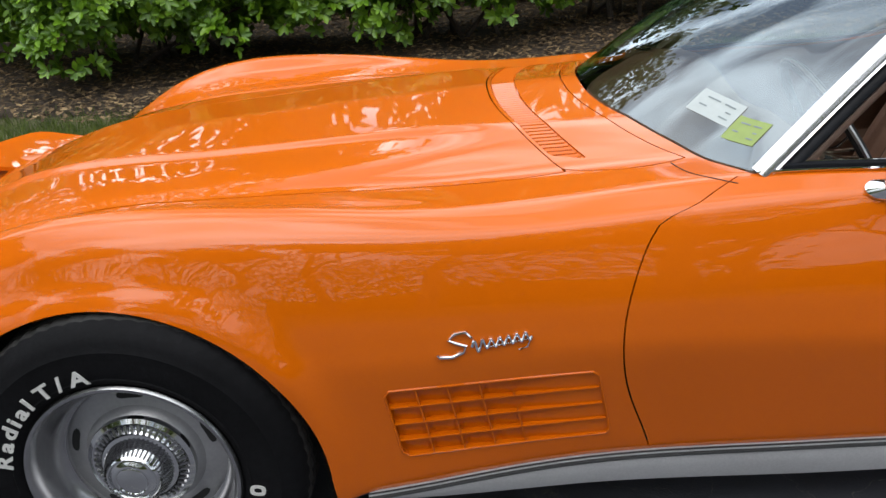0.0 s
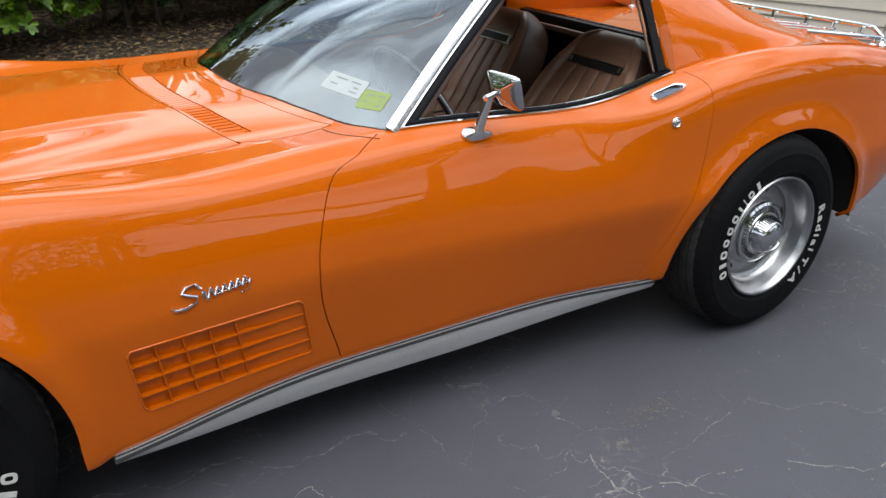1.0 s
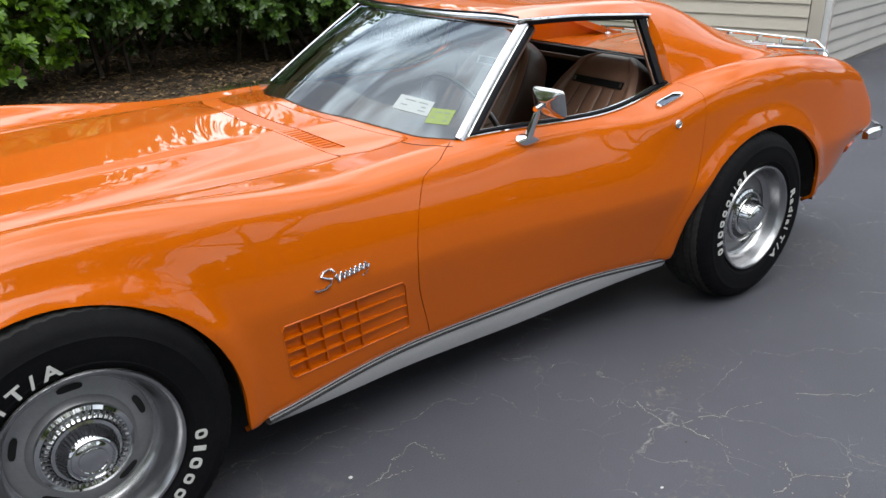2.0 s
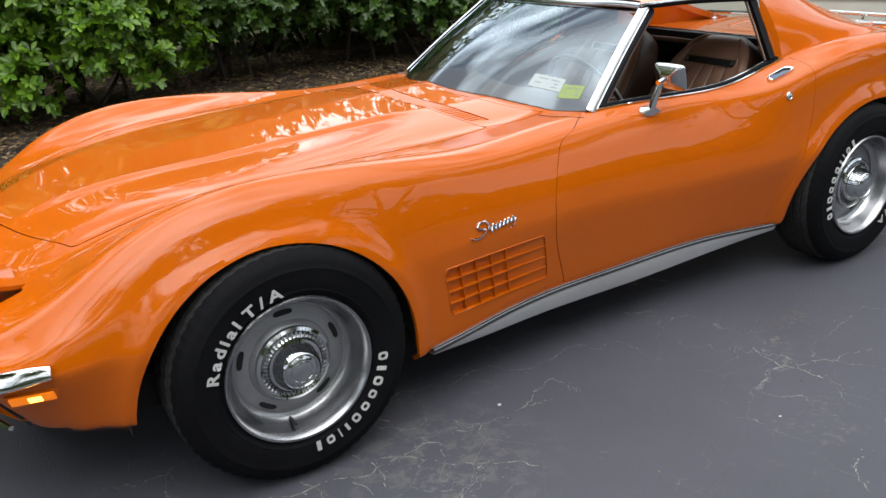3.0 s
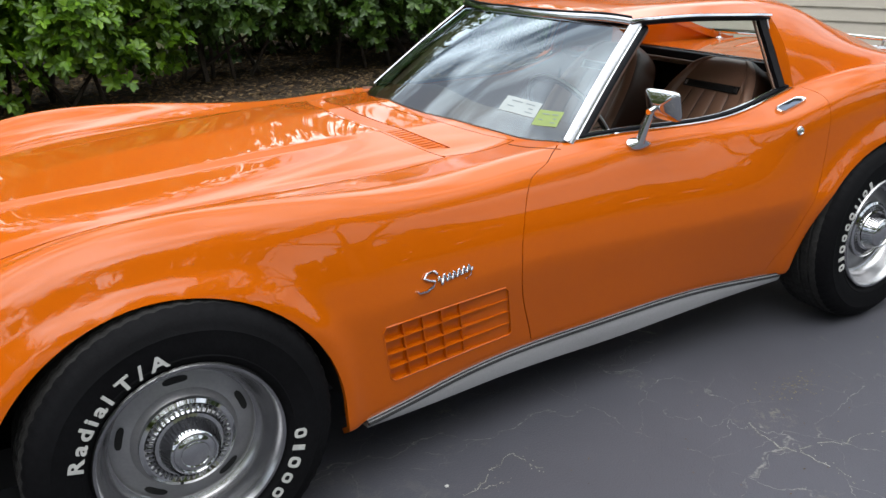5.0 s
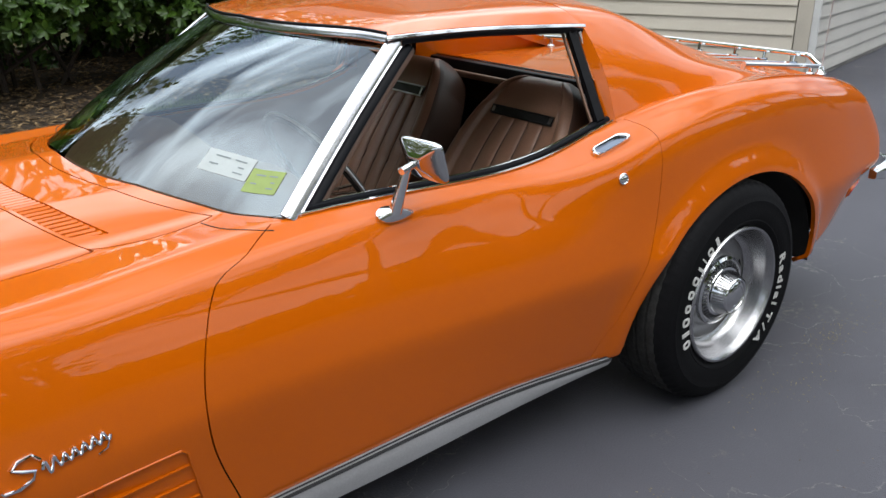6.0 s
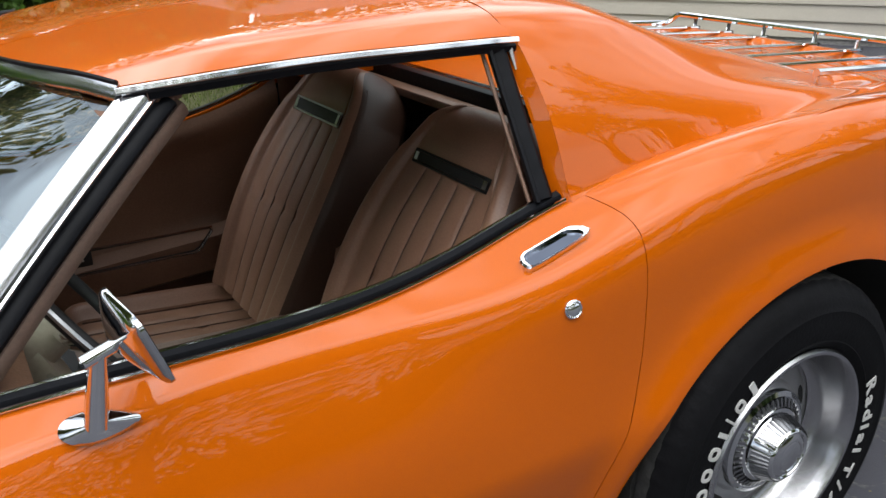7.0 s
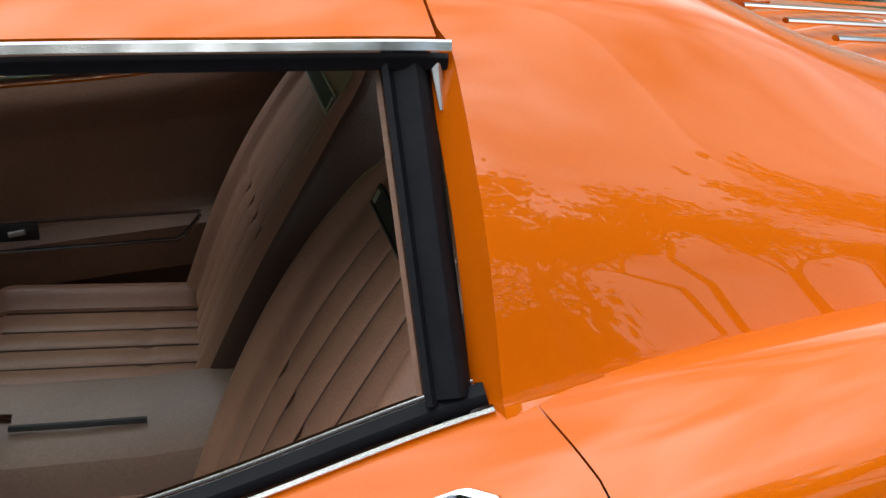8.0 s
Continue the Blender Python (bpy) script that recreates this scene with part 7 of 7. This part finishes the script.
# inner door panels
for s in (-1, 1):
    owner = door_left if s < 0 else door_right
    bm = bmesh.new()
    rows = []
    xs = np.linspace(1.12, 2.15, 44)
    zs = np.linspace(0, 1, 30)
    for x in xs:
        p = Surface.at_v(float(np.clip(x, 1.2, 2.12)), 3.0)
        top_y, top_z = abs(p.y) - 0.030, p.z - 0.006 - (right_drop(x) - 0.014 if s > 0 else 0)
        col = []
        for t in zs:
            z = top_z + (0.23 - top_z) * t
            y = top_y - 0.010 + 0.02 * t
            # padded roll along the top, a hollow below it, and an arm rest ledge
            y -= 0.020 * math.exp(-(((t - 0.07) / 0.07) ** 2))
            hollow = smooth01((t - 0.12) / 0.10) * smooth01((0.60 - t) / 0.08) * smooth01((2.07 - x + 0.10 * t) / 0.08)
            y += 0.012 * float(hollow)
            ledge = smooth01((t - 0.54) / 0.05) * smooth01((0.80 - t) / 0.03)
            y -= 0.040 * float(ledge) * float(smooth01((2.13 - x) / 0.08))
            col.append(bm.verts.new((x, s * y, z)))
        rows.append(col)
    for a, b in zip(rows, rows[1:]):
        for k in range(len(zs) - 1):
            bm.faces.new((a[k], a[k + 1], b[k + 1], b[k]))
    panel = part("door_panel", bm, LEATHER_DARK, owner, "dark saddle vinyl inner door panel")
    yb = s * 0.553
    pocket = [(1.36, 0.535), (1.90, 0.497), (1.897, 0.486), (1.862, 0.446), (1.845, 0.438), (1.36, 0.470)]
    part("pocket_trim", tube([(x, yb, z) for x, z in pocket], 0.0035, 6, True), CHROME, owner)
    part("pocket_trim", tube([(x * 0.985 + 0.024, yb - s * 0.001, z * 0.90 + 0.049) for x, z in pocket], 0.002, 6, True), BLACK_TRIM, owner)
    bm = bmesh.new()
    box(bm, (0.085, 0.012, 0.038), pose(1.545, yb, 0.500, 0, 4.0), 0.004)
    part("inner_handle", bm, BLACK_TRIM, owner)
    part("inner_handle_pull", tube([(1.535, yb - s * 0.01, 0.500), (1.565, yb - s * 0.014, 0.504)], 0.006, 8), BRUSHED, owner)

# console
bm = bmesh.new()
rows = []
for x, z, w in ((1.20, 0.60, 0.13), (1.34, 0.545, 0.125), (1.46, 0.50, 0.115), (1.60, 0.455, 0.11), (1.80, 0.430, 0.11), (2.00, 0.425, 0.11), (2.12, 0.42, 0.11)):
    rows.append([bm.verts.new(p) for p in ((x, -w, 0.2), (x, -w, z - 0.03), (x, -w + 0.012, z - 0.006), (x, -w + 0.03, z), (x, w - 0.03, z), (x, w - 0.012, z - 0.006), (x, w, z - 0.03), (x, w, 0.2))])
for a, b in zip(rows, rows[1:]):
    for k in range(7):
        bm.faces.new((a[k], a[k + 1], b[k + 1], b[k]))
bm.faces.new(rows[-1])
console = part("console", bm, TAN, car, "tan vinyl centre console")
part("brake_slot", tube([(1.615, -0.028, 0.461), (1.65, -0.03, 0.4575), (1.70, -0.032, 0.4515), (1.80, -0.030, 0.4365)], 0.005, 6), BLACK_TRIM, console)
part("brake_lever", tube([(1.45, -0.04, 0.515), (1.52, -0.04, 0.502), (1.59, -0.035, 0.488)], 0.014, 8), BLACK_TRIM, console)
part("brake_button", tube([(1.595, -0.035, 0.487), (1.625, -0.034, 0.480)], 0.008, 8), CHROME, console)
bm = bmesh.new()
box(bm, (0.20, 0.15, 0.008), pose(1.36, 0.0, 0.545, 0, 17, 0), 0.003)
part("shift_plate", bm, BLACK_TRIM, console)
part("shift_lever", tube([(1.36, 0.0, 0.54), (1.385, 0.0, 0.66)], 0.006, 8), CHROME, console)
part("shift_knob", turned([(0.004, -0.02), (0.018, -0.012), (0.022, 0.0), (0.017, 0.014), (0.004, 0.02)], pose(1.388, 0, 0.675), 20), BLACK_TRIM, console)

# dashboard
bm = bmesh.new()
rows = []
for y in np.linspace(-0.60, 0.60, 41):
    pod = 0.03 * math.exp(-(((abs(y) - 0.32) / 0.17) ** 2))
    x0 = float(glass_base(min(abs(y), 0.57))) + 0.03
    rows.append([bm.verts.new(p) for p in ((x0, y, 0.785), (x0 + 0.06, y, 0.795 + pod * 0.4), (1.24, y, 0.795 + pod), (1.335, y, 0.79 + pod), (1.365, y, 0.765 + pod), (1.355, y, 0.70), (1.30, y, 0.60), (1.24, y, 0.50), (1.10, y, 0.45))])
for a, b in zip(rows, rows[1:]):
    for k in range(8):
        bm.faces.new((a[k], a[k + 1], b[k + 1], b[k]))
part("dashboard", bm, LEATHER_DARK, car, "dark brown padded dashboard")

# steering wheel, column and stalk
centre, axis = Vector((1.452, -0.315, 0.770)), Vector((0.86, 0, 0.51)).normalized()
side_axis = Vector((0, 1, 0))
up_axis = axis.cross(side_axis)
rim_pts = [centre + side_axis * 0.185 * math.cos(t) + up_axis * 0.185 * math.sin(t) for t in np.linspace(0, 2 * math.pi, 49)[:-1]]
wheel_rim = part("steering_wheel", tube(rim_pts, 0.0105, 10, True), BLACK_TRIM, car, "black rimmed steering wheel with bright spokes")
hub_centre = centre - axis * 0.055
part("steering_hub", tube([hub_centre - axis * 0.05, hub_centre, hub_centre + axis * 0.02], lambda t: 0.042 - 0.006 * t, 20), COLUMN, wheel_rim)
part("rim_edge", tube([p + (p - centre).normalized() * 0.009 for p in rim_pts], 0.0045, 6, True), BRUSHED, wheel_rim)
for t in (0.12, math.pi - 0.12, -math.pi / 2):
    for d in (-0.06, 0.06):
        e = centre + side_axis * 0.18 * math.cos(t + d) + up_axis * 0.18 * math.sin(t + d)
        part("spoke", tube([hub_centre.lerp(e, 0.2), hub_centre.lerp(e, 0.6) - axis * 0.008, e], 0.0042, 6), CHROME, wheel_rim)
part("steering_column", tube([(1.20, -0.315, 0.60), (1.30, -0.315, 0.652), (1.40, -0.315, 0.702)], lambda t: 0.060 - 0.006 * t, 20), COLUMN, car, "tan steering column shroud")
part("indicator_stalk", tube([(1.385, -0.36, 0.70), (1.41, -0.42, 0.695), (1.43, -0.47, 0.692)], 0.0042, 6), CHROME, car)

# cloth and belt between the seats
bm = bmesh.new()
made = bmesh.ops.create_icosphere(bm, subdivisions=4, radius=1.0)
for v in bm.verts:
    n = noise.noise(v.co * 2.2) * 0.35 + noise.noise(v.co * 5.0) * 0.16
    v.co = Vector((2.25 + v.co.x * 0.06 * (1 + n), 0.10 + v.co.y * 0.075 * (1 + n), 0.60 + v.co.z * 0.045 * (1 + n)))
part("cloth", bm, WHITE_RUBBER, car, "crumpled white cloth behind the seats")
bm = bmesh.new()
box(bm, (0.45, 0.20, 0.22), pose(2.26, 0, 0.46), 0.03)
part("rear_console", bm, LEATHER_DARK, car)
